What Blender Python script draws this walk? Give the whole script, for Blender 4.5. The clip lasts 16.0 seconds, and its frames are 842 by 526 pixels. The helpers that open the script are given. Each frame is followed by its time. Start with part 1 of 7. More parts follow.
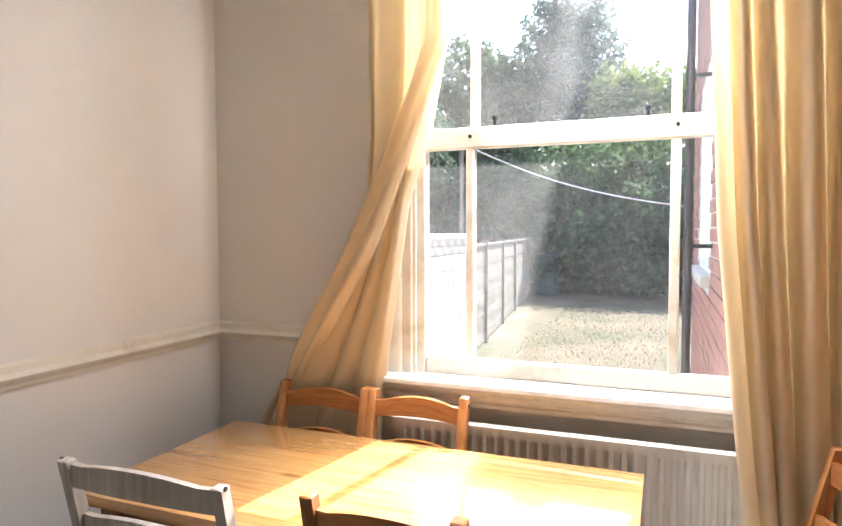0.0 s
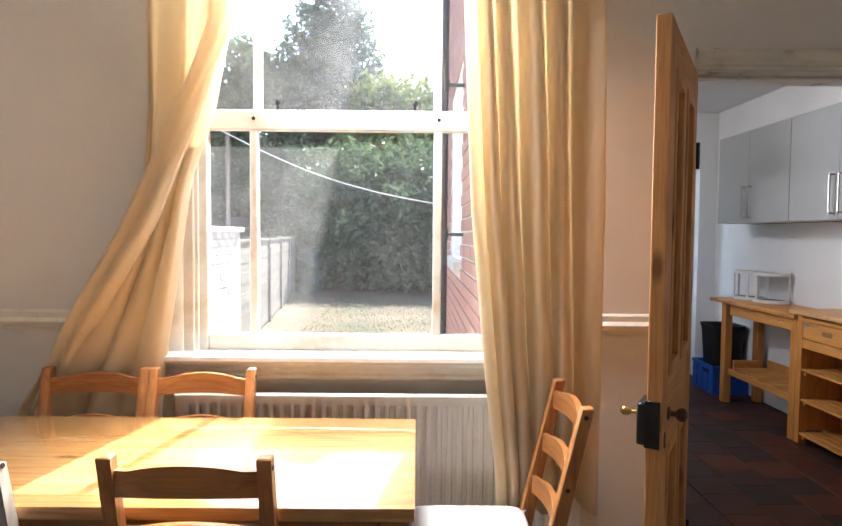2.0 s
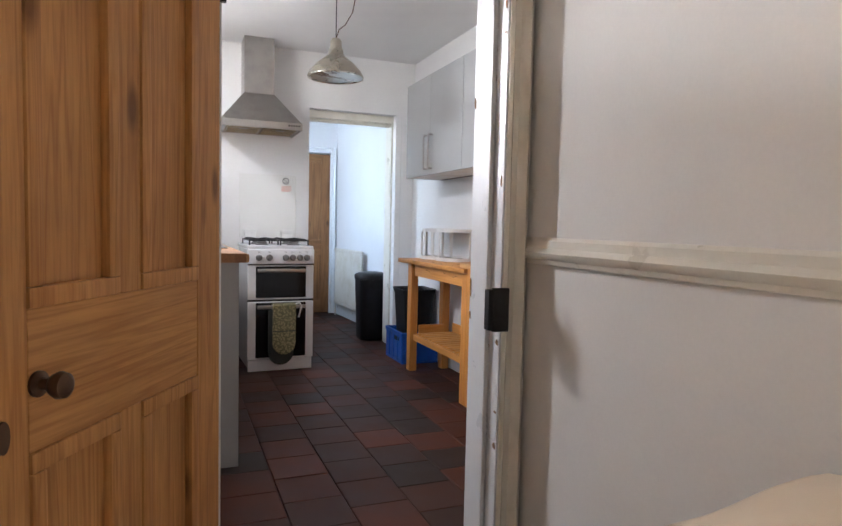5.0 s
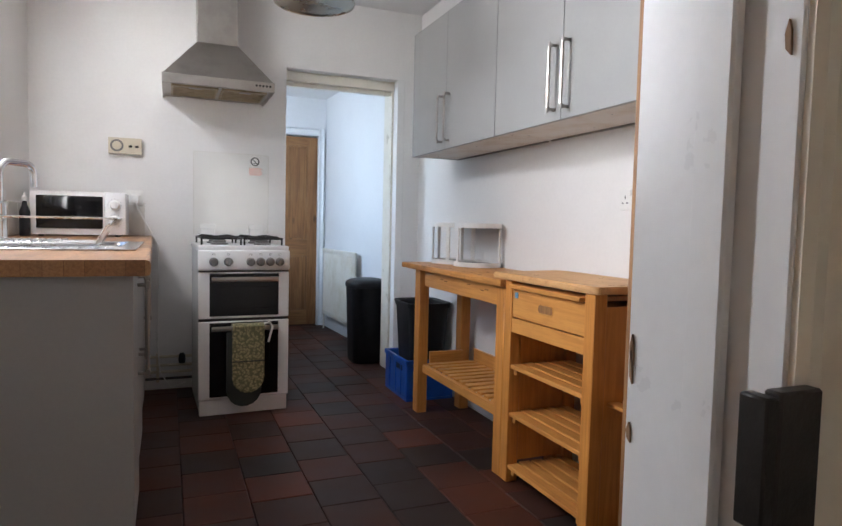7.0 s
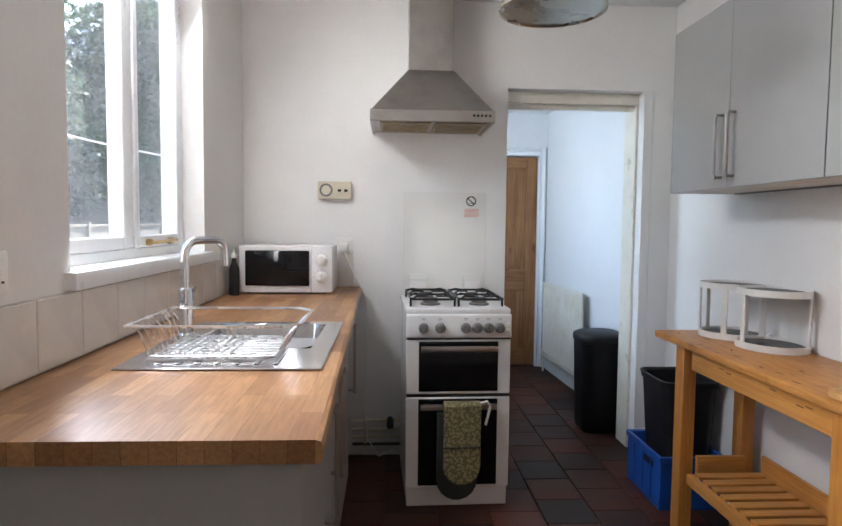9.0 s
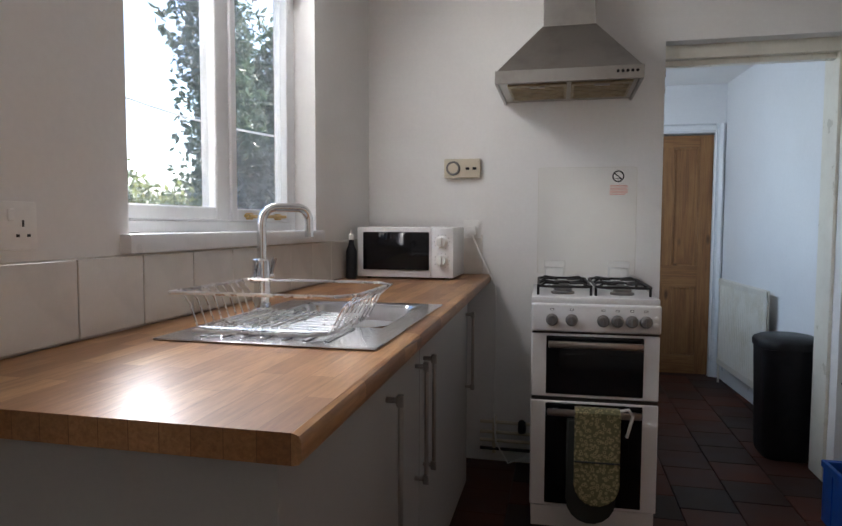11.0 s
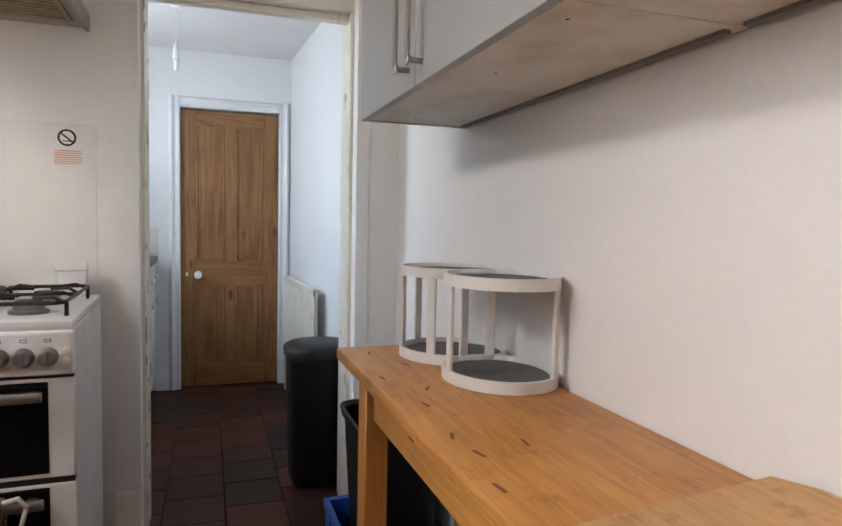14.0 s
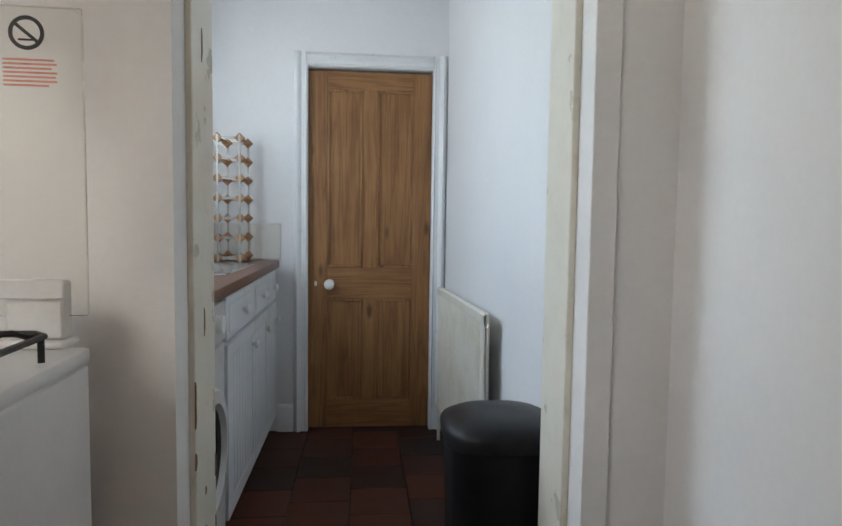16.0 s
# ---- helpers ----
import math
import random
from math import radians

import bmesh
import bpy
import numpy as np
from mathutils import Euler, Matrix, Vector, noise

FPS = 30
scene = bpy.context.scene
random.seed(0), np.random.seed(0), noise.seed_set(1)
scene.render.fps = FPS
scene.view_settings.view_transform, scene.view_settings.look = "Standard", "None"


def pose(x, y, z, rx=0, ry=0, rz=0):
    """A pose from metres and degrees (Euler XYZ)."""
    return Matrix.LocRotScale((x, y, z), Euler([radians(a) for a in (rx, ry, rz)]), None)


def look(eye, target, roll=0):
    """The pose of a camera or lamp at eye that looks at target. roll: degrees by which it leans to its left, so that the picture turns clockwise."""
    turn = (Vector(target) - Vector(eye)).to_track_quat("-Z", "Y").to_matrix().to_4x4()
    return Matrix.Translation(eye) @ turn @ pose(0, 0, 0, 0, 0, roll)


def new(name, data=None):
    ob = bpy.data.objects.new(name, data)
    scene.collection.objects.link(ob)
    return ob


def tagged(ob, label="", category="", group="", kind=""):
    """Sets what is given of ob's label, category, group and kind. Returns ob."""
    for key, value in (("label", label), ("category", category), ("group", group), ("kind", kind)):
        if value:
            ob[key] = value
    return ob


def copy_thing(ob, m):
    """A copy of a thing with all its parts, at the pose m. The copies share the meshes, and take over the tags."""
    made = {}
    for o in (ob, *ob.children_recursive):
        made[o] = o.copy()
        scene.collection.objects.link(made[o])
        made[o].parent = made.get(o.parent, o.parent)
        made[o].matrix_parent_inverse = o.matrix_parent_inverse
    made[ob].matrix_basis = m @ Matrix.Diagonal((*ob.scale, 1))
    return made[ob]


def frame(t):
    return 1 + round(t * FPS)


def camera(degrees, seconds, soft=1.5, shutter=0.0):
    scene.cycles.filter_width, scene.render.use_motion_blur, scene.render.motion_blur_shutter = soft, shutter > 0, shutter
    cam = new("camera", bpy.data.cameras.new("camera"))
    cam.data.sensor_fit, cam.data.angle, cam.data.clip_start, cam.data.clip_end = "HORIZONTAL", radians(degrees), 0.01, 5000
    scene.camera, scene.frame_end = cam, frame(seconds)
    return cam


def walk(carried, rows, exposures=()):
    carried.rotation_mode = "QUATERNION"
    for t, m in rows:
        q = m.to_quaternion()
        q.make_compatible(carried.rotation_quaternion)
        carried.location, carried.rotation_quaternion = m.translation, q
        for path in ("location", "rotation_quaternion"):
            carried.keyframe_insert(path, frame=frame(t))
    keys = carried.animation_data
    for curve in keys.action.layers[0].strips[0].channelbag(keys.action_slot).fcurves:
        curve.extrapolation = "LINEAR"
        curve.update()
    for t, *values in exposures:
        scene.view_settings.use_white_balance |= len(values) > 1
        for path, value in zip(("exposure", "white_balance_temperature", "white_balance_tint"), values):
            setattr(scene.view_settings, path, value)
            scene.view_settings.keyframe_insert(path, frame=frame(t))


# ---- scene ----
cam = camera(68.2, 16.0)
PATH = [
    (0, (0.618, 0.224, 1.354), (-0.108, 2.085, 1.254), -0.1),
    (0.5, (0.552, 0.225, 1.383), (-0.065, 2.125, 1.280), -0.1),
    (1, (0.490, 0.173, 1.395), (0.001, 2.109, 1.294), -0.2),
    (1.5, (0.503, 0.115, 1.366), (0.200, 2.089, 1.266), -0.1),
    (2, (0.582, 0.066, 1.278), (0.594, 2.064, 1.187), 0.5),
    (2.5, (0.639, 0.017, 1.159), (1.010, 1.980, 1.059), 1.0),
    (3, (0.750, -0.013, 1.048), (1.341, 1.895, 0.941), 1.6),
    (3.5, (0.910, 0.014, 1.001), (1.597, 1.889, 0.896), 1.6),
    (4, (1.089, 0.127, 1.002), (1.801, 1.993, 0.892), 1.1),
    (4.5, (1.267, 0.493, 1.033), (2.008, 2.347, 0.922), 0.8),
    (4.7, (1.334, 0.574, 1.045), (2.072, 2.429, 0.924), 1.3),
    (5.75, (1.480, 1.150, 1.030), (2.220, 3.004, 0.908), 1.2),
    (6.8, (1.716, 1.696, 1.000), (2.456, 3.550, 0.876), 1.6),
    (7, (1.728, 1.778, 1.007), (2.480, 3.627, 0.885), 1.3),
    (7.5, (1.807, 2.013, 1.057), (2.538, 3.869, 0.917), 1.0),
    (8, (1.820, 2.182, 1.134), (2.544, 4.043, 1.012), 1.1),
    (8.5, (1.820, 2.339, 1.219), (2.357, 4.261, 1.090), 1.0),
    (9, (1.789, 2.430, 1.245), (1.891, 4.423, 1.119), 0.6),
    (9.2, (1.762, 2.439, 1.259), (1.716, 4.435, 1.134), 0.4),
    (11.3, (2.052, 2.788, 1.112), (1.611, 4.735, 0.991), 0.2),
    (11.5, (2.112, 2.804, 1.093), (1.840, 4.782, 0.971), 0.4),
    (12, (2.226, 2.789, 1.075), (2.544, 4.760, 0.957), 0.8),
    (12.5, (2.375, 2.856, 1.057), (3.024, 4.744, 0.942), 1.1),
    (13, (2.508, 2.995, 1.101), (3.193, 4.870, 0.983), 1.3),
    (13.5, (2.579, 3.230, 1.099), (3.260, 5.106, 0.976), 1.2),
    (14, (2.623, 3.465, 1.123), (3.270, 5.354, 0.996), 1.2),
    (14.5, (2.668, 3.749, 1.136), (3.161, 5.683, 1.007), 1.0),
    (15, (2.687, 4.002, 1.142), (2.982, 5.976, 1.009), 0.8),
    (15.5, (2.699, 4.302, 1.147), (2.900, 6.287, 1.012), 0.9),
    (16, (2.728, 4.623, 1.084), (2.914, 6.610, 0.949), 0.8),
]
walk(cam, [(t, look(eye, target, roll)) for t, eye, target, roll in PATH],
     [(0, 2.15, 5950, 12), (1, 2.15, 5950, 12), (1.5, 2.15, 5950, 12), (2.2, 2.12, 6050, 13), (3, 2.35, 6250, 15), (3.6, 2.6, 6250, 15), (4.7, 2.84, 5950, 13), (6.8, 2.55, 6050, 12), (9.2, 2.47, 6100, 11), (11.3, 1.72, 6300, 12), (12, 2.15, 6500, 12), (12.5, 2.36, 6450, 12), (14, 2.45, 6750, 14), (15.5, 2.3, 6900, 13), (16, 2.2, 6850, 11)])

# ---- light ----
SUN_EL, SUN_AZ = 45.0, -10.5     # degrees; azimuth from +y towards -x
world = bpy.data.worlds.new("sky")
scene.world = world
world.use_nodes = True
_nt = world.node_tree
_sky = _nt.nodes.new("ShaderNodeTexSky")
_sky.sky_type, _sky.sun_disc = "NISHITA", False
_sky.sun_elevation, _sky.sun_rotation = radians(SUN_EL), radians(-SUN_AZ)
_nt.links.new(_sky.outputs[0], _nt.nodes["Background"].inputs[0])
_nt.nodes["Background"].inputs[1].default_value = 0.15
_sd = bpy.data.lights.new("sun", "SUN")
_sd.energy, _sd.angle, _sd.color = 5.0, radians(0.5), (1.0, 0.93, 0.82)
_sun = new("sun", _sd)
_dir = Vector((-math.sin(radians(SUN_AZ)) * math.cos(radians(SUN_EL)), math.cos(radians(SUN_AZ)) * math.cos(radians(SUN_EL)), math.sin(radians(SUN_EL))))
_sun.matrix_world = look(_dir * 30, (0, 0, 0))


def window_fill(name, centre, target, w, h, power, colour, spread=180):
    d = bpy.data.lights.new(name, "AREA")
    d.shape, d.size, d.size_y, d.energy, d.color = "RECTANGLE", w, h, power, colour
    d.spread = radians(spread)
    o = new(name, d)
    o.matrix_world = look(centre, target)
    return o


# Added area lamps, out of view by the window openings, boosting the sky light.
window_fill("fill_living", (0.35, 2.07, 2.245), (1.3, 1.3, -0.6), 0.62, 0.30, 8.6, (1.0, 0.97, 0.94), 112)
window_fill("fill_living_west", (0.25, 2.07, 2.245), (-0.75, 0.9, 0.9), 0.40, 0.28, 2.6, (1.0, 0.97, 0.94), 130)
window_fill("fill_kitchen", (0.985, 4.5, 2.19), (2.4, 4.2, 1.1), 0.98, 0.24, 2.9, (1.0, 0.98, 0.96))
window_fill("fill_kitchen_side", (1.0, 4.0, 1.72), (2.5, 2.7, 1.5), 0.07, 1.05, 3.9, (1.0, 0.98, 0.96), 120)
window_fill("fill_utility", (1.66, 6.75, 1.6), (3.2, 6.7, 1.1), 0.88, 0.88, 2.7, (0.70, 0.86, 1.0))

# ---- materials ----


def nodes_of(name):
    m = bpy.data.materials.new(name)
    m.use_nodes = True
    nt = m.node_tree
    return m, nt, nt.nodes["Principled BSDF"]


def coords(nt, kind="Object", scale=(1, 1, 1), rot=(0, 0, 0)):
    tc, mp = nt.nodes.new("ShaderNodeTexCoord"), nt.nodes.new("ShaderNodeMapping")
    mp.inputs["Scale"].default_value, mp.inputs["Rotation"].default_value = scale, rot
    nt.links.new(tc.outputs[kind], mp.inputs[0])
    return mp.outputs[0]


def noise_tex(nt, vec, scale, detail=4, rough=0.6, dist=0.0):
    n = nt.nodes.new("ShaderNodeTexNoise")
    n.inputs["Scale"].default_value, n.inputs["Detail"].default_value = scale, detail
    n.inputs["Roughness"].default_value, n.inputs["Distortion"].default_value = rough, dist
    nt.links.new(vec, n.inputs["Vector"])
    return n.outputs["Fac"]


def ramp(nt, fac, stops):
    r = nt.nodes.new("ShaderNodeValToRGB")
    e = r.color_ramp.elements
    while len(e) < len(stops):
        e.new(0.5)
    for k, (p, c) in zip(e, stops):
        k.position, k.color = p, (*c, 1)
    nt.links.new(fac, r.inputs[0])
    return r.outputs[0]


def mixc(nt, fac, a, b, mode="MIX"):
    m = nt.nodes.new("ShaderNodeMix")
    m.data_type, m.blend_type = "RGBA", mode
    for s, v in ((0, fac), (6, a), (7, b)):
        if isinstance(v, (int, float)):
            m.inputs[s].default_value = v
        elif isinstance(v, tuple):
            m.inputs[s].default_value = (*v, 1)
        else:
            nt.links.new(v, m.inputs[s])
    return m.outputs[2]


def bump(nt, bs, height, strength=0.2, dist=0.01):
    b = nt.nodes.new("ShaderNodeBump")
    b.inputs["Strength"].default_value, b.inputs["Distance"].default_value = strength, dist
    nt.links.new(height, b.inputs["Height"])
    nt.links.new(b.outputs[0], bs.inputs["Normal"])


def math_node(nt, op, a, b):
    n = nt.nodes.new("ShaderNodeMath")
    n.operation = op
    for s, v in ((0, a), (1, b)):
        if isinstance(v, (int, float)):
            n.inputs[s].default_value = v
        else:
            nt.links.new(v, n.inputs[s])
    return n.outputs[0]


def plain(name, col, rough=0.5, metal=0.0, var=0.12, scale=6.0, fine=90.0, relief=0.08, coat=0.0, tone=None, rvar=0.1):
    """Paint, plastic, metal, plaster: large soft stains and a fine grain."""
    m, nt, bs = nodes_of(name)
    v = coords(nt)
    big, small = noise_tex(nt, v, scale, 5), noise_tex(nt, v, fine, 3)
    dark = tone or tuple(c * (1 - var * 2) for c in col)
    light = tuple(min(1, c * (1 + var * 0.5)) for c in col)
    c1 = ramp(nt, big, [(0.3, dark), (0.52, col), (0.75, light)])
    c2 = ramp(nt, small, [(0.25, (0.965,) * 3), (0.7, (1.0,) * 3)])
    nt.links.new(mixc(nt, 1.0, c1, c2, "MULTIPLY"), bs.inputs["Base Color"])
    r = math_node(nt, "MULTIPLY_ADD", big, rvar * 2)
    r.node.inputs[2].default_value = rough - rvar
    nt.links.new(r, bs.inputs["Roughness"])
    bs.inputs["Metallic"].default_value = metal
    bs.inputs["Coat Weight"].default_value = coat
    if relief:
        bump(nt, bs, math_node(nt, "ADD", small, math_node(nt, "MULTIPLY", big, 1.5)), relief, 0.004)
    return m


def wood(name, light, dark, axis="z", rough=0.45, grain=1.0, knots=True, coat=0.0, wear=False, streaky=0.55):
    """Wood with grain along an axis, growth figure and knots; pieces differ by their random."""
    m, nt, bs = nodes_of(name)
    sc = {"x": (0.05, 1, 1), "y": (1, 0.05, 1), "z": (1, 1, 0.05)}[axis]
    tc, mp, oi = nt.nodes.new("ShaderNodeTexCoord"), nt.nodes.new("ShaderNodeMapping"), nt.nodes.new("ShaderNodeObjectInfo")
    mp.inputs["Scale"].default_value = sc
    shift = math_node(nt, "MULTIPLY", oi.outputs["Random"], 37.0)
    add = nt.nodes.new("ShaderNodeVectorMath")
    add.operation = "ADD"
    nt.links.new(tc.outputs["Object"], add.inputs[0])
    nt.links.new(shift, add.inputs[1])
    nt.links.new(add.outputs[0], mp.inputs[0])
    v = mp.outputs[0]
    fig = noise_tex(nt, v, 16 * grain, 3, 0.5, 0.5)
    rings = nt.nodes.new("ShaderNodeMath")
    rings.operation = "SINE"
    nt.links.new(math_node(nt, "MULTIPLY", fig, 46.0), rings.inputs[0])
    fine = noise_tex(nt, v, 170 * grain, 3)
    big = noise_tex(nt, add.outputs[0], 3.0, 4)
    mid = tuple((a + b) / 2 for a, b in zip(light, dark))
    base = ramp(nt, rings.outputs[0], [(0.0, light), (0.75, tuple(l * 0.75 + d * 0.25 for l, d in zip(light, dark))), (1.0, mid)])
    base = mixc(nt, ramp(nt, fine, [(0.42, (0, 0, 0)), (0.75, (0.55,) * 3)]), base, dark)
    base = mixc(nt, 1.0, base, ramp(nt, big, [(0.3, (0.78, 0.74, 0.70)), (0.65, (1, 1, 1))]), "MULTIPLY")
    streak = ramp(nt, noise_tex(nt, v, 34 * grain, 2, 0.5, 0.3), [(0.36, (0.62, 0.54, 0.46)), (0.56, (1, 1, 1))])
    base = mixc(nt, streaky, base, streak, "MULTIPLY")
    if wear:
        spots = ramp(nt, noise_tex(nt, add.outputs[0], 17, 6, 0.7), [(0.32, (0.68, 0.58, 0.48)), (0.44, (1, 1, 1)), (0.62, (1.0, 1.0, 1.0)), (0.8, (1.15, 1.2, 1.3))])
        base = mixc(nt, 0.8, base, spots, "MULTIPLY")
    if knots:
        vo = nt.nodes.new("ShaderNodeTexVoronoi")
        vo.inputs["Scale"].default_value = 6.5
        mp2 = nt.nodes.new("ShaderNodeMapping")
        mp2.inputs["Scale"].default_value = {"x": (0.45, 1.2, 1.2), "y": (1.2, 0.45, 1.2), "z": (1.2, 1.2, 0.45)}[axis]
        nt.links.new(add.outputs[0], mp2.inputs[0])
        nt.links.new(mp2.outputs[0], vo.inputs["Vector"])
        kn = ramp(nt, vo.outputs["Distance"], [(0.06, (0.9,) * 3), (0.15, (0, 0, 0))])
        base = mixc(nt, kn, base, tuple(d * 0.45 for d in dark))
    nt.links.new(base, bs.inputs["Base Color"])
    bs.inputs["Roughness"].default_value = rough
    bs.inputs["Coat Weight"].default_value = coat
    bump(nt, bs, math_node(nt, "ADD", fine, rings.outputs[0]), 0.06, 0.003)
    return m


def glass(name, tint=(0.95, 0.98, 0.97), rough=0.0, dust_haze=0.0):
    m, nt, bs = nodes_of(name)
    bs.inputs["Base Color"].default_value = (*tint, 1)
    bs.inputs["Transmission Weight"].default_value = 1.0
    bs.inputs["Roughness"].default_value = rough
    bs.inputs["IOR"].default_value = 1.1
    # Dust film; its scatter also puts a bright veil of haze on the panes.
    if dust_haze:
        v = coords(nt)
        d = ramp(nt, noise_tex(nt, v, 3.5, 6, 0.75), [(0.35, (dust_haze * 0.5,) * 3), (0.7, (dust_haze * 1.8,) * 3)])
        di, tr, m1, m2 = nt.nodes.new("ShaderNodeBsdfDiffuse"), nt.nodes.new("ShaderNodeBsdfTranslucent"), nt.nodes.new("ShaderNodeMixShader"), nt.nodes.new("ShaderNodeMixShader")
        nt.links.new(di.outputs[0], m1.inputs[1])
        nt.links.new(tr.outputs[0], m1.inputs[2])
        nt.links.new(d, m2.inputs[0])
        nt.links.new(bs.outputs[0], m2.inputs[1])
        nt.links.new(m1.outputs[0], m2.inputs[2])
        nt.links.new(m2.outputs[0], nt.nodes["Material Output"].inputs[0])
    return m


def cloth(name, col, weave=450.0, var=0.1, trans=0.0, rough=0.95):
    m, nt, bs = nodes_of(name)
    v = coords(nt)
    w = nt.nodes.new("ShaderNodeTexWave")
    w.inputs["Scale"].default_value, w.inputs["Distortion"].default_value, w.bands_direction = weave, 1.5, "X"
    w2 = nt.nodes.new("ShaderNodeTexWave")
    w2.inputs["Scale"].default_value, w2.inputs["Distortion"].default_value, w2.bands_direction = weave, 1.5, "Z"
    for k in (w, w2):
        nt.links.new(v, k.inputs["Vector"])
    big = noise_tex(nt, v, 5, 5)
    c = ramp(nt, big, [(0.3, tuple(a * (1 - var) for a in col)), (0.7, col)])
    nt.links.new(c, bs.inputs["Base Color"])
    bs.inputs["Roughness"].default_value = rough
    bs.inputs["Sheen Weight"].default_value = 0.2
    bump(nt, bs, math_node(nt, "ADD", math_node(nt, "ADD", w.outputs["Fac"], w2.outputs["Fac"]), big), 0.12, 0.002)
    if trans:
        tr, mx = nt.nodes.new("ShaderNodeBsdfTranslucent"), nt.nodes.new("ShaderNodeMixShader")
        nt.links.new(c, tr.inputs[0])
        mx.inputs[0].default_value = trans
        nt.links.new(bs.outputs[0], mx.inputs[1])
        nt.links.new(tr.outputs[0], mx.inputs[2])
        nt.links.new(mx.outputs[0], nt.nodes["Material Output"].inputs[0])
    return m


WALL = plain("wall_paint_cream", (0.80, 0.775, 0.735), 0.75, var=0.025, scale=1.8, fine=140, relief=0.05)
WALLK = plain("wall_paint_white", (0.80, 0.785, 0.765), 0.6, var=0.02, scale=1.6, fine=60, relief=0.012)
WALLU = plain("wall_paint_utility", (0.80, 0.80, 0.81), 0.6, var=0.02, scale=1.6, fine=60, relief=0.10)
CEIL = plain("ceiling_paint", (0.80, 0.79, 0.78), 0.8, var=0.02, scale=2, fine=90, relief=0.06)
GLOSS = plain("gloss_paint_cream", (0.80, 0.76, 0.66), 0.3, var=0.06, scale=9, fine=60, relief=0.07, tone=(0.74, 0.69, 0.58))
GLOSSW = plain("gloss_paint_white", (0.80, 0.81, 0.82), 0.3, var=0.012, scale=9, fine=40, relief=0.025)
SASH = plain("sash_paint", (0.80, 0.77, 0.70), 0.4, var=0.05, scale=8, fine=70, relief=0.1, tone=(0.62, 0.56, 0.45))
CARPET = plain("carpet", (0.11, 0.10, 0.085), 0.95, var=0.2, scale=12, fine=400, relief=0.6)
PINE = wood("table_pine", (0.66, 0.37, 0.13), (0.42, 0.18, 0.045), "x", 0.24, 0.8, coat=1.0, streaky=0.25)
CHAIRW = wood("chair_wood", (0.50, 0.22, 0.065), (0.30, 0.11, 0.03), "z", 0.38, 1.0, knots=False, coat=0.2)
CHAIRH = wood("chair_wood_across", (0.50, 0.22, 0.065), (0.30, 0.11, 0.03), "x", 0.38, 1.0, knots=False, coat=0.2)
CHAIRG = wood("chair_grey_wood", (0.62, 0.58, 0.52), (0.45, 0.41, 0.36), "z", 0.5, 1.0, knots=False)
DOORW = wood("stripped_pine_door", (0.64, 0.325, 0.105), (0.36, 0.14, 0.034), "z", 0.55, 1.1, streaky=0.22)
DOORH = wood("stripped_pine_rail", (0.64, 0.325, 0.105), (0.36, 0.14, 0.034), "x", 0.55, 1.1, streaky=0.22)
DOORD = wood("waxed_pine_door", (0.36, 0.175, 0.066), (0.17, 0.070, 0.024), "z", 0.5, 0.8, streaky=0.4)
DOORDH = wood("waxed_pine_rail", (0.36, 0.175, 0.066), (0.17, 0.070, 0.024), "x", 0.5, 0.8, streaky=0.4)
CUPP = wood("cupboard_post_pine", (0.36, 0.185, 0.072), (0.16, 0.064, 0.021), "z", 0.55, 1.2, streaky=0.3)
CUPW = wood("cupboard_pine", (0.43, 0.245, 0.110), (0.21, 0.098, 0.038), "z", 0.55, 1.2, streaky=0.22)
CUPH = wood("cupboard_pine_across", (0.37, 0.195, 0.080), (0.18, 0.076, 0.026), "y", 0.55, 1.2, streaky=0.22)
BIRCH = wood("birch_top", (0.70, 0.33, 0.082), (0.52, 0.205, 0.04), "y", 0.4, 0.9, knots=False, streaky=0.15)
BIRCHT = wood("worn_birch_top", (0.72, 0.42, 0.17), (0.56, 0.29, 0.10), "y", 0.5, 1.3, knots=False, wear=True, streaky=0.12)
BIRCHO = wood("stained_birch_top", (0.68, 0.32, 0.085), (0.46, 0.18, 0.038), "y", 0.42, 1.2, wear=True, streaky=0.2)
BIRCHZ = wood("birch_leg", (0.70, 0.31, 0.068), (0.50, 0.185, 0.033), "z", 0.4, 0.9, knots=False, streaky=0.15)
BIRCHX = wood("birch_slat", (0.72, 0.345, 0.085), (0.50, 0.19, 0.036), "x", 0.4, 0.9, knots=False, streaky=0.15)
CURTAIN = cloth("curtain_cotton", (0.86, 0.745, 0.55), 500, 0.05, trans=0.5)
SOFA = cloth("sofa_cover", (0.68, 0.55, 0.40), 300, 0.12)
CUSHION = cloth("cushion_cover", (0.66, 0.64, 0.61), 500, 0.05)
RADI = plain("radiator_enamel", (0.78, 0.74, 0.66), 0.35, var=0.04, scale=5, fine=80, relief=0.04, tone=(0.68, 0.62, 0.50))
BLACK = plain("black_iron", (0.02, 0.018, 0.017), 0.45, 0.3, var=0.3, scale=20, relief=0.2)
BRASS = plain("aged_brass", (0.55, 0.36, 0.12), 0.3, 1.0, var=0.2, scale=20)
BRONZE = plain("brown_knob", (0.10, 0.05, 0.025), 0.35, 0.2, var=0.2, scale=20)
STEEL = plain("brushed_steel", (0.41, 0.39, 0.365), 0.32, 1.0, var=0.08, scale=8, fine=120, relief=0.02)
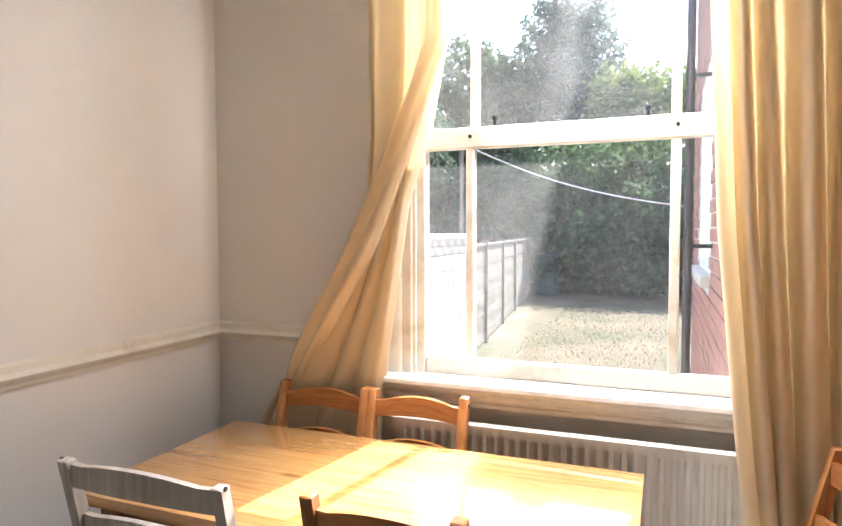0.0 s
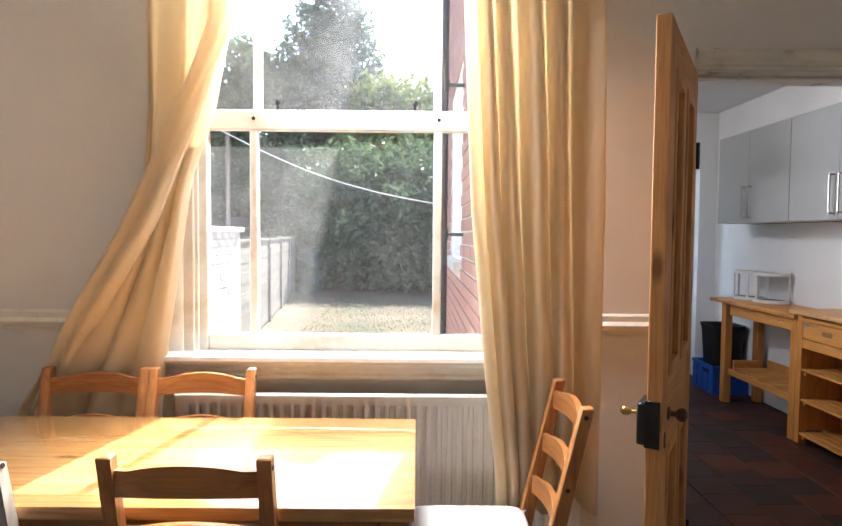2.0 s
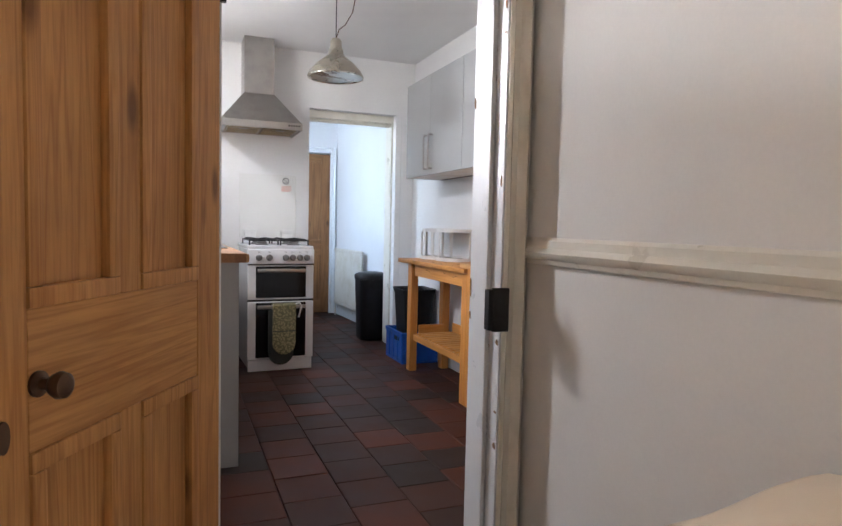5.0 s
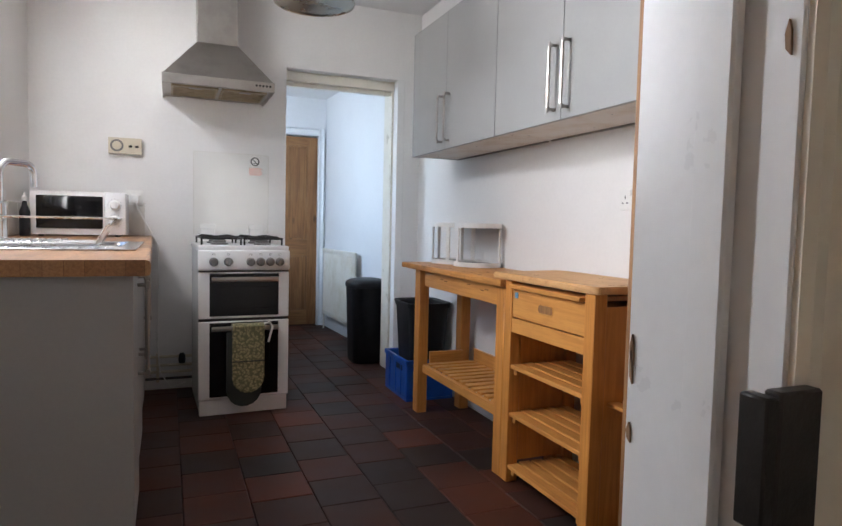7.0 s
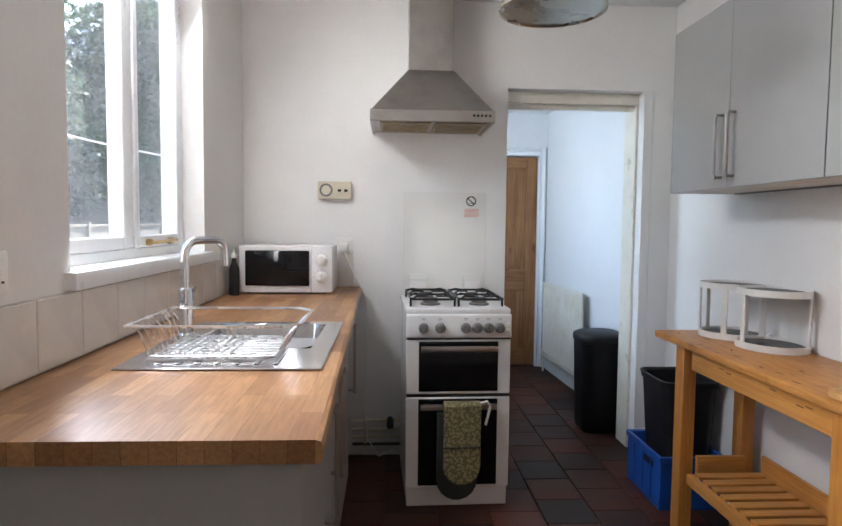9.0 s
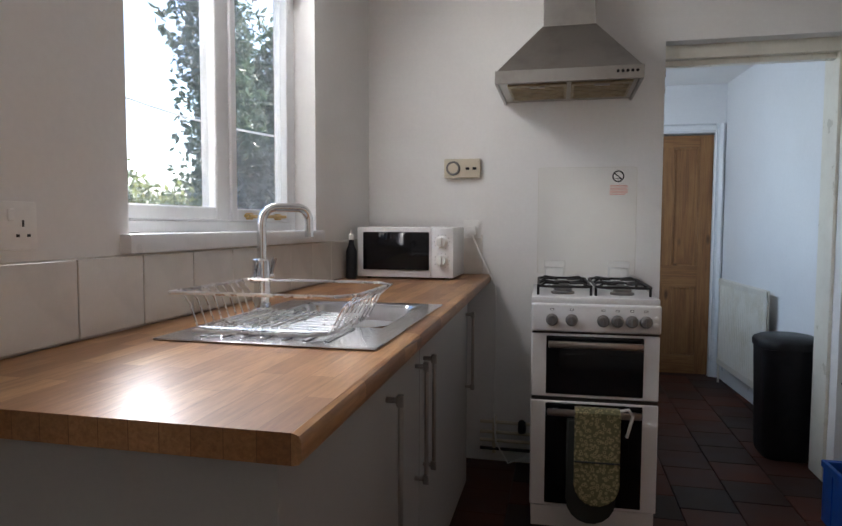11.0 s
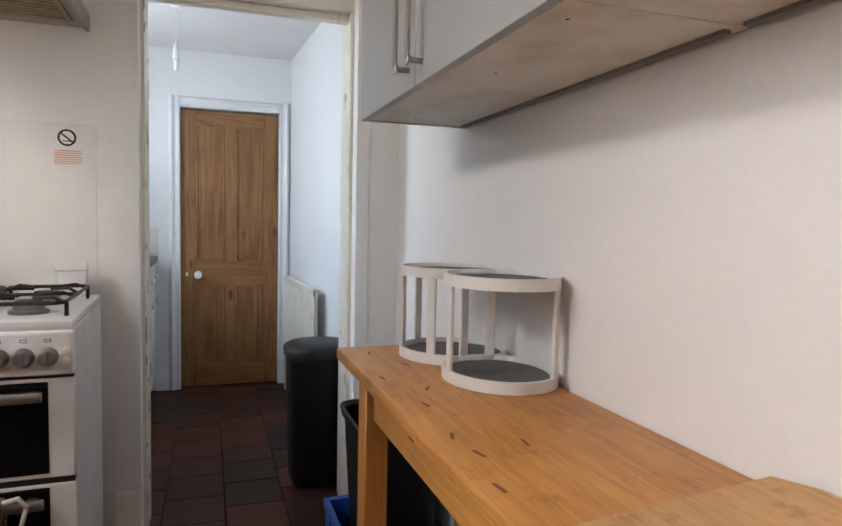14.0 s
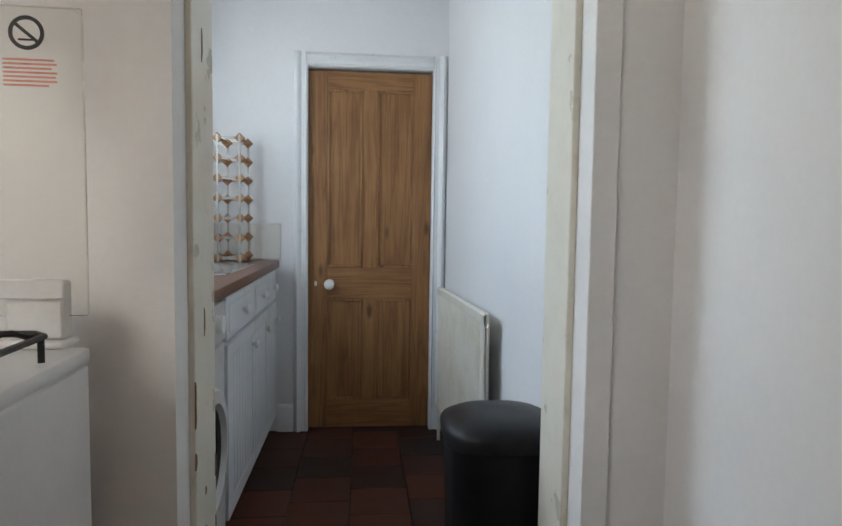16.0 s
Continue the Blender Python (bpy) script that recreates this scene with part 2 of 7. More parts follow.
SINKM = plain("sink_steel", (0.62, 0.62, 0.63), 0.22, 1.0, var=0.08, scale=8, fine=120, relief=0.02)
WIREM = plain("plated_wire", (0.86, 0.86, 0.86), 0.28, 1.0, var=0.04, scale=20, relief=0)
CHROME = plain("chrome", (0.75, 0.75, 0.76), 0.08, 1.0, var=0.03, scale=10, relief=0.0, rvar=0.02)
GREYDOOR = plain("grey_laminate", (0.34, 0.34, 0.33), 0.36, var=0.02, scale=3, relief=0.01, rvar=0.04)
CARCASS = plain("white_board", (0.74, 0.70, 0.64), 0.5, var=0.05, scale=5, relief=0.03, tone=(0.58, 0.48, 0.36))
WHITEAP = plain("white_enamel", (0.80, 0.79, 0.78), 0.25, var=0.03, scale=6, relief=0.01, rvar=0.05)
BLACKG = plain("black_glass", (0.006, 0.006, 0.007), 0.08, var=0.2, scale=6, relief=0.0, rvar=0.03)
BLACKG.node_tree.nodes["Principled BSDF"].inputs["Specular IOR Level"].default_value = 0.3
KNOBG = plain("grey_knob", (0.20, 0.19, 0.18), 0.4, 0.3, var=0.1, scale=30)
BLACKP = plain("black_plastic", (0.012, 0.012, 0.014), 0.42, var=0.25, scale=14, fine=200, relief=0.1)
BLUEP = plain("blue_plastic", (0.012, 0.09, 0.42), 0.35, var=0.2, scale=10, fine=150, relief=0.08)
WHITEP = plain("white_plastic", (0.83, 0.82, 0.79), 0.35, var=0.04, scale=12, relief=0.03)
CREAMP = plain("cream_plastic", (0.62, 0.55, 0.42), 0.4, var=0.06, scale=12, relief=0.03)
GREYPAD = plain("grey_pad", (0.13, 0.13, 0.13), 0.7, var=0.15, scale=30, relief=0.2)
TILEW = plain("white_tile_glaze", (0.74, 0.71, 0.66), 0.15, var=0.05, scale=7, relief=0.02, rvar=0.05)
GROUTW = plain("grout", (0.62, 0.58, 0.52), 0.85, var=0.1)
SOIL = plain("tile_bed", (0.05, 0.035, 0.03), 0.9, var=0.3)
PANE = glass("window_glass", dust_haze=0.045)
# Stronger film here imitates a window whitened by glare.
PANEK = glass("kitchen_window_glass", dust_haze=0.11)
BLACKP.node_tree.nodes["Principled BSDF"].inputs["Specular IOR Level"].default_value = 0.28


def box(bm, x0, y0, z0, x1, y1, z1, bev=0.0, seg=1):
    x0, x1 = min(x0, x1), max(x0, x1)
    y0, y1 = min(y0, y1), max(y0, y1)
    z0, z1 = min(z0, z1), max(z0, z1)
    vs = bmesh.ops.create_cube(bm, size=1.0, matrix=Matrix.Translation(((x0 + x1) / 2, (y0 + y1) / 2, (z0 + z1) / 2)) @ Matrix.Diagonal((x1 - x0, y1 - y0, z1 - z0, 1)))["verts"]
    if bev:
        es = {e for v in vs for e in v.link_edges}
        bmesh.ops.bevel(bm, geom=list(es), offset=bev, segments=seg, affect="EDGES", profile=0.6)
    return bm


def B(x0, y0, z0, x1, y1, z1, bev=0.0, seg=1):
    return box(bmesh.new(), x0, y0, z0, x1, y1, z1, bev, seg)


def lathe(bm, prof, m=Matrix.Identity(4), n=24, caps=True):
    """Turn a profile of (r, z) about z."""
    rings = [[bm.verts.new(m @ Vector((r * math.cos(2 * math.pi * k / n), r * math.sin(2 * math.pi * k / n), z))) for k in range(n)] for r, z in prof]
    for a, b in zip(rings, rings[1:]):
        for k in range(n):
            bm.faces.new((a[k], a[(k + 1) % n], b[(k + 1) % n], b[k]))
    if caps and prof[0][0] > 1e-6:
        bm.faces.new(rings[0][::-1])
    if caps and prof[-1][0] > 1e-6:
        bm.faces.new(rings[-1])
    bmesh.ops.remove_doubles(bm, verts=[v for r in rings for v in r], dist=1e-6)
    return bm


def rod(bm, a, b, r, n=8):
    a, b = Vector(a), Vector(b)
    d = b - a
    q = d.to_track_quat("Z", "Y").to_matrix().to_4x4()
    return lathe(bm, [(r, 0), (r, d.length)], Matrix.Translation(a) @ q, n)


def tube(bm, pts, r, n=8):
    """A round bar along points, with joined corners."""
    pts = [Vector(p) for p in pts]
    rings = []
    for i, p in enumerate(pts):
        d = (pts[min(i + 1, len(pts) - 1)] - pts[max(i - 1, 0)]).normalized()
        q = d.to_track_quat("Z", "Y").to_matrix()
        rings.append([bm.verts.new(p + q @ Vector((r * math.cos(2 * math.pi * k / n), r * math.sin(2 * math.pi * k / n), 0))) for k in range(n)])
    for a, b in zip(rings, rings[1:]):
        off = min(range(n), key=lambda o: (a[0].co - b[o].co).length)
        for k in range(n):
            bm.faces.new((a[k], a[(k + 1) % n], b[(k + 1 + off) % n], b[(k + off) % n]))
    bm.faces.new(rings[0][::-1])
    bm.faces.new(rings[-1])
    return bm


def arc(c, r, a0, a1, u, v, n=8):
    c, u, v = Vector(c), Vector(u), Vector(v)
    return [c + u * (r * math.cos(radians(a0 + (a1 - a0) * k / n))) + v * (r * math.sin(radians(a0 + (a1 - a0) * k / n))) for k in range(n + 1)]


def prism(bm, outline, axis, a, b):
    """Extrude a 2D outline along an axis: x takes (y, z), y takes (x, z), z takes (x, y)."""
    put = {"x": lambda p, t: (t, p[0], p[1]), "y": lambda p, t: (p[0], t, p[1]), "z": lambda p, t: (p[0], p[1], t)}[axis]
    lo, hi = [bm.verts.new(put(p, a)) for p in outline], [bm.verts.new(put(p, b)) for p in outline]
    n = len(outline)
    for k in range(n):
        bm.faces.new((lo[k], lo[(k + 1) % n], hi[(k + 1) % n], hi[k]))
    bm.faces.new(lo[::-1])
    bm.faces.new(hi)
    return bm


ORIGIN = {}


def thing(name, label, category, loc=(0, 0, 0), group="", kind=""):
    o = new(name)
    o.empty_display_size = 0.05
    o.location = loc
    ORIGIN[o.name] = Vector(loc)
    return tagged(o, label, category, group, kind)


def finish(bm, name, material, smooth=40):
    bmesh.ops.recalc_face_normals(bm, faces=bm.faces)
    me = bpy.data.meshes.new(name)
    bm.to_mesh(me)
    bm.free()
    me.materials.append(material)
    if smooth and len(me.polygons):
        me.shade_smooth()
        me.set_sharp_from_angle(angle=radians(smooth))
    return me


def part(name, bm, material, parent, label="", smooth=40):
    org = ORIGIN[parent.name]
    bmesh.ops.translate(bm, verts=bm.verts, vec=-org)
    o = new(name, finish(bm, name, material, smooth))
    o.parent = parent
    ORIGIN[o.name] = org
    if label:
        o["label"] = label
    return o


def solid(name, bm, material, label, category, kind="", group="", base=None, smooth=40):
    """A thing that is one mesh."""
    if base is None:
        cs = [v.co for v in bm.verts]
        base = Vector(((min(c.x for c in cs) + max(c.x for c in cs)) / 2, (min(c.y for c in cs) + max(c.y for c in cs)) / 2, min(c.z for c in cs)))
    base = Vector(base)
    bmesh.ops.translate(bm, verts=bm.verts, vec=-base)
    o = new(name, finish(bm, name, material, smooth))
    o.location = base
    ORIGIN[o.name] = base
    return tagged(o, label, category, group, kind)


def S(name, bm, material, label, category="structure"):
    return solid(name, bm, material, label, category, "structure")

# ---- structure: living room ----
WY, WB = 2.13, 2.30          # window wall, both faces
XW, XE = -0.945, 2.262         # living room side walls
KW, KE = 1.03, 3.300          # kitchen side walls
FY, FB = 5.72, 5.95          # wall with the cooker, both faces
UX, UE, UY = 1.72, 3.225, 7.80
HL, HK, HU = 2.62, 2.40, 2.20

S("floor", B(XW - 0.2, -2.0, -0.12, XE + 0.2, WB, 0.0), CARPET, "dark worn carpet on the living room floor", "floor")
S("wall_west", B(XW - 0.2, -2.0, 0, XW, WB, HL), WALL, "cream painted plaster side wall", "wall")
S("wall_east", B(XE, -2.0, 0, XE + 0.12, WY, HL), WALL, "cream painted plaster wall behind the sofa", "wall")
S("wall_south", B(XW - 0.2, -2.2, 0, XE + 0.12, -2.0, HL), WALL, "cream painted plaster wall", "wall")
S("ceiling", B(XW - 0.2, -2.2, HL, XE + 0.12, WB, HL + 0.15), CEIL, "white painted ceiling", "ceiling")
OX0, OX1, OZ0, OZ1 = -0.205, 0.905, 0.86, 2.46     # window opening
DX0, DX1, DZ = 1.49, 2.185, 1.825                  # door opening
bm = bmesh.new()
box(bm, XW, WY, 0, OX0, WB, HL)
box(bm, OX0, WY, 0, OX1, WB, OZ0)
box(bm, OX0, WY, OZ1, OX1, WB, HL)
box(bm, OX1, WY, 0, DX0, WB, HL)
box(bm, DX0, WY, DZ, DX1, WB, HL)
box(bm, DX1, WY, 0, KE + 0.2, WB, HL)
S("wall_north", bm, WALL, "cream painted wall with a sash window and a doorway", "wall")

RAILP = [(0, 0.952), (0.012, 0.954), (0.014, 0.965), (0.022, 0.970), (0.026, 0.982), (0.018, 0.990), (0.012, 0.994), (0.012, 1.012), (0.006, 1.018), (0, 1.020)]


def rail_run(name, axis, wall, sign, a, b):
    bm = bmesh.new()
    prism(bm, [(wall + sign * d, z) for d, z in RAILP], axis, a, b)
    return S(name, bm, GLOSS, "cream painted moulded chair rail on the wall", "trim")


rail_run("dado_rail_1", "y", XW, 1, -2.0, WY)
rail_run("dado_rail_2", "x", WY, -1, XW, OX0 - 0.07)
rail_run("dado_rail_3", "x", WY, -1, OX1 + 0.07, DX0 - 0.065)
rail_run("dado_rail_4", "y", XE, -1, -2.0, WY)

# ---- structure: kitchen ----
KX0, KX1, KZ0, KZ1 = 3.95, 5.03, 1.12, 2.33        # kitchen window, in y
bm = bmesh.new()
KO = 0.86
box(bm, KO, WB, 0, KW, KX0, HK + 0.2)
box(bm, KO, KX0, 0, KW, KX1, KZ0)
box(bm, KO, KX0, KZ1, KW, KX1, HK + 0.2)
box(bm, KO, KX1, 0, KW, FY, HK + 0.2)
S("wall_kitchen_west", bm, WALLK, "white painted kitchen wall with a window over the sink", "wall")
S("wall_kitchen_east", B(KE, WB, 0, KE + 0.2, FY, HK + 0.2), WALLK, "white painted kitchen wall behind the wall cabinets", "wall")
EX0, EX1, EZ = 2.406, 3.140, 1.960
bm = bmesh.new()
box(bm, KO, FY, 0, EX0, FB, HK + 0.2)
box(bm, EX0, FY, EZ, EX1, FB, HK + 0.2)
box(bm, EX1, FY, 0, KE + 0.2, FB, HK + 0.2)
S("wall_kitchen_north", bm, WALLK, "white painted wall behind the cooker with an open doorway", "wall")
S("ceiling_kitchen", B(KO, WB, HK, KE + 0.2, FY, HK + 0.15), CEIL, "white painted kitchen ceiling", "ceiling")
S("floor_kitchen", B(KO, WB, -0.12, KE + 0.2, UY + 0.1, -0.012), SOIL, "dark bed under the quarry tiles", "floor")

# ---- structure: utility room ----
bm = bmesh.new()
prism(bm, [(3.262, FB), (KE + 0.2, FB), (KE + 0.2, UY), (3.150, UY)], "z", 0, HU + 0.2)
S("wall_utility_east", bm, WALLU, "white painted utility wall behind the radiator", "wall")
bm = bmesh.new()
box(bm, UX - 0.2, FB, 0, UX, UY, 1.1)
box(bm, UX - 0.2, FB, 2.1, UX, UY, HU + 0.2)
box(bm, UX - 0.2, FB, 1.1, UX, 6.25, 2.1)
box(bm, UX - 0.2, 7.25, 1.1, UX, UY, 2.1)
S("wall_utility_west", bm, WALLU, "white painted utility wall with a window", "wall")
UD0, UD1, UDZ = 2.450, 3.075, 1.840
bm = bmesh.new()
box(bm, UX - 0.2, UY, 0, UD0, UY + 0.15, HU + 0.2)
box(bm, UD0, UY, UDZ, UD1, UY + 0.15, HU + 0.2)
box(bm, UD1, UY, 0, KE + 0.2, UY + 0.15, HU + 0.2)
box(bm, UD0, UY + 0.10, 0, UD1, UY + 0.15, UDZ)
S("wall_utility_north", bm, WALLU, "white painted end wall around a pine door", "wall")
S("ceiling_utility", B(UX - 0.2, FB, HU, KE + 0.2, UY + 0.15, HU + 0.15), CEIL, "white painted utility ceiling", "ceiling")

# ---- living room: window ----
def sash(parent, name, y, z0, z1, bottom, top):
    """One sash with a wide middle light and two narrow side lights."""
    s = part(name, B(-0.158, y, z0, -0.122, y + 0.04, z1, 0.004), SASH, parent)
    part("sash_stile", B(0.822, y, z0, 0.858, y + 0.04, z1, 0.004), SASH, s)
    part("bottom_rail", B(-0.122, y + 0.001, z0, 0.822, y + 0.039, z0 + bottom, 0.006), SASH, s)
    part("top_rail", B(-0.122, y + 0.001, z1 - top, 0.822, y + 0.039, z1, 0.005), SASH, s)
    for x in (0.032, 0.648):
        part("glazing_bar", B(x - 0.014, y + 0.003, z0 + bottom - 0.002, x + 0.014, y + 0.037, z1 - top + 0.002, 0.005), SASH, s)
    for a, b in ((-0.124, 0.020), (0.044, 0.636), (0.660, 0.824)):
        p = part("pane", B(a, y + 0.018, z0 + bottom - 0.003, b, y + 0.021, z1 - top + 0.003), PANE, s)
        p.visible_shadow = False
    return s


w1 = thing("window_1", "cream painted timber sash window with side lights over the radiator", "window", (0.35, 2.2, 0.86), kind="structure")
bm = bmesh.new()
box(bm, OX0, WY - 0.004, OZ0, -0.158, WB, OZ1, 0.004)
part("window_frame", bm, SASH, w1)
part("window_frame", B(0.858, WY - 0.004, OZ0, OX1, WB, OZ1, 0.004), SASH, w1)
part("window_head", B(-0.158, WY, 2.42, 0.858, WB, OZ1, 0.004), SASH, w1)
part("outer_sill", B(-0.158, 2.20, OZ0, 0.858, WB + 0.08, 0.884, 0.004), SASH, w1)
for x in (-0.158, 0.858):
    part("staff_bead", B(x - 0.012, WY + 0.004, 0.885, x + 0.012, WY + 0.018, 2.42, 0.003), SASH, w1)
lower = sash(w1, "lower_sash", 2.158, 0.880, 1.690, 0.058, 0.068)
upper = sash(w1, "upper_sash", 2.206, 1.630, 2.420, 0.060, 0.05)
for x in (0.033, 0.651):
    part("bolt_hole", lathe(bmesh.new(), [(0.006, 0), (0.006, 0.004)], Matrix.Translation((x, 2.159, 1.660)) @ Matrix.Rotation(radians(90), 4, "X"), 10), BLACK, w1, "small black bolt socket")
for x in (0.112, 0.570):
    bm = bmesh.new()
    lathe(bm, [(0.004, 0), (0.004, 0.014), (0.009, 0.018), (0.010, 0.028), (0.006, 0.034), (0.0, 0.035)], Matrix.Translation((x, 2.168, 1.690)), 12)
    part("sash_stop", bm, BLACK, w1, "black sash stop")
for x0, x1 in ((OX0 - 0.055, OX0 + 0.012), (OX1 - 0.012, OX1 + 0.055)):
    bm = bmesh.new()
    prism(bm, [(x0, WY), (x0, WY - 0.022), (x0 + 0.014, WY - 0.022), (x0 + 0.022, WY - 0.014), (x1 - 0.010, WY - 0.012), (x1, WY - 0.006), (x1, WY)], "z", 0.884, OZ1 + 0.06)
    part("architrave", bm, SASH, w1)

bm = bmesh.new()
prism(bm, [(WY + 0.02, 0.884), (2.060, 0.884), (2.052, 0.878), (2.050, 0.866), (2.056, 0.858), (2.066, 0.854), (2.066, 0.846), (2.074, 0.838), (2.084, 0.830), (2.084, 0.822),
           (2.078, 0.816), (2.080, 0.806), (2.092, 0.800), (2.104, 0.796), (WY, 0.794)], "x", -0.245, 0.945)
S("window_sill", bm, SASH, "cream painted moulded window board under the sash window", "window sill")


def radiator(label, axis, front, wall, a, b, z0, z1, rail=True):
    """A pressed steel panel radiator on a wall; front and wall are the depths of its faces."""
    s = 1 if front < wall else -1
    mid = ((a + b) / 2, front) if axis == "x" else (front, (a + b) / 2)
    r = thing("radiator", label, "radiator", (mid[0], mid[1], z0))
    prof, n = [], int((b - a - 0.08) / 0.0333)
    pitch = (b - a - 0.08) / n
    bm = bmesh.new()
    put = (lambda t, d, z: (t, front + s * d, z)) if axis == "x" else (lambda t, d, z: (front + s * d, t, z))
    cols = [(a, 0.006), (a + 0.035, 0.0)]
    for k in range(n):
        t = a + 0.04 + k * pitch
        cols += [(t + 0.004, 0.0), (t + 0.009, 0.009), (t + pitch - 0.011, 0.009), (t + pitch - 0.006, 0.0)]
    cols += [(b - 0.035, 0.0), (b, 0.006)]
    zs = [(z0, 0), (z0 + 0.035, 0), (z0 + 0.05, 1), (z1 - 0.05, 1), (z1 - 0.035, 0), (z1 - 0.006, 0), (z1, 0.7)]
    grid = [[bm.verts.new(put(t, d * k if j < 6 else 0.006, z)) for t, d in cols] for j, (z, k) in enumerate(zs)]
    for r0, r1 in zip(grid, grid[1:]):
        for i in range(len(cols) - 1):
            bm.faces.new((r0[i], r0[i + 1], r1[i + 1], r1[i]))
    part("front_panel", bm, RADI, r)
    back = abs(wall - front)
    bm = bmesh.new()
    if axis == "x":
        box(bm, a, front + s * 0.010, z0, b, front + s * 0.022, z1, 0.003)
    else:
        box(bm, front + s * 0.010, a, z0, front + s * 0.022, b, z1, 0.003)
    part("back_panel", bm, RADI, r)
    for t in (a + 0.18, b - 0.18):
        bm = bmesh.new()
        if axis == "x":
            box(bm, t - 0.02, front + s * 0.022, z0 + 0.05, t + 0.02, wall, z1 - 0.06)
        else:
            box(bm, front + s * 0.022, t - 0.02, z0 + 0.05, wall, t + 0.02, z1 - 0.06)
        part("bracket", bm, RADI, r)
    for t in (a + 0.01, b - 0.01):
        bm = bmesh.new()
        p = put(t, 0.014, z0 + 0.03)
        rod(bm, (p[0], p[1], 0.0), p, 0.008, 8)
        part("pipe", bm, RADI, r, "cream painted pipe")
    return r


radiator("cream enamelled panel radiator under the sash window", "x", 2.035, WY, -0.19, 1.17, 0.15, 0.765)

VALVE = plain("black_valve", (0.02, 0.02, 0.022), 0.4, var=0.2, scale=30, relief=0.05)
rv = thing("radiator_valve", "black thermostatic valve on the radiator pipe by the door", "valve", (1.225, 2.06, 0.0))
part("pipe", rod(bmesh.new(), (1.225, 2.06, 0.0), (1.225, 2.06, 0.175), 0.008, 8), RADI, rv)
part("tail", rod(bmesh.new(), (1.171, 2.06, 0.19), (1.225, 2.06, 0.19), 0.009, 8), BRASS, rv)
part("body", lathe(bmesh.new(), [(0.014, 0.17), (0.016, 0.18), (0.016, 0.205), (0.012, 0.212)], Matrix.Translation((1.225, 2.06, 0)), 14), BRASS, rv, "brass valve body")
part("head", lathe(bmesh.new(), [(0.014, 0.212), (0.022, 0.220), (0.024, 0.262), (0.019, 0.280), (0.008, 0.284), (0, 0.284)], Matrix.Translation((1.225, 2.06, 0)), 18), VALVE, rv, "ribbed black valve head")

# ---- living room: curtains ----
def curtain(label, zs, left, right, y, folds, amp, seed):
    """Cloth hung in folds; left and right give its edges at each height, from the top down."""
    rnd = random.Random(seed)
    ph = [rnd.uniform(-0.5, 0.5) for _ in range(40)]
    bm = bmesh.new()
    n, rows = folds * 14, 60
    z0, z1 = zs[0], zs[-1]
    grid = []
    for j in range(rows + 1):
        z = z0 + (z1 - z0) * j / rows
        l, r = np.interp(-z, [-q for q in zs], left), np.interp(-z, [-q for q in zs], right)
        row = []
        for i in range(n + 1):
            u = i / n
            k = (u + 0.055 * math.sin(5.1 * u + seed) + 0.03 * math.sin(13 * u + seed * 2)) * folds
            w = math.sin(2 * math.pi * k + ph[int(k) % 40] + 0.25 * math.sin(j * 0.11 + int(k)))
            w = math.copysign(abs(w) ** 0.7, w)
            a = amp * (0.65 + 0.5 * noise.noise((k * 0.6, j * 0.03, seed))) * (0.55 + 0.45 * min(1, j / 18))
            row.append(bm.verts.new((l + (r - l) * u + 0.012 * math.cos(2 * math.pi * k) * (j / rows), y + a * w + 0.008 * noise.noise((u * 4, j * 0.05, seed + 3)), z + (0.012 * w + 0.010 * math.sin(k * 2.1) if j == rows else 0))))
        grid.append(row)
    for a, b in zip(grid, grid[1:]):
        for i in range(n):
            bm.faces.new((a[i], a[i + 1], b[i + 1], b[i]))
    o = solid("curtain", bm, CURTAIN, label, "curtain", smooth=180)
    md = o.modifiers.new("thickness", "SOLIDIFY")
    md.thickness = 0.0025
    return o


curtain("long cream cotton curtain hanging in folds beside the window", [2.50, 1.97, 1.36, 0.80, 0.56, 0.44], [0.70, 0.715, 0.745, 0.80, 0.83, 0.835], [1.12, 1.13, 1.145, 1.145, 1.14, 1.14], 1.962, 5, 0.056, 5)
cl = curtain("cream cotton curtain swept aside behind the dining chairs", [2.50, 1.97, 1.67, 1.45, 1.20, 0.90, 0.72, 0.60], [-0.25, -0.24, -0.235, -0.25, -0.36, -0.54, -0.66, -0.72], [0.05, 0.03, -0.03, -0.107, -0.145, -0.19, -0.21, -0.22], 2.045, 3, 0.028, 9)


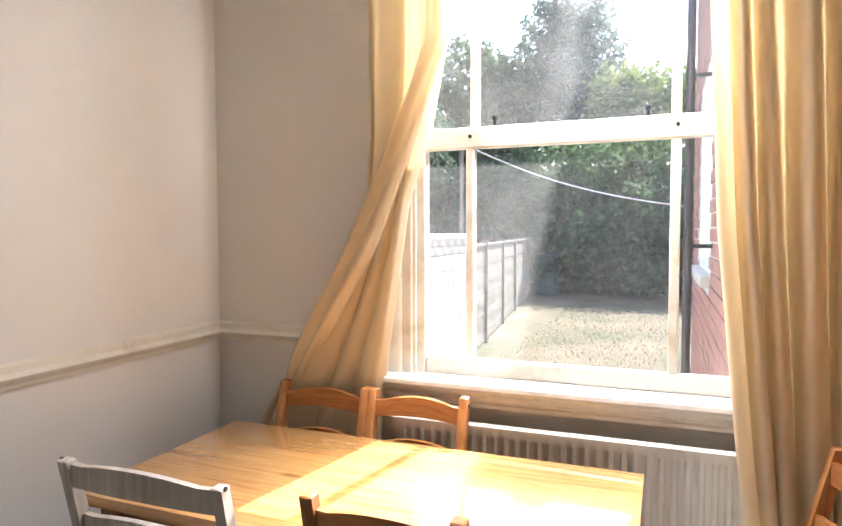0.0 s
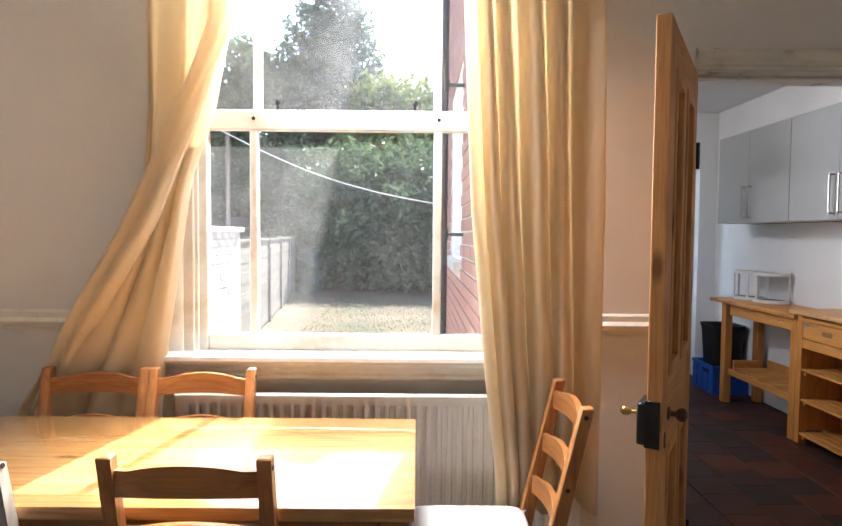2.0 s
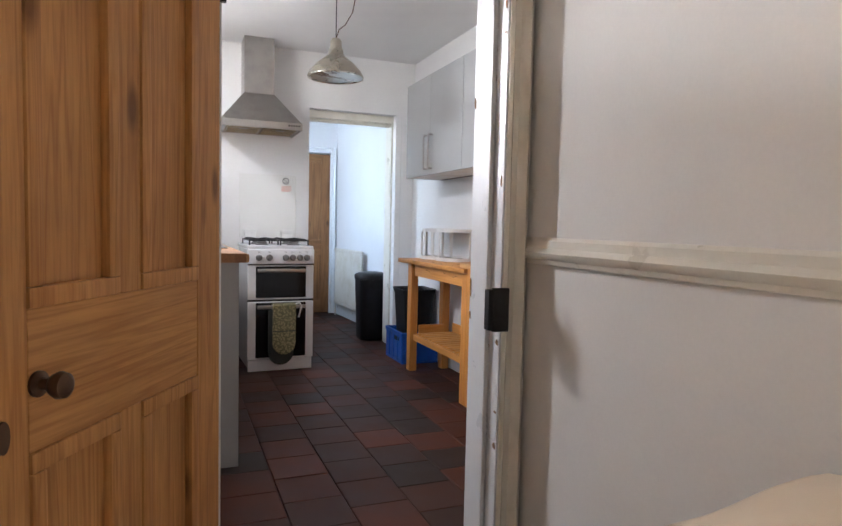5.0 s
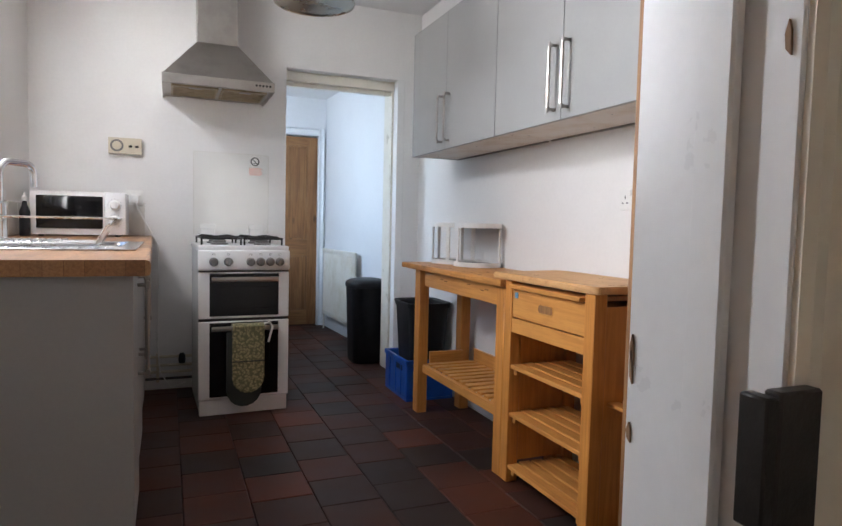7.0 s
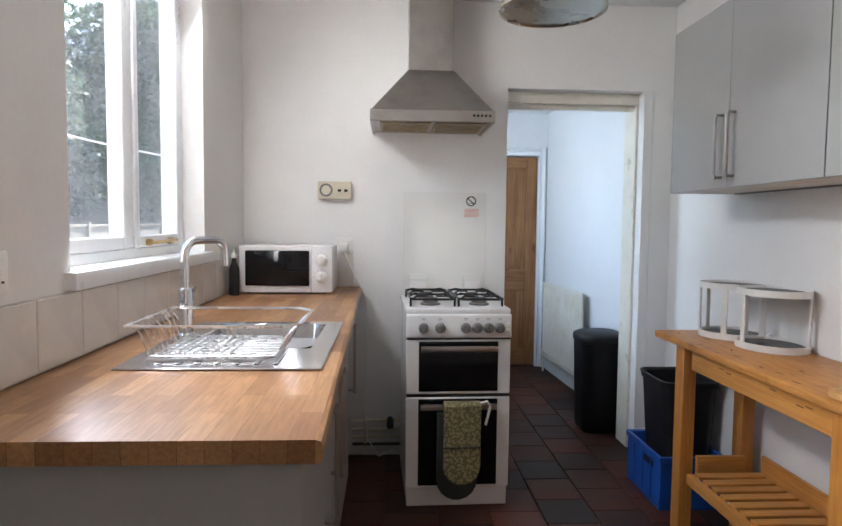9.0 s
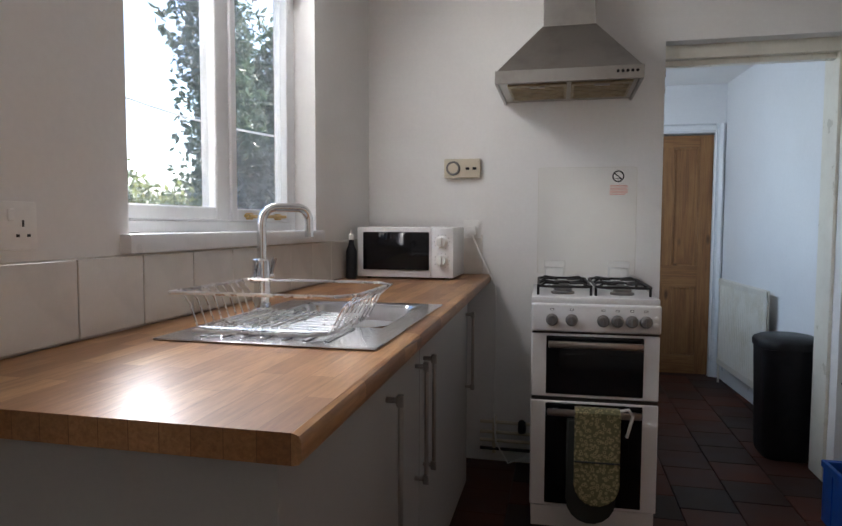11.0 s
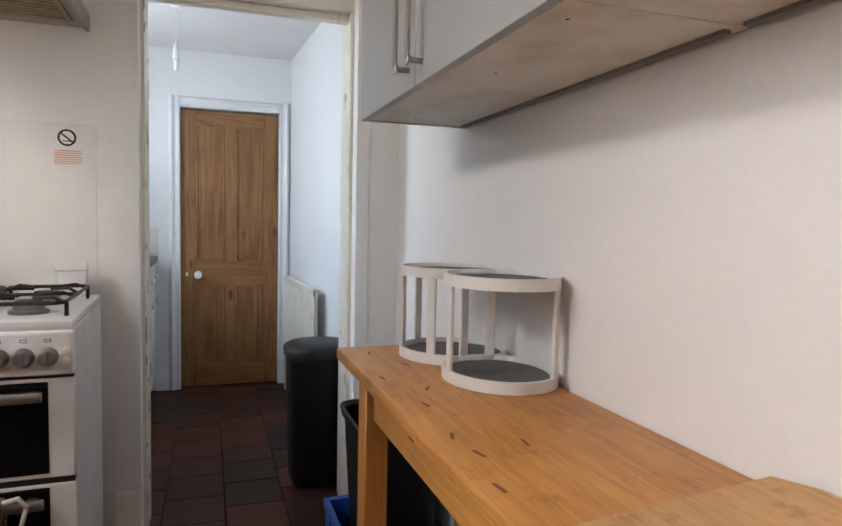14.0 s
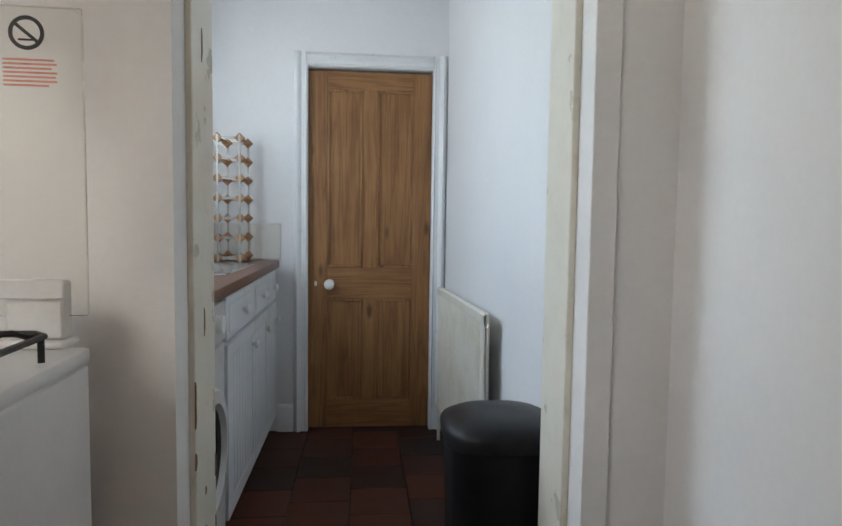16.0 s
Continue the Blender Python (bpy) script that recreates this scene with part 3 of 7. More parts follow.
def swept_edge(parent):
    """The curtain's leading edge, folded back and drawn aside in a long curve."""
    bm = bmesh.new()
    n, rows = 16, 56
    zs = [0.60, 0.745, 0.93, 1.105, 1.29, 1.467, 1.595, 1.70, 1.82, 1.92, 2.04, 2.50]
    lo = [-0.66, -0.605, -0.53, -0.415, -0.305, -0.22, -0.165, -0.12, -0.066, -0.03, -0.035, 0.0]
    hi = [-0.55, -0.505, -0.42, -0.298, -0.188, -0.117, -0.058, -0.016, 0.026, 0.068, 0.088, 0.11]
    grid = []
    for j in range(rows + 1):
        z = 0.60 + 1.90 * j / rows
        l, r, y = np.interp(z, zs, lo), np.interp(z, zs, hi), np.interp(z, [0.6, 0.88, 1.1, 2.5], [2.062, 2.045, 1.985, 1.972])
        row = []
        for i in range(n + 1):
            u = i / n
            d = 0.016 * math.sin(math.pi * u) + 0.010 * math.sin(2 * math.pi * (u * 1.6 + 0.2 * math.sin(z * 2.2))) + 0.006 * noise.noise((u * 3, z * 2.5, 4.0))
            row.append(bm.verts.new((l + (r - l) * u, y - d, z + 0.02 * (u - 0.5))))
        grid.append(row)
    for a, b in zip(grid, grid[1:]):
        for i in range(n):
            bm.faces.new((a[i], a[i + 1], b[i + 1], b[i]))
    o = part("folded_edge", bm, CURTAIN, parent, "curtain edge drawn aside in a fold", 180)
    o.modifiers.new("thickness", "SOLIDIFY").thickness = 0.006


swept_edge(cl)
cl.location.x -= 0.035
cr = thing("curtain_rail", "white curtain rail above the sash window", "curtain rail", (0.35, 2.0, 2.50))
part("track", B(-0.45, 1.99, 2.50, 1.30, 2.02, 2.53, 0.004), WHITEP, cr)
for x in (-0.4, 0.45, 1.25):
    part("bracket", B(x - 0.012, 2.018, 2.505, x + 0.012, WY, 2.525), WHITEP, cr)

# ---- living room: table and chairs ----
t = thing("dining_table", "pine dining table with a knotty varnished top by the window", "dining table", (-0.045, 1.61, 0))
part("tabletop", B(-0.700, 1.290, 0.700, 0.582, 1.905, 0.728, 0.004, 2), PINE, t)
for x, y in ((-0.62, 1.35), (0.535, 1.35), (-0.62, 1.82), (0.535, 1.82)):
    part("leg", B(x - 0.03, y - 0.03, 0, x + 0.03, y + 0.03, 0.700, 0.004), CHAIRW, t)
for a in ((-0.59, 1.34, 0.505, 1.362), (-0.59, 1.808, 0.505, 1.83)):
    part("apron", B(a[0], a[1], 0.607, a[2], a[3], 0.700), CHAIRH, t)
for a in ((-0.632, 1.38, -0.61, 1.79), (0.523, 1.38, 0.545, 1.79)):
    part("apron", B(a[0], a[1], 0.607, a[2], a[3], 0.700), CHAIRW, t)


def slat(w, z, h, y, arch, bow, mat, parent):
    """A ladder-back slat: arched above, bowed backwards."""
    bm = bmesh.new()
    n = 10
    rings = []
    for i in range(n + 1):
        u = -1 + 2 * i / n
        k = 1 - u * u
        yy, zt = y - bow * k, z + h + arch * max(0, k - 0.3) / 0.7
        zb = z + arch * 0.35 * k
        rings.append([bm.verts.new((u * w / 2, yy + s * 0.008, q)) for s, q in ((-1, zb), (1, zb), (1, zt), (-1, zt))])
    for a, b in zip(rings, rings[1:]):
        for k in range(4):
            bm.faces.new((a[k], a[(k + 1) % 4], b[(k + 1) % 4], b[k]))
    bm.faces.new(rings[0][::-1])
    bm.faces.new(rings[-1])
    return part("back_slat", bm, mat, parent)


def chair(label, w, mats, height=0.855):
    """A ladder-back chair at the origin that faces +y."""
    up, across = mats
    c = thing("dining_chair", label, "chair", group="chairs round the table")
    lean = lambda z: -0.17 - max(0, z - 0.42) * 0.23
    for s in (-1, 1):
        bm = bmesh.new()
        x = s * (w / 2 - 0.014)
        prism(bm, [(-0.155, 0), (-0.15, 0.42), (lean(height) + 0.016, height), (lean(height) - 0.016, height), (-0.19, 0.42), (-0.19, 0)], "x", x - 0.014, x + 0.014)
        bmesh.ops.bevel(bm, geom=bm.edges[:], offset=0.003, segments=1, affect="EDGES")
        part("back_post", bm, up, c)
        part("front_leg", B(x - 0.016, 0.14, 0, x + 0.016, 0.175, 0.43, 0.003), up, c)
        part("side_rail", B(x - 0.010, -0.155, 0.37, x + 0.010, 0.142, 0.425), up, c)
        part("side_stretcher", B(x - 0.008, -0.155, 0.16, x + 0.008, 0.142, 0.185), up, c)
        for z in (0.832, 0.65):
            part("screw_cap", lathe(bmesh.new(), [(0.006, 0), (0.006, 0.003)], Matrix.Translation((x + s * 0.013, lean(z), z)) @ Matrix.Rotation(radians(90 * s), 4, "Y"), 8), BLACK, c)
    part("front_rail", B(-w / 2 + 0.03, 0.15, 0.37, w / 2 - 0.03, 0.168, 0.425), across, c)
    part("back_rail", B(-w / 2 + 0.028, -0.178, 0.37, w / 2 - 0.028, -0.16, 0.425), across, c)
    part("seat", B(-w / 2 + 0.001, -0.149, 0.4265, w / 2 - 0.001, 0.185, 0.442, 0.004), across, c)
    for z in (0.772, 0.645, 0.518):
        slat(w - 0.056, z, 0.052, lean(z + 0.03), 0.016, 0.018, across, c)
    return c


ch = chair("orange varnished pine ladder-back chair tucked under the dining table", 0.33, (CHAIRW, CHAIRH))
ch.matrix_basis = pose(-0.085, 1.73, 0, 0, 0, 180)
copy_thing(ch, pose(-0.415, 1.73, 0, 0, 0, 180))
copy_thing(ch, pose(0.145, 1.50, 0, 0, 0, 0))
ce = copy_thing(ch, pose(0.735, 1.735, 0, 0, 0, 90))
ce["label"] = "orange varnished pine ladder-back chair with a white cushion"
cg = chair("pale grey wooden ladder-back chair pushed under the dining table", 0.46, (CHAIRG, CHAIRG), 0.835)
cg.matrix_basis = pose(-0.435, 1.50, 0, 0, 0, 0)

bm = bmesh.new()
n = 24
top = [[None] * (n + 1) for _ in range(n + 1)]
dents = [(-0.08, -0.07), (0.08, -0.07), (0.0, 0.0), (-0.08, 0.08), (0.08, 0.08)]
for i in range(n + 1):
    for j in range(n + 1):
        u, v = -1 + 2 * i / n, -1 + 2 * j / n
        e = (1 - abs(u) ** 6) * (1 - abs(v) ** 6)
        x, y = u * 0.165, v * 0.17
        z = 0.012 + 0.026 * e ** 0.5 - sum(0.014 * math.exp(-((x - a) ** 2 + (y - b) ** 2) / 0.0005) for a, b in dents)
        top[i][j] = bm.verts.new((x, y, z))
for i in range(n):
    for j in range(n):
        bm.faces.new((top[i][j], top[i + 1][j], top[i + 1][j + 1], top[i][j + 1]))
edge = [top[i][0] for i in range(n + 1)] + [top[n][j] for j in range(1, n + 1)] + [top[i][n] for i in range(n - 1, -1, -1)] + [top[0][j] for j in range(n - 1, 0, -1)]
low = [bm.verts.new((v.co.x, v.co.y, 0)) for v in edge]
for k in range(len(edge)):
    bm.faces.new((edge[k], edge[(k + 1) % len(edge)], low[(k + 1) % len(edge)], low[k]))
bm.faces.new(low)
cu = solid("seat_cushion", bm, CUSHION, "white buttoned seat cushion tied on a dining chair", "cushion", base=(0, 0, 0), smooth=60)
cu.matrix_basis = pose(0.735, 1.735, 0.443, 0, 0, 90)
for s in (-1, 1):
    bm = bmesh.new()
    tube(bm, [(s * 0.13, -0.16, 0.012), (s * 0.15, -0.185, 0.03), (s * 0.162, -0.205, 0.02), (s * 0.17, -0.20, -0.02)], 0.005, 6)
    part("tie", bm, CUSHION, cu)

# ---- living room: door to the kitchen ----
def panel_door(name, label, w, h, th, stile, mats, rows, kind="structure", bead=0.014, mid=0.035):
    """A four-panel door from x = 0 (hinges) to w, its face at y = 0; rows are the rails' heights from the floor up."""
    up, across = mats
    d = thing(name, label, "door", kind=kind)
    part("stile", B(0, -th, 0.006, stile, 0, h, 0.002), up, d)
    part("stile", B(w - stile, -th, 0.006, w, 0, h, 0.002), up, d)
    for a, b in rows:
        part("rail", B(stile, -th + 0.001, a, w - stile, -0.001, b, 0.001), across, d)
    for (a0, a1), (b0, b1) in zip(rows, rows[1:]):
        part("muntin", B(w / 2 - mid, -th + 0.001, a1, w / 2 + mid, -0.001, b0, 0.001), up, d)
        for x0, x1 in ((stile, w / 2 - mid), (w / 2 + mid, w - stile)):
            p = part("panel", B(x0 - 0.004, -th + 0.011, a1 - 0.004, x1 + 0.004, -0.012, b0 + 0.004), up, d)
            bm = bmesh.new()
            for q in ((x0, a1, x1, a1 + bead), (x0, b0 - bead, x1, b0), (x0, a1 + bead, x0 + bead, b0 - bead), (x1 - bead, a1 + bead, x1, b0 - bead)):
                box(bm, q[0], -0.0125, q[1], q[2], 0.0035 if bead > 0.02 else -0.003, q[3], 0.004, 2)
            part("moulding", bm, up, p)
    return d


def turn_knob(parent, m, mat, r, label):
    bm = bmesh.new()
    lathe(bm, [(r * 1.0, 0), (r * 1.0, 0.004), (r * 0.45, 0.007), (r * 0.4, 0.018), (r * 0.8, 0.023), (r * 1.05, 0.032), (r * 0.95, 0.041), (r * 0.5, 0.046), (0, 0.047)], m, 20)
    return part("door_knob", bm, mat, parent, label)


d1 = panel_door("door_1", "stripped pine four-panel door standing open into the living room", 0.635, 1.805, 0.036, 0.095, (DOORW, DOORH), [(0.006, 0.19), (0.735, 0.925), (1.70, 1.805)], bead=0.028, mid=0.030)
turn_knob(d1, Matrix.Translation((0.525, 0, 0.825)) @ Matrix.Rotation(radians(-90), 4, "X"), BRONZE, 0.0175, "dark brown turned wooden knob")
bm = bmesh.new()
lathe(bm, [(0.014, 0), (0.014, 0.003), (0.0, 0.004)], Matrix.Translation((0.585, 0, 0.772)) @ Matrix.Rotation(radians(-90), 4, "X") @ Matrix.Diagonal((0.75, 1.5, 1, 1)), 16)
part("keyhole_cover", bm, BRONZE, d1, "brown keyhole cover")
part("rim_lock", B(0.545, -0.058, 0.768, 0.643, -0.036, 0.872, 0.004), BLACK, d1, "black iron rim lock")
part("lock_plate", B(0.6352, -0.04, 0.762, 0.640, -0.004, 0.878, 0.001), BLACK, d1)
turn_knob(d1, Matrix.Translation((0.60, -0.058, 0.838)) @ Matrix.Rotation(radians(90), 4, "X"), BRASS, 0.012, "small brass knob")
for z in (0.25, 1.5):
    part("hinge", lathe(bmesh.new(), [(0.007, 0), (0.007, 0.085)], Matrix.Translation((-0.006, 0.004, z)), 8), BLACK, d1)
d1.matrix_basis = pose(1.487, 2.100, 0.0, 0, 0, -119.3)

f1 = thing("door_frame_1", "chipped white gloss door frame of the kitchen doorway", "door frame", (1.81, 2.2, 0), kind="structure")
part("jamb", B(DX1 - 0.002, WY - 0.008, 0, DX1 + 0.02, WB + 0.004, DZ, 0.002), GLOSSW, f1)
part("jamb", B(DX0 - 0.02, WY - 0.008, 0, DX0 + 0.002, WB + 0.004, DZ, 0.002), GLOSSW, f1)
part("head_jamb", B(DX0 + 0.002, WY - 0.008, DZ - 0.006, DX1 - 0.002, WB + 0.004, DZ + 0.02, 0.002), GLOSS, f1)
part("door_stop", B(DX1 - 0.016, WY + 0.045, 0, DX1 - 0.002, WY + 0.085, DZ - 0.006, 0.003), GLOSSW, f1)
part("door_stop", B(DX0 + 0.002, WY + 0.045, DZ - 0.018, DX1 - 0.016, WY + 0.085, DZ - 0.006, 0.003), GLOSS, f1)


def casing_prof(x, s, face, out):
    """Outline of a moulded architrave from its inner edge x outwards (s) on a wall face."""
    return [(x, face), (x, face + out * 0.014), (x + s * 0.008, face + out * 0.020), (x + s * 0.014, face + out * 0.014), (x + s * 0.030, face + out * 0.014), (x + s * 0.038, face + out * 0.024),
            (x + s * 0.050, face + out * 0.030), (x + s * 0.060, face + out * 0.022), (x + s * 0.066, face + out * 0.012), (x + s * 0.068, face)]


for x, s in ((DX1 + 0.002, 1), (DX0 - 0.002, -1)):
    bm = bmesh.new()
    prism(bm, casing_prof(x, s, WY, -1), "z", 0, DZ + 0.07)
    part("architrave", bm, GLOSS, f1)
bm = bmesh.new()
prism(bm, [(d, z) for z, d in casing_prof(DZ + 0.002, 1, WY, -1)], "x", DX0 - 0.002, DX1 + 0.002)
part("architrave", bm, GLOSS, f1)
bm = bmesh.new()
box(bm, 2.150, WY - 0.032, 0.776, 2.196, WY - 0.016, 0.888, 0.002)
box(bm, 2.138, WY - 0.030, 0.780, 2.152, WY - 0.004, 0.884, 0.002)
box(bm, 2.150, WY - 0.014, 0.790, DX1 - 0.001, WY - 0.009, 0.874, 0.001)
part("lock_keep", bm, BLACK, f1, "black iron lock keep on the jamb")
rnd = random.Random(4)
CHIPM = wood("bare_wood_chip", (0.36, 0.22, 0.12), (0.22, 0.12, 0.06), "z", 0.7, 1.0, knots=False)
for _ in range(16):
    z, h = rnd.uniform(0.45, 1.6), rnd.uniform(0.006, 0.04)
    y = rnd.choice((WB - 0.004, WY + 0.05, WY + 0.004))
    bm = bmesh.new()
    w = rnd.uniform(0.002, 0.006)
    prism(bm, [(y - w, z), (y + w * 0.6, z + h * 0.2), (y + w, z + h * 0.6), (y, z + h), (y - w * 0.8, z + h * 0.7)], "x", DX1 - 0.0045, DX1 - 0.0015)
    part("paint_chip", bm, CHIPM, f1, "bare wood where paint has chipped")

# ---- living room: sofa ----
def pillow(bm, x0, y0, z0, x1, y1, z1, r, crown, seed=0):
    """A soft upholstered block: rounded edges, crowned faces, slight creases."""
    n = 10
    c, h = Vector(((x0 + x1) / 2, (y0 + y1) / 2, (z0 + z1) / 2)), Vector(((x1 - x0) / 2, (y1 - y0) / 2, (z1 - z0) / 2))
    vs = bmesh.ops.create_cube(bm, size=2.0)["verts"]
    es = list({e for v in vs for e in v.link_edges})
    bmesh.ops.subdivide_edges(bm, edges=es, cuts=n, use_grid_fill=True)
    allv = list(bm.verts)
    for v in allv:
        p = v.co.copy()
        q = Vector([math.copysign(abs(a) ** 0.85, a) for a in p])
        w = Vector((q.x * h.x, q.y * h.y, q.z * h.z))
        inner = Vector([max(-h[i] + r, min(h[i] - r, w[i])) for i in range(3)])
        d = w - inner
        if d.length > 1e-6:
            w = inner + d.normalized() * min(r, max(abs(d.x), abs(d.y), abs(d.z)))
        k = (1 - p.x ** 2) * (1 - p.y ** 2), (1 - p.x ** 2) * (1 - p.z ** 2), (1 - p.y ** 2) * (1 - p.z ** 2)
        w += Vector((math.copysign(crown * k[2], p.x) if abs(p.x) > 0.99 else 0, math.copysign(crown * k[1], p.y) if abs(p.y) > 0.99 else 0, math.copysign(crown * k[0], p.z) if abs(p.z) > 0.99 else 0))
        w += Vector((0, 0, 1)) * 0.008 * noise.noise(w * 6 + Vector((seed, 0, 0)))
        v.co = c + w
    return bm


so = thing("sofa", "cream fabric covered sofa with rounded arms against the wall", "sofa", (1.9, 0.5, 0))
part("base", pillow(bmesh.new(), 1.58, -0.60, 0.04, 2.20, 1.28, 0.30, 0.03, 0.0), SOFA, so)


def sofa_arm(y0, y1):
    """An arm that is higher towards the back, with a rounded top and front."""
    bm = bmesh.new()
    n = 16
    secs = []
    for i in range(n + 1):
        u = i / n
        x = 1.565 + 0.60 * u
        top = 0.668 + 0.064 * u ** 1.2 - 0.03 * max(0, 1 - u * 9) ** 2 + 0.006 * noise.noise((u * 5, y0, 2))
        half = (y1 - y0) / 2 - 0.02 * max(0, 1 - u * 8) ** 2
        cy = (y0 + y1) / 2
        ring = [(x, cy - half, 0.06), (x, cy - half - 0.004, top * 0.55), (x, cy - half, top - 0.06)]
        ring += [(x, cy - half + 0.06 - 0.06 * math.cos(radians(a)), top - 0.06 + 0.06 * math.sin(radians(a))) for a in (25, 50, 75)]
        ring += [(x, cy, top + 0.008)]
        ring += [(x, cy + half - 0.06 + 0.06 * math.cos(radians(a)), top - 0.06 + 0.06 * math.sin(radians(a))) for a in (75, 50, 25)]
        ring += [(x, cy + half, top - 0.06), (x, cy + half + 0.004, top * 0.55), (x, cy + half, 0.06)]
        secs.append([bm.verts.new(p) for p in ring])
    for a, b in zip(secs, secs[1:]):
        for k in range(len(a)):
            bm.faces.new((a[k], a[(k + 1) % len(a)], b[(k + 1) % len(a)], b[k]))
    bm.faces.new(secs[0][::-1])
    bm.faces.new(secs[-1])
    return bm


arm = part("arm", sofa_arm(1.115, 1.30), SOFA, so, smooth=60)
bm = bmesh.new()
tube(bm, [(1.572, 1.112, z) for z in (0.08, 0.25, 0.42, 0.57)] + [(1.575, 1.118, 0.62), (1.58, 1.130, 0.645)] + [(1.58 + 0.5 * k / 6, 1.126, 0.650 + 0.05 * k / 6) for k in range(1, 7)], 0.004, 6)
part("piping", bm, SOFA, arm)
part("arm", sofa_arm(-0.62, -0.44), SOFA, so, smooth=60)
for k in range(2):
    y = -0.435 + k * 0.775
    part("seat_cushion", pillow(bmesh.new(), 1.57, y, 0.28, 2.02, y + 0.77, 0.44, 0.05, 0.02, k), SOFA, so, smooth=60)
    o = part("back_cushion", pillow(bmesh.new(), 1.98, y, 0.40, 2.20, y + 0.77, 0.715, 0.07, 0.03, k + 5), SOFA, so, smooth=60)
for x, y in ((1.62, -0.5), (1.62, 1.2), (2.12, -0.5), (2.12, 1.2)):
    part("foot", B(x - 0.025, y - 0.025, 0, x + 0.025, y + 0.025, 0.06), BLACK, so)

so.location.x += 0.035

# ---- living room: skirting ----
def skirting(name, axis, wall, sign, a, b, mat=GLOSS, h=0.16):
    bm = bmesh.new()
    prism(bm, [(wall, 0.0), (wall + sign * 0.018, 0.0), (wall + sign * 0.018, h * 0.72), (wall + sign * 0.012, h * 0.8), (wall + sign * 0.012, h * 0.9), (wall + sign * 0.004, h), (wall, h)], axis, a, b)
    return S(name, bm, mat, "painted moulded skirting board along the wall", "baseboard")


skirting("baseboard_1", "y", XW, 1, -2.0, WY)
skirting("baseboard_2", "x", WY, -1, XW, DX0 - 0.07)
skirting("baseboard_3", "y", XE, -1, -2.0, WY)

# ---- kitchen: window ----
w2 = thing("window_2", "white painted timber casement window over the kitchen sink", "window", (0.9, 4.5, 1.12), kind="structure")
part("window_frame", B(0.885, KX0, KZ0, 0.945, KX0 + 0.05, KZ1, 0.004), GLOSSW, w2)
part("window_frame", B(0.885, KX1 - 0.05, KZ0, 0.945, KX1, KZ1, 0.004), GLOSSW, w2)
part("window_head", B(0.885, KX0 + 0.05, KZ1 - 0.05, 0.945, KX1 - 0.05, KZ1, 0.004), GLOSSW, w2)
part("frame_sill", B(0.885, KX0 + 0.05, KZ0, 0.945, KX1 - 0.05, KZ0 + 0.035, 0.004), GLOSSW, w2)
part("mullion", B(0.885, 4.48, KZ0 + 0.035, 0.945, 4.535, KZ1 - 0.05, 0.004), GLOSSW, w2)
for a, b in ((KX0 + 0.05, 4.48), (4.535, KX1 - 0.05)):
    c = part("casement", B(0.90, a, KZ0 + 0.035, 0.952, a + 0.035, KZ1 - 0.05, 0.004), GLOSSW, w2)
    part("stile", B(0.90, b - 0.035, KZ0 + 0.035, 0.952, b, KZ1 - 0.05, 0.004), GLOSSW, c)
    part("rail", B(0.901, a + 0.035, KZ0 + 0.035, 0.951, b - 0.035, KZ0 + 0.075, 0.004), GLOSSW, c)
    part("rail", B(0.901, a + 0.035, KZ1 - 0.09, 0.951, b - 0.035, KZ1 - 0.05, 0.004), GLOSSW, c)
    g = part("pane", B(0.924, a + 0.033, KZ0 + 0.073, 0.927, b - 0.033, KZ1 - 0.088), PANEK, c)
    g.visible_shadow = False
bm = bmesh.new()
tube(bm, [(0.962, 4.60, KZ0 + 0.052), (0.972, 4.66, KZ0 + 0.050), (0.968, 4.80, KZ0 + 0.052), (0.962, 4.90, KZ0 + 0.052)], 0.006, 8)
box(bm, 0.950, 4.62, KZ0 + 0.040, 0.965, 4.65, KZ0 + 0.062, 0.002)
box(bm, 0.950, 4.83, KZ0 + 0.040, 0.965, 4.86, KZ0 + 0.062, 0.002)
part("casement_stay", bm, BRASS, w2, "brass casement stay")
bm = bmesh.new()
box(bm, 0.945, KX0 - 0.03, 1.078, KW + 0.028, KX1 + 0.03, KZ0 + 0.002, 0.006, 2)
S("window_sill_kitchen", bm, GLOSSW, "white painted window sill above the sink tiles", "window sill")

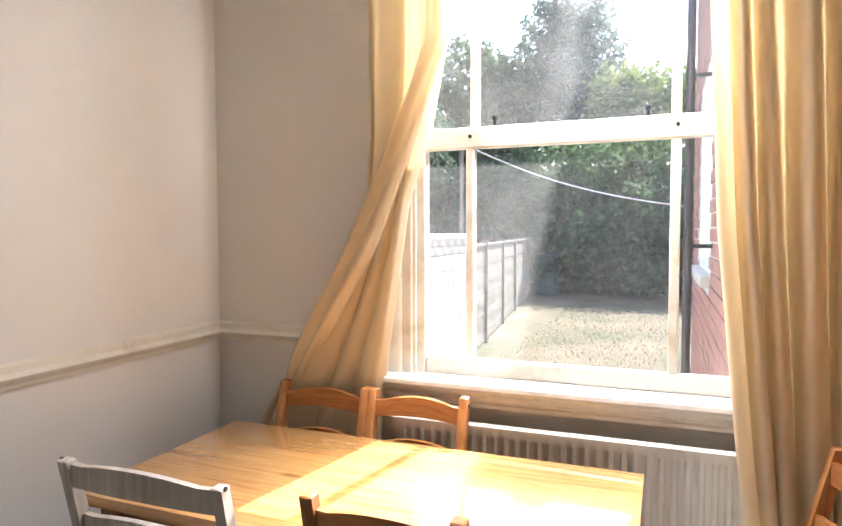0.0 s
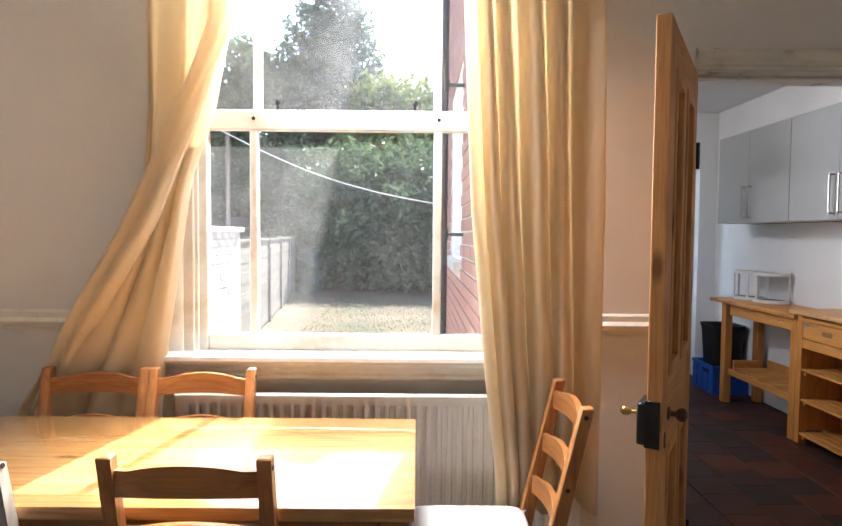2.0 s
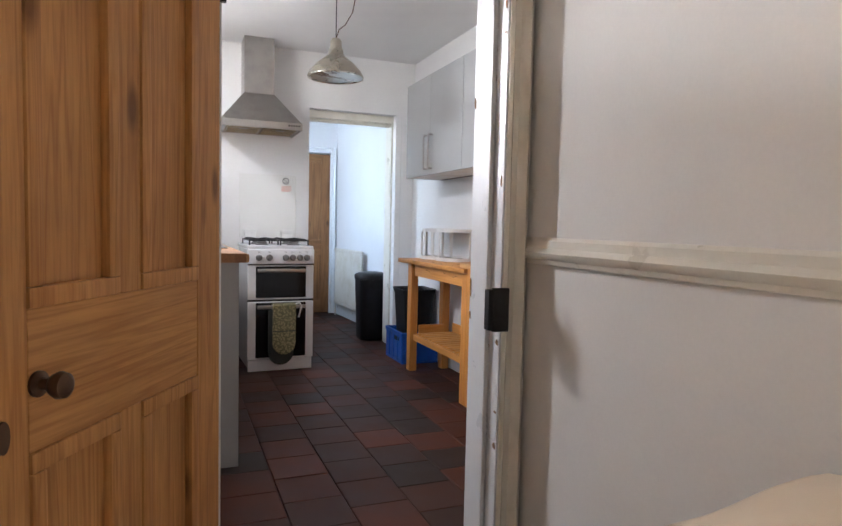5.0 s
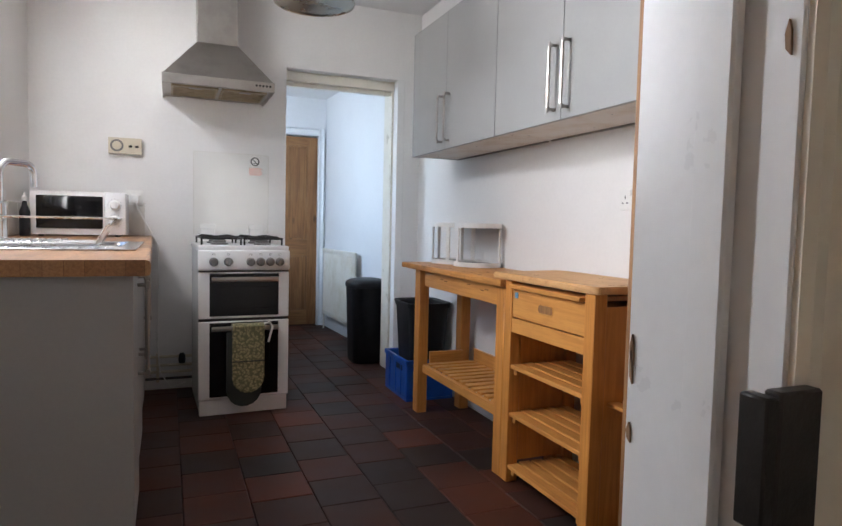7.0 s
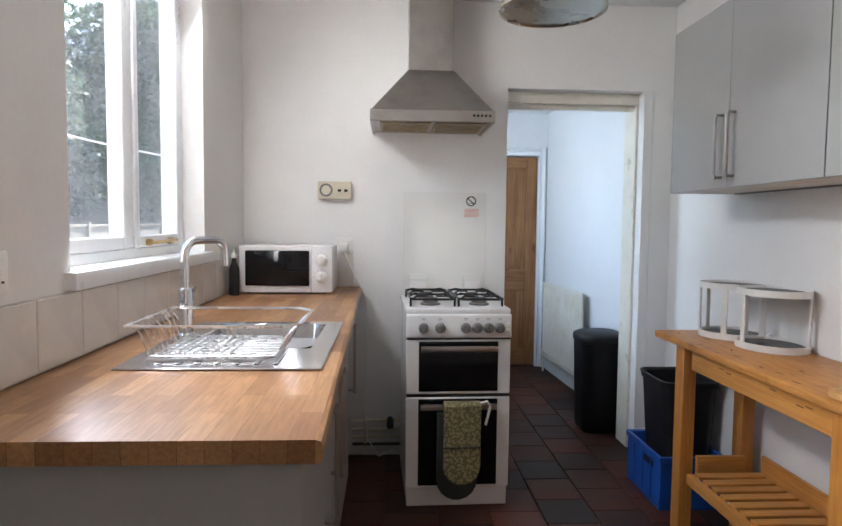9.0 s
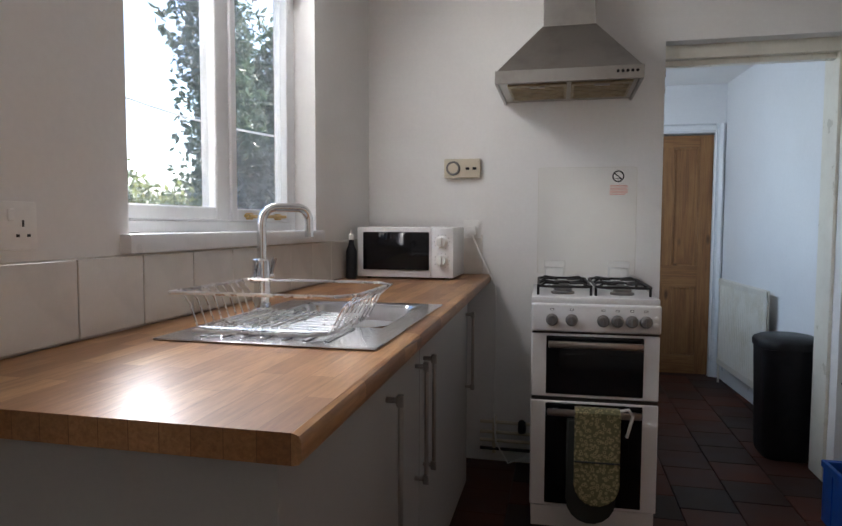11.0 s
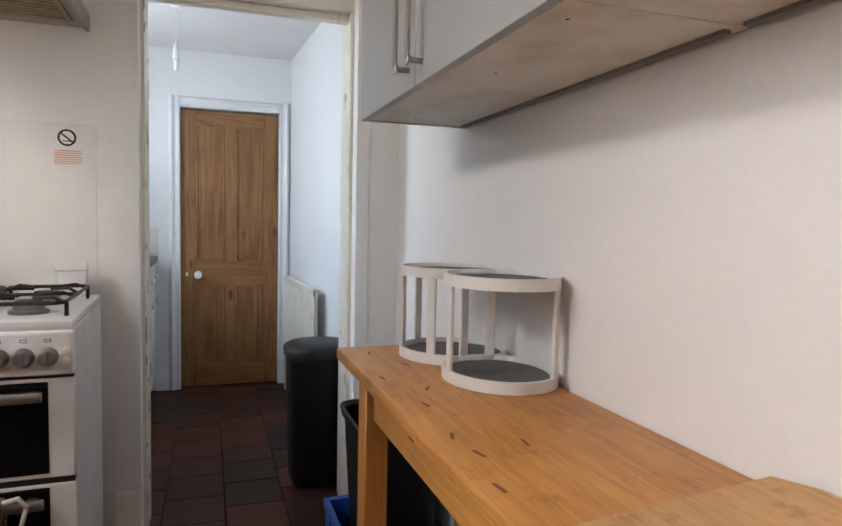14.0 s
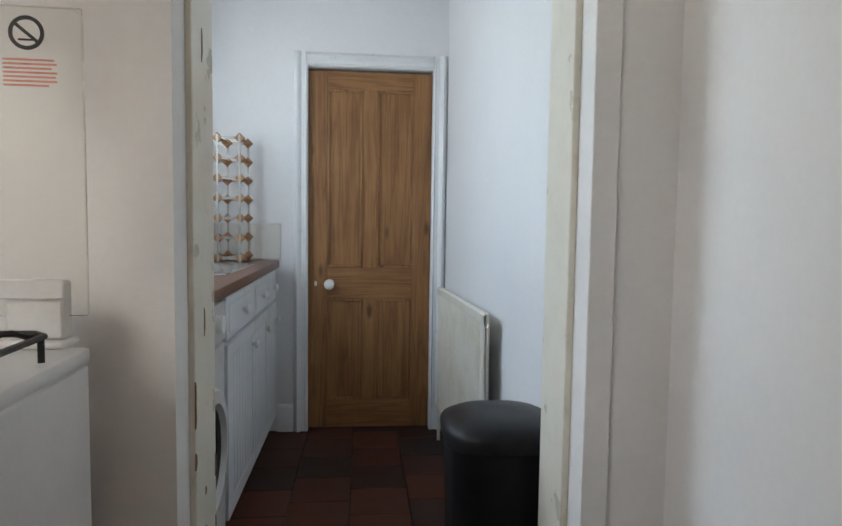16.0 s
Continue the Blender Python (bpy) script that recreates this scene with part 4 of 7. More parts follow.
# ---- kitchen: sink side ----
def worktop_mat():
    m, nt, bs = nodes_of("block_worktop")
    tc = nt.nodes.new("ShaderNodeTexCoord")
    mp = nt.nodes.new("ShaderNodeMapping")
    mp.inputs["Rotation"].default_value = (0, 0, radians(90))
    nt.links.new(tc.outputs["Object"], mp.inputs[0])
    br = nt.nodes.new("ShaderNodeTexBrick")
    br.offset, br.inputs["Scale"].default_value = 0.43, 1.0
    br.inputs["Brick Width"].default_value, br.inputs["Row Height"].default_value, br.inputs["Mortar Size"].default_value = 0.26, 0.042, 0.0005
    br.inputs["Color1"].default_value, br.inputs["Color2"].default_value, br.inputs["Mortar"].default_value = (0.46, 0.25, 0.11, 1), (0.24, 0.105, 0.038, 1), (0.17, 0.075, 0.03, 1)
    nt.links.new(mp.outputs[0], br.inputs["Vector"])
    g = noise_tex(nt, coords(nt, "Object", (14, 1.2, 14)), 9, 5, 0.65, 0.4)
    c = mixc(nt, 0.75, br.outputs[0], ramp(nt, g, [(0.3, (0.55, 0.50, 0.45)), (0.65, (1.1, 1.1, 1.1))]), "MULTIPLY")
    nt.links.new(c, bs.inputs["Base Color"])
    bs.inputs["Roughness"].default_value = 0.36
    bump(nt, bs, g, 0.03, 0.002)
    return m


WORKTOP = worktop_mat()
SX0, SX1, SY0, SY1 = 1.17, 1.638, 3.83, 4.50          # sink plate
BX0, BX1, BY0, BY1 = 1.25, 1.585, 4.06, 4.45          # bowl
SKEW = 0.020                  # the front of the worktop runs in towards the cooker


def askew(bm):
    for v in bm.verts:
        if v.co.x > 1.67:
            v.co.x -= SKEW * (v.co.y - 3.378)


wt = thing("worktop", "wood block effect worktop with a rounded front edge on grey units", "worktop", (1.34, 4.56, 0.872))


bm = bmesh.new()
box(bm, KW + 0.002, 3.378, 0.872, 1.678, BY0, 0.910, 0.0)
box(bm, KW + 0.002, BY1, 0.872, 1.678, FY - 0.002, 0.910, 0.0)
box(bm, KW + 0.002, BY0, 0.872, BX0, BY1, 0.910, 0.0)
box(bm, BX1, BY0, 0.872, 1.678, BY1, 0.910, 0.0)
bmesh.ops.remove_doubles(bm, verts=bm.verts, dist=1e-5)
askew(bm)
part("slab", bm, WORKTOP, wt)
bm = bmesh.new()
prism(bm, [(1.678, 0.872), (1.686, 0.874), (1.689, 0.882), (1.689, 0.900), (1.686, 0.907), (1.678, 0.910)], "y", 3.378, FY - 0.002)
askew(bm)
part("front_edge", bm, WORKTOP, wt)

sk = thing("sink", "stainless steel inset sink with a ribbed drainer", "sink", (1.385, 4.29, 0.912))
bm = bmesh.new()
box(bm, SX0, SY0, 0.9105, SX1, BY0, 0.9155, 0.002)
box(bm, SX0, BY1, 0.9105, SX1, SY1, 0.9155, 0.002)
box(bm, SX0, BY0, 0.9105, BX0, BY1, 0.9155)
box(bm, BX1, BY0, 0.9105, SX1, BY1, 0.9155)
part("rim", bm, SINKM, sk)
bm = bmesh.new()
secs = []
for off, z in ((0.0, 0.915), (0.004, 0.905), (0.012, 0.80), (0.03, 0.77), (0.06, 0.765)):
    r = 0.05
    ring = []
    for cx, cy, a0 in ((BX1 - off - r, BY1 - off - r, 0), (BX0 + off + r, BY1 - off - r, 90), (BX0 + off + r, BY0 + off + r, 180), (BX1 - off - r, BY0 + off + r, 270)):
        ring += [bm.verts.new((cx + r * math.cos(radians(a0 + 15 * k)), cy + r * math.sin(radians(a0 + 15 * k)), z)) for k in range(7)]
    secs.append(ring)
for a, b in zip(secs, secs[1:]):
    for k in range(len(a)):
        bm.faces.new((a[k], a[(k + 1) % len(a)], b[(k + 1) % len(a)], b[k]))
bm.faces.new(secs[-1])
part("bowl", bm, SINKM, sk)
for k in range(7):
    x = 1.25 + k * 0.045
    part("drainer_rib", B(x, 3.87, 0.9155, x + 0.012, 4.03, 0.9185, 0.0015), SINKM, sk)
part("waste", lathe(bmesh.new(), [(0.035, 0), (0.035, 0.004), (0.02, 0.002), (0, 0.002)], Matrix.Translation(((BX0 + BX1) / 2, 4.25, 0.766)), 20), CHROME, sk)

tp = thing("tap", "chrome mixer tap with a swan neck and two levers", "tap", (1.205, 4.235, 0.916))
part("body", lathe(bmesh.new(), [(0.028, 0), (0.028, 0.006), (0.022, 0.012), (0.020, 0.13), (0.015, 0.14)], Matrix.Translation((1.205, 4.235, 0.9155)), 20), CHROME, tp)
SP = Vector((0.52, 0.85, 0))
neck = [(1.205, 4.235, 1.05), (1.205, 4.235, 1.13), (1.205, 4.235, 1.145)] + [tuple(p) for p in arc(Vector((1.205, 4.235, 1.145)) + SP * 0.045, 0.045, 180, 90, SP, (0, 0, 1), 6)]
neck += [tuple(Vector((1.205, 4.235, 1.19)) + SP * 0.11)] + [tuple(p) for p in arc(Vector((1.205, 4.235, 1.155)) + SP * 0.115, 0.035, 90, 0, SP, (0, 0, 1), 5)] + [tuple(Vector((1.205, 4.235, 1.11)) + SP * 0.151)]
part("spout", tube(bmesh.new(), neck, 0.012, 12), CHROME, tp)
for s in (-1, 1):
    bm = bmesh.new()
    rod(bm, (1.205, 4.235, 1.005), (1.205, 4.235 + s * 0.05, 1.005), 0.011, 10)
    rod(bm, (1.205, 4.235 + s * 0.045, 1.005), (1.215, 4.235 + s * 0.052, 1.055), 0.007, 8)
    part("lever", bm, CHROME, tp)

dr = thing("dish_rack", "chrome wire dish rack standing on the sink drainer", "dish rack", (1.38, 4.02, 0.919))
tube_pts = lambda x0, x1, y0, y1, z: [(x0, y0, z), (x1 - 0.04, y0, z), (x1, y0 + 0.05, z), (x1, y1 - 0.05, z), (x1 - 0.04, y1, z), (x0, y1, z), (x0, y0 + 0.001, z)]
part("top_wire", tube(bmesh.new(), tube_pts(1.19, 1.58, 3.86, 4.18, 1.005), 0.0038, 6), WIREM, dr)
part("base_wire", tube(bmesh.new(), tube_pts(1.23, 1.52, 3.88, 4.18, 0.924), 0.004, 6), WIREM, dr)
for k in range(9):
    y = 3.90 + k * 0.032
    for x0, x1, xm in ((1.19, 1.23, 1.21), (1.58, 1.52, 1.55)):
        part("side_wire", tube(bmesh.new(), [(x0, y, 1.005), (xm, y, 0.98), (x1, y, 0.924)], 0.0022, 5), WIREM, dr)
    part("floor_wire", rod(bmesh.new(), (1.232, y, 0.929), (1.518, y, 0.929), 0.0024, 5), WIREM, dr)
for k in range(9):
    x = 1.245 + k * 0.021
    part("cross_wire", tube(bmesh.new(), [(x, 3.90, 0.927), (x, 3.905, 0.934), (x, 4.15, 0.934), (x, 4.155, 0.927)], 0.0028, 5), WIREM, dr)


def bar_handle(parent, p0, p1, out, mat=STEEL):
    """A flat steel bar handle between two points, standing off by out."""
    bm = bmesh.new()
    a, b, o = Vector(p0), Vector(p1), Vector(out)
    d = (b - a).normalized()
    tube(bm, [a, a + o * 0.7, a + o + d * 0.008, a + o + d * 0.02, b + o - d * 0.02, b + o - d * 0.008, b + o * 0.7, b], 0.006, 8)
    for q in (a, b):
        box(bm, q.x + o.x * 0.9 - 0.005, q.y - 0.0075, q.z - 0.012, q.x + o.x * 1.1 + 0.005, q.y + 0.0075, q.z + 0.012, 0.002)
    return part("handle", bm, mat, parent, "brushed steel bar handle")


def base_unit(y0, y1, doors):
    u = thing("base_cabinet", "grey gloss kitchen base cabinet with steel bar handles", "kitchen cabinet", ((KW + 1.62) / 2, (y0 + y1) / 2, 0), group="base cabinets under the worktop")
    part("body", B(KW + 0.02, y0 + 0.001, 0.12, 1.628, y1 - 0.001, 0.870), GREYDOOR, u)
    part("plinth", B(KW + 0.05, y0, 0.0, 1.588, y1, 0.12), GREYDOOR, u)
    w = (y1 - y0) / len(doors)
    for k, side in enumerate(doors):
        a, b = y0 + k * w + 0.002, y0 + (k + 1) * w - 0.002
        d = part("door", B(1.630, a, 0.125, 1.649, b, 0.862, 0.0015), GREYDOOR, u)
        y = b - 0.045 if side > 0 else a + 0.045
        bar_handle(d, (1.649, y, 0.52), (1.649, y, 0.80), (0.03, 0, 0))
    deep = (1.649 - KW - SKEW * (y1 - 3.378)) / (1.649 - KW)
    u.scale.x, u.location.x = deep, KW + (1.62 - KW) / 2 * deep
    return u


base_unit(3.42, 3.95, (1,))
base_unit(3.95, 4.55, (1, -1))
base_unit(4.55, 5.15, (1,))
S("end_panel", B(KW + 0.01, 3.40, 0.0, 1.650, 3.419, 0.871, 0.001), GREYDOOR, "grey laminate end panel of the base cabinets", "panel")

# splash tiles above the worktop
st = thing("splashback", "white glazed tile splashback along the worktop", "splashback", (KW, 4.6, 0.912), kind="structure")
part("grout", B(KW, 3.39, 0.911, KW + 0.004, FY, 1.076), GROUTW, st)
tw = 0.198
tile_me = finish(B(-0.0012, -tw / 2 + 0.0015, -0.079, 0.0052, tw / 2 - 0.0015, 0.079, 0.0015), "tile", TILEW, 0)
for k in range(11):
    o = new("tile", tile_me)
    o.parent = st
    o.location = Vector((KW + 0.0045, 3.39 + tw * (k + 0.5), 0.994)) - ORIGIN[st.name]
bm = bmesh.new()
box(bm, 1.10, FY - 0.007, 0.911, 1.60, FY, 1.10, 0.001)
part("tile", bm, TILEW, st)

mw = thing("microwave", "white microwave oven with two dials on the worktop", "microwave", (1.30, 5.46, 0.911))
MX0, MX1, MY, MZ0, MZ1 = 1.094, 1.522, 5.345, 0.918, 1.136
part("body", B(MX0, MY + 0.012, MZ0, MX1, 5.64, MZ1, 0.006, 2), WHITEAP, mw)
dd = part("door", B(MX0, MY, MZ0, MX1 - 0.098, MY + 0.012, MZ1, 0.005, 2), WHITEAP, mw)
part("door_glass", B(MX0 + 0.028, MY - 0.002, MZ0 + 0.032, MX1 - 0.105, MY + 0.002, MZ1 - 0.022, 0.006, 2), BLACKG, dd, "dark glass door window")
pn = part("control_panel", B(MX1 - 0.096, MY, MZ0, MX1, MY + 0.012, MZ1, 0.005, 2), WHITEAP, mw)
for z in (MZ0 + 0.155, MZ0 + 0.075):
    bm = bmesh.new()
    lathe(bm, [(0.026, 0), (0.026, 0.004), (0.021, 0.006), (0.019, 0.020), (0.0, 0.021)], Matrix.Translation((MX1 - 0.05, MY, z)) @ Matrix.Rotation(radians(90), 4, "X"), 20)
    box(bm, MX1 - 0.053, MY - 0.027, z - 0.018, MX1 - 0.047, MY - 0.018, z + 0.018, 0.001)
    part("dial", bm, WHITEP, pn)
    for a in range(0, 300, 30):
        c = Vector((MX1 - 0.05 + 0.032 * math.cos(radians(a - 60)), MY - 0.0006, z + 0.032 * math.sin(radians(a - 60))))
        part("mark", B(c.x - 0.0015, MY - 0.001, c.z - 0.0015, c.x + 0.0015, MY + 0.002, c.z + 0.0015), KNOBG, pn)
for x in (MX0 + 0.04, MX1 - 0.04):
    for y in (MY + 0.05, 5.60):
        part("foot", lathe(bmesh.new(), [(0.012, 0), (0.012, 0.010)], Matrix.Translation((x, y, 0.9095)), 10), BLACKP, mw)

bt = thing("bottle", "dark washing-up bottle beside the microwave", "bottle", (1.082, 5.30, 0.911))
part("body", lathe(bmesh.new(), [(0.022, 0), (0.024, 0.01), (0.024, 0.12), (0.012, 0.15), (0.010, 0.17)], Matrix.Translation((1.082, 5.30, 0.9105)), 16), BLACKP, bt)
part("cap", lathe(bmesh.new(), [(0.012, 0), (0.012, 0.02), (0.004, 0.026), (0.004, 0.04)], Matrix.Translation((1.082, 5.30, 1.0805)), 12), WHITEP, bt, "white cap")


def socket(label, face, gangs, m, rockers=True):
    """A wall socket plate in its local x-z plane, its face towards -y."""
    w = 0.146 if gangs == 2 else 0.086
    s = thing("wall_socket", label, "socket")
    part("plate", B(-w / 2, -0.009, -0.043, w / 2, 0, 0.043, 0.003, 2), WHITEP, s)
    for g in range(gangs):
        cx = 0 if gangs == 1 else (-0.042 if g == 0 else 0.042)
        part("earth_hole", B(cx - 0.002, -0.0098, -0.002, cx + 0.002, -0.008, 0.010), BLACK, s)
        part("pin_hole", B(cx - 0.015, -0.0098, -0.020, cx - 0.008, -0.008, -0.015), BLACK, s)
        part("pin_hole", B(cx + 0.008, -0.0098, -0.020, cx + 0.015, -0.008, -0.015), BLACK, s)
        if rockers:
            rx = cx + (0.026 if g == 0 else -0.026) if gangs == 2 else cx + 0.028
            part("switch", B(rx - 0.007, -0.013, 0.008, rx + 0.007, -0.008, 0.030, 0.002), WHITEP, s)
    s.matrix_basis = m
    return s


socket("white double wall socket above the wooden trolley", None, 2, pose(KE, 3.592, 1.122, 0, 0, -90))
socket("white double wall socket above the worktop tiles", None, 2, pose(KW, 3.62, 1.14, 0, 0, 90))
socket("white wall socket beside the microwave", None, 1, pose(1.55, FY, 1.125, 0, 0, 0))
pg = thing("plug", "white plug with a cable in the wall socket", "plug", (1.55, FY - 0.01, 1.12))
part("body", B(1.530, FY - 0.045, 1.095, 1.570, FY - 0.0095, 1.140, 0.006, 2), WHITEP, pg)
cable = [(1.555, FY - 0.04, 1.095), (1.58, FY - 0.05, 1.04), (1.63, FY - 0.06, 0.94), (1.67, FY - 0.06, 0.86), (1.675, FY - 0.05, 0.60), (1.665, FY - 0.05, 0.30), (1.68, FY - 0.08, 0.12), (1.74, FY - 0.10, 0.03), (1.82, FY - 0.06, 0.05)]
part("cable", tube(bmesh.new(), cable, 0.004, 6), WHITEP, pg)

pp = thing("heating_pipes", "painted copper pipes low on the wall beside the cooker", "pipes", (1.70, FY, 0.05))
for z in (0.07, 0.11, 0.15, 0.20):
    part("pipe", rod(bmesh.new(), (1.60, FY - 0.03, z), (1.90, FY - 0.03, z), 0.008, 8), CREAMP if z > 0.1 else BLACK, pp)
part("pipe_clip", B(1.66, FY - 0.036, 0.05, 1.675, FY, 0.22), CREAMP, pp)
part("valve", lathe(bmesh.new(), [(0.018, 0), (0.020, 0.02), (0.018, 0.05), (0.010, 0.06)], Matrix.Translation((1.80, FY - 0.04, 0.16)), 12), BLACKP, pp, "black valve head")

tm = thing("heating_timer", "cream heating timer switch on the wall by the hood", "timer", (1.45, FY, 1.40))
part("case", B(1.416, FY - 0.035, 1.369, 1.588, FY, 1.459, 0.005, 2), CREAMP, tm)
bm = bmesh.new()
lathe(bm, [(0.034, 0), (0.034, 0.004), (0.030, 0.006), (0.026, 0.004), (0, 0.004)], Matrix.Translation((1.460, FY - 0.035, 1.414)) @ Matrix.Rotation(radians(90), 4, "X"), 24)
part("dial", bm, KNOBG, tm, "round grey timer dial")
part("dial_face", lathe(bmesh.new(), [(0.024, 0), (0.024, 0.005), (0.0, 0.007)], Matrix.Translation((1.460, FY - 0.036, 1.414)) @ Matrix.Rotation(radians(90), 4, "X"), 20), CREAMP, tm)
for x in (1.520, 1.553):
    part("slider", B(x, FY - 0.040, 1.406, x + 0.018, FY - 0.034, 1.418, 0.001), BLACKP, tm)

# ---- kitchen: cooker and hood ----
ck = thing("cooker", "white freestanding gas cooker with black glass doors and open glass lid", "cooker", (2.077, 5.38, 0))
CX0, CX1, CY = 1.856, 2.314, 5.095
part("body", B(CX0 + 0.004, CY + 0.03, 0.02, CX1 - 0.004, 5.62, 0.855, 0.004), WHITEAP, ck)
bm = bmesh.new()
box(bm, CX0 - 0.002, CY - 0.004, 0.855, CX1 - 0.002, 5.625, 0.880, 0.008, 2)
part("hob", bm, WHITEAP, ck)
fa = part("control_panel", B(CX0 - 0.002, CY - 0.012, 0.752, CX1 + 0.002, CY + 0.03, 0.857, 0.010, 3), WHITEAP, ck)
for k, x in enumerate((1.930, 2.001, 2.113, 2.163, 2.213, 2.262)):
    bm = bmesh.new()
    lathe(bm, [(0.0225, 0), (0.0225, 0.006), (0.020, 0.010), (0.019, 0.022), (0.016, 0.025), (0, 0.0255)], Matrix.Translation((x, CY - 0.012, 0.797)) @ Matrix.Rotation(radians(90), 4, "X"), 20)
    box(bm, x - 0.003, CY - 0.042, 0.780, x + 0.003, CY - 0.034, 0.814, 0.001)
    part("knob", bm, KNOBG, fa, "grey control knob")
    part("mark", B(x - 0.007, CY - 0.0128, 0.831, x + 0.007, CY - 0.011, 0.839), KNOBG, fa)
    part("mark", B(x - 0.005, CY - 0.0132, 0.833, x + 0.005, CY - 0.012, 0.837), WHITEP, fa)
for z in (0.809, 0.785):
    part("button", lathe(bmesh.new(), [(0.009, 0), (0.009, 0.005), (0.007, 0.006), (0, 0.006)], Matrix.Translation((2.298, CY - 0.012, z)) @ Matrix.Rotation(radians(90), 4, "X"), 14), WHITEP, fa)


def oven_door(name, z0, z1):
    d = part(name, B(CX0, CY, z0, CX1, CY + 0.028, z1, 0.004), WHITEAP, ck)
    part("door_glass", B(CX0 + 0.055, CY - 0.003, z0 + 0.012, CX1 - 0.055, CY + 0.002, z1 - 0.008, 0.002), BLACKG, d, "black glass oven front")
    part("viewing_window", B(CX0 + 0.10, CY - 0.0045, z0 + 0.05, CX1 - 0.10, CY - 0.001, z1 - 0.075, 0.002), BLACKG, d)
    h = part("handle", B(CX0 + 0.062, CY - 0.040, z1 - 0.048, CX1 - 0.062, CY - 0.026, z1 - 0.022, 0.005, 2), STEEL, d, "flat steel oven handle")
    for x in (CX0 + 0.09, CX1 - 0.09):
        part("standoff", B(x - 0.01, CY - 0.028, z1 - 0.042, x + 0.01, CY - 0.002, z1 - 0.028), STEEL, h)
    return d


# Black strips laid in the door gaps paint their shade.
part("gap_shade", B(CX0 + 0.003, CY + 0.004, 0.486, CX1 - 0.003, CY + 0.0295, 0.506), BLACK, ck, "black strip standing in for the shade between the oven doors")
part("gap_shade", B(CX0 + 0.003, CY + 0.004, 0.742, CX1 - 0.003, CY + 0.0295, 0.7515), BLACK, ck)
oven_door("grill_door", 0.504, 0.743)
oven_door("oven_door", 0.085, 0.490)
part("plinth", B(CX0 + 0.006, CY + 0.012, 0.0, CX1 - 0.006, CY + 0.05, 0.080, 0.002), WHITEAP, ck)
for bx, by in ((1.972, 5.23), (2.195, 5.23), (1.972, 5.44), (2.195, 5.44)):
    b = part("burner", lathe(bmesh.new(), [(0.045, 0), (0.045, 0.008), (0.035, 0.012), (0.035, 0.022), (0.028, 0.026), (0, 0.026)], Matrix.Translation((bx, by, 0.880)), 24), KNOBG, ck, "gas burner ring")
    part("cap", lathe(bmesh.new(), [(0.030, 0), (0.030, 0.006), (0.0, 0.008)], Matrix.Translation((bx, by, 0.906)), 20), BLACK, b)
for x0 in (1.878, 2.092):
    bm = bmesh.new()
    x1, y0, y1, z = x0 + 0.196, 5.135, 5.545, 0.915
    tube(bm, [(x0, y0 + 0.02, z), (x0 + 0.02, y0, z), (x1 - 0.02, y0, z), (x1, y0 + 0.02, z), (x1, y1 - 0.02, z), (x1 - 0.02, y1, z), (x0 + 0.02, y1, z), (x0, y1 - 0.02, z), (x0, y0 + 0.02, z)], 0.005, 8)
    for cy in (5.23, 5.44):
        cx = (x0 + x1) / 2
        for a in range(4):
            dx, dy = math.cos(radians(45 + 90 * a)), math.sin(radians(45 + 90 * a))
            tube(bm, [(cx + dx * 0.13, cy + dy * 0.10, z - 0.002), (cx + dx * 0.10, cy + dy * 0.08, z + 0.010), (cx + dx * 0.03, cy + dy * 0.03, z + 0.006)], 0.0045, 6)
    rod(bm, (x0, 5.335, z), (x1, 5.335, z), 0.0045, 6)
    for q in ((x0, y0 + 0.03), (x1, y0 + 0.03), (x0, y1 - 0.03), (x1, y1 - 0.03)):
        rod(bm, (q[0], q[1], 0.879), (q[0], q[1], z), 0.005, 6)
    part("pan_support", bm, BLACK, ck, "black enamelled pan support")
LID = glass("lid_glass", (0.97, 0.97, 0.95))
ld = part("lid", B(CX0 + 0.015, 5.648, 0.925, CX1 - 0.015, 5.653, 1.405, 0.002), LID, ck, "raised clear glass lid")
ld.visible_shadow = False
LEDGE = plain("glass_edge", (0.76, 0.74, 0.68), 0.25, var=0.05, scale=20, relief=0)
bm = bmesh.new()
tube(bm, [(CX0 + 0.015, 5.6505, 0.93), (CX0 + 0.015, 5.6505, 1.393), (CX0 + 0.027, 5.6505, 1.405), (CX1 - 0.027, 5.6505, 1.405), (CX1 - 0.015, 5.6505, 1.393), (CX1 - 0.015, 5.6505, 0.93)], 0.0018, 6)
part("edge", bm, LEDGE, ld, "pale ground glass edge")
for x in (1.905, 2.185):
    hg = part("lid_hinge", B(x, 5.628, 0.890, x + 0.085, 5.664, 0.982, 0.004), WHITEP, ck, "white lid hinge")
    part("hinge_cap", B(x - 0.004, 5.622, 0.955, x + 0.089, 5.6275, 0.986, 0.002), WHITEP, hg)
    part("hinge_foot", B(x - 0.006, 5.60, 0.880, x + 0.095, 5.664, 0.8895, 0.003), WHITEP, hg)
sg = part("warning_ring", lathe(bmesh.new(), [(0.026, 0), (0.026, 0.001), (0.020, 0.001), (0.020, 0), (0.026, 0)], Matrix.Translation((2.219, 5.6478, 1.364)) @ Matrix.Rotation(radians(90), 4, "X"), 28, False), BLACK, ld, "black round warning mark")
bm = bmesh.new()
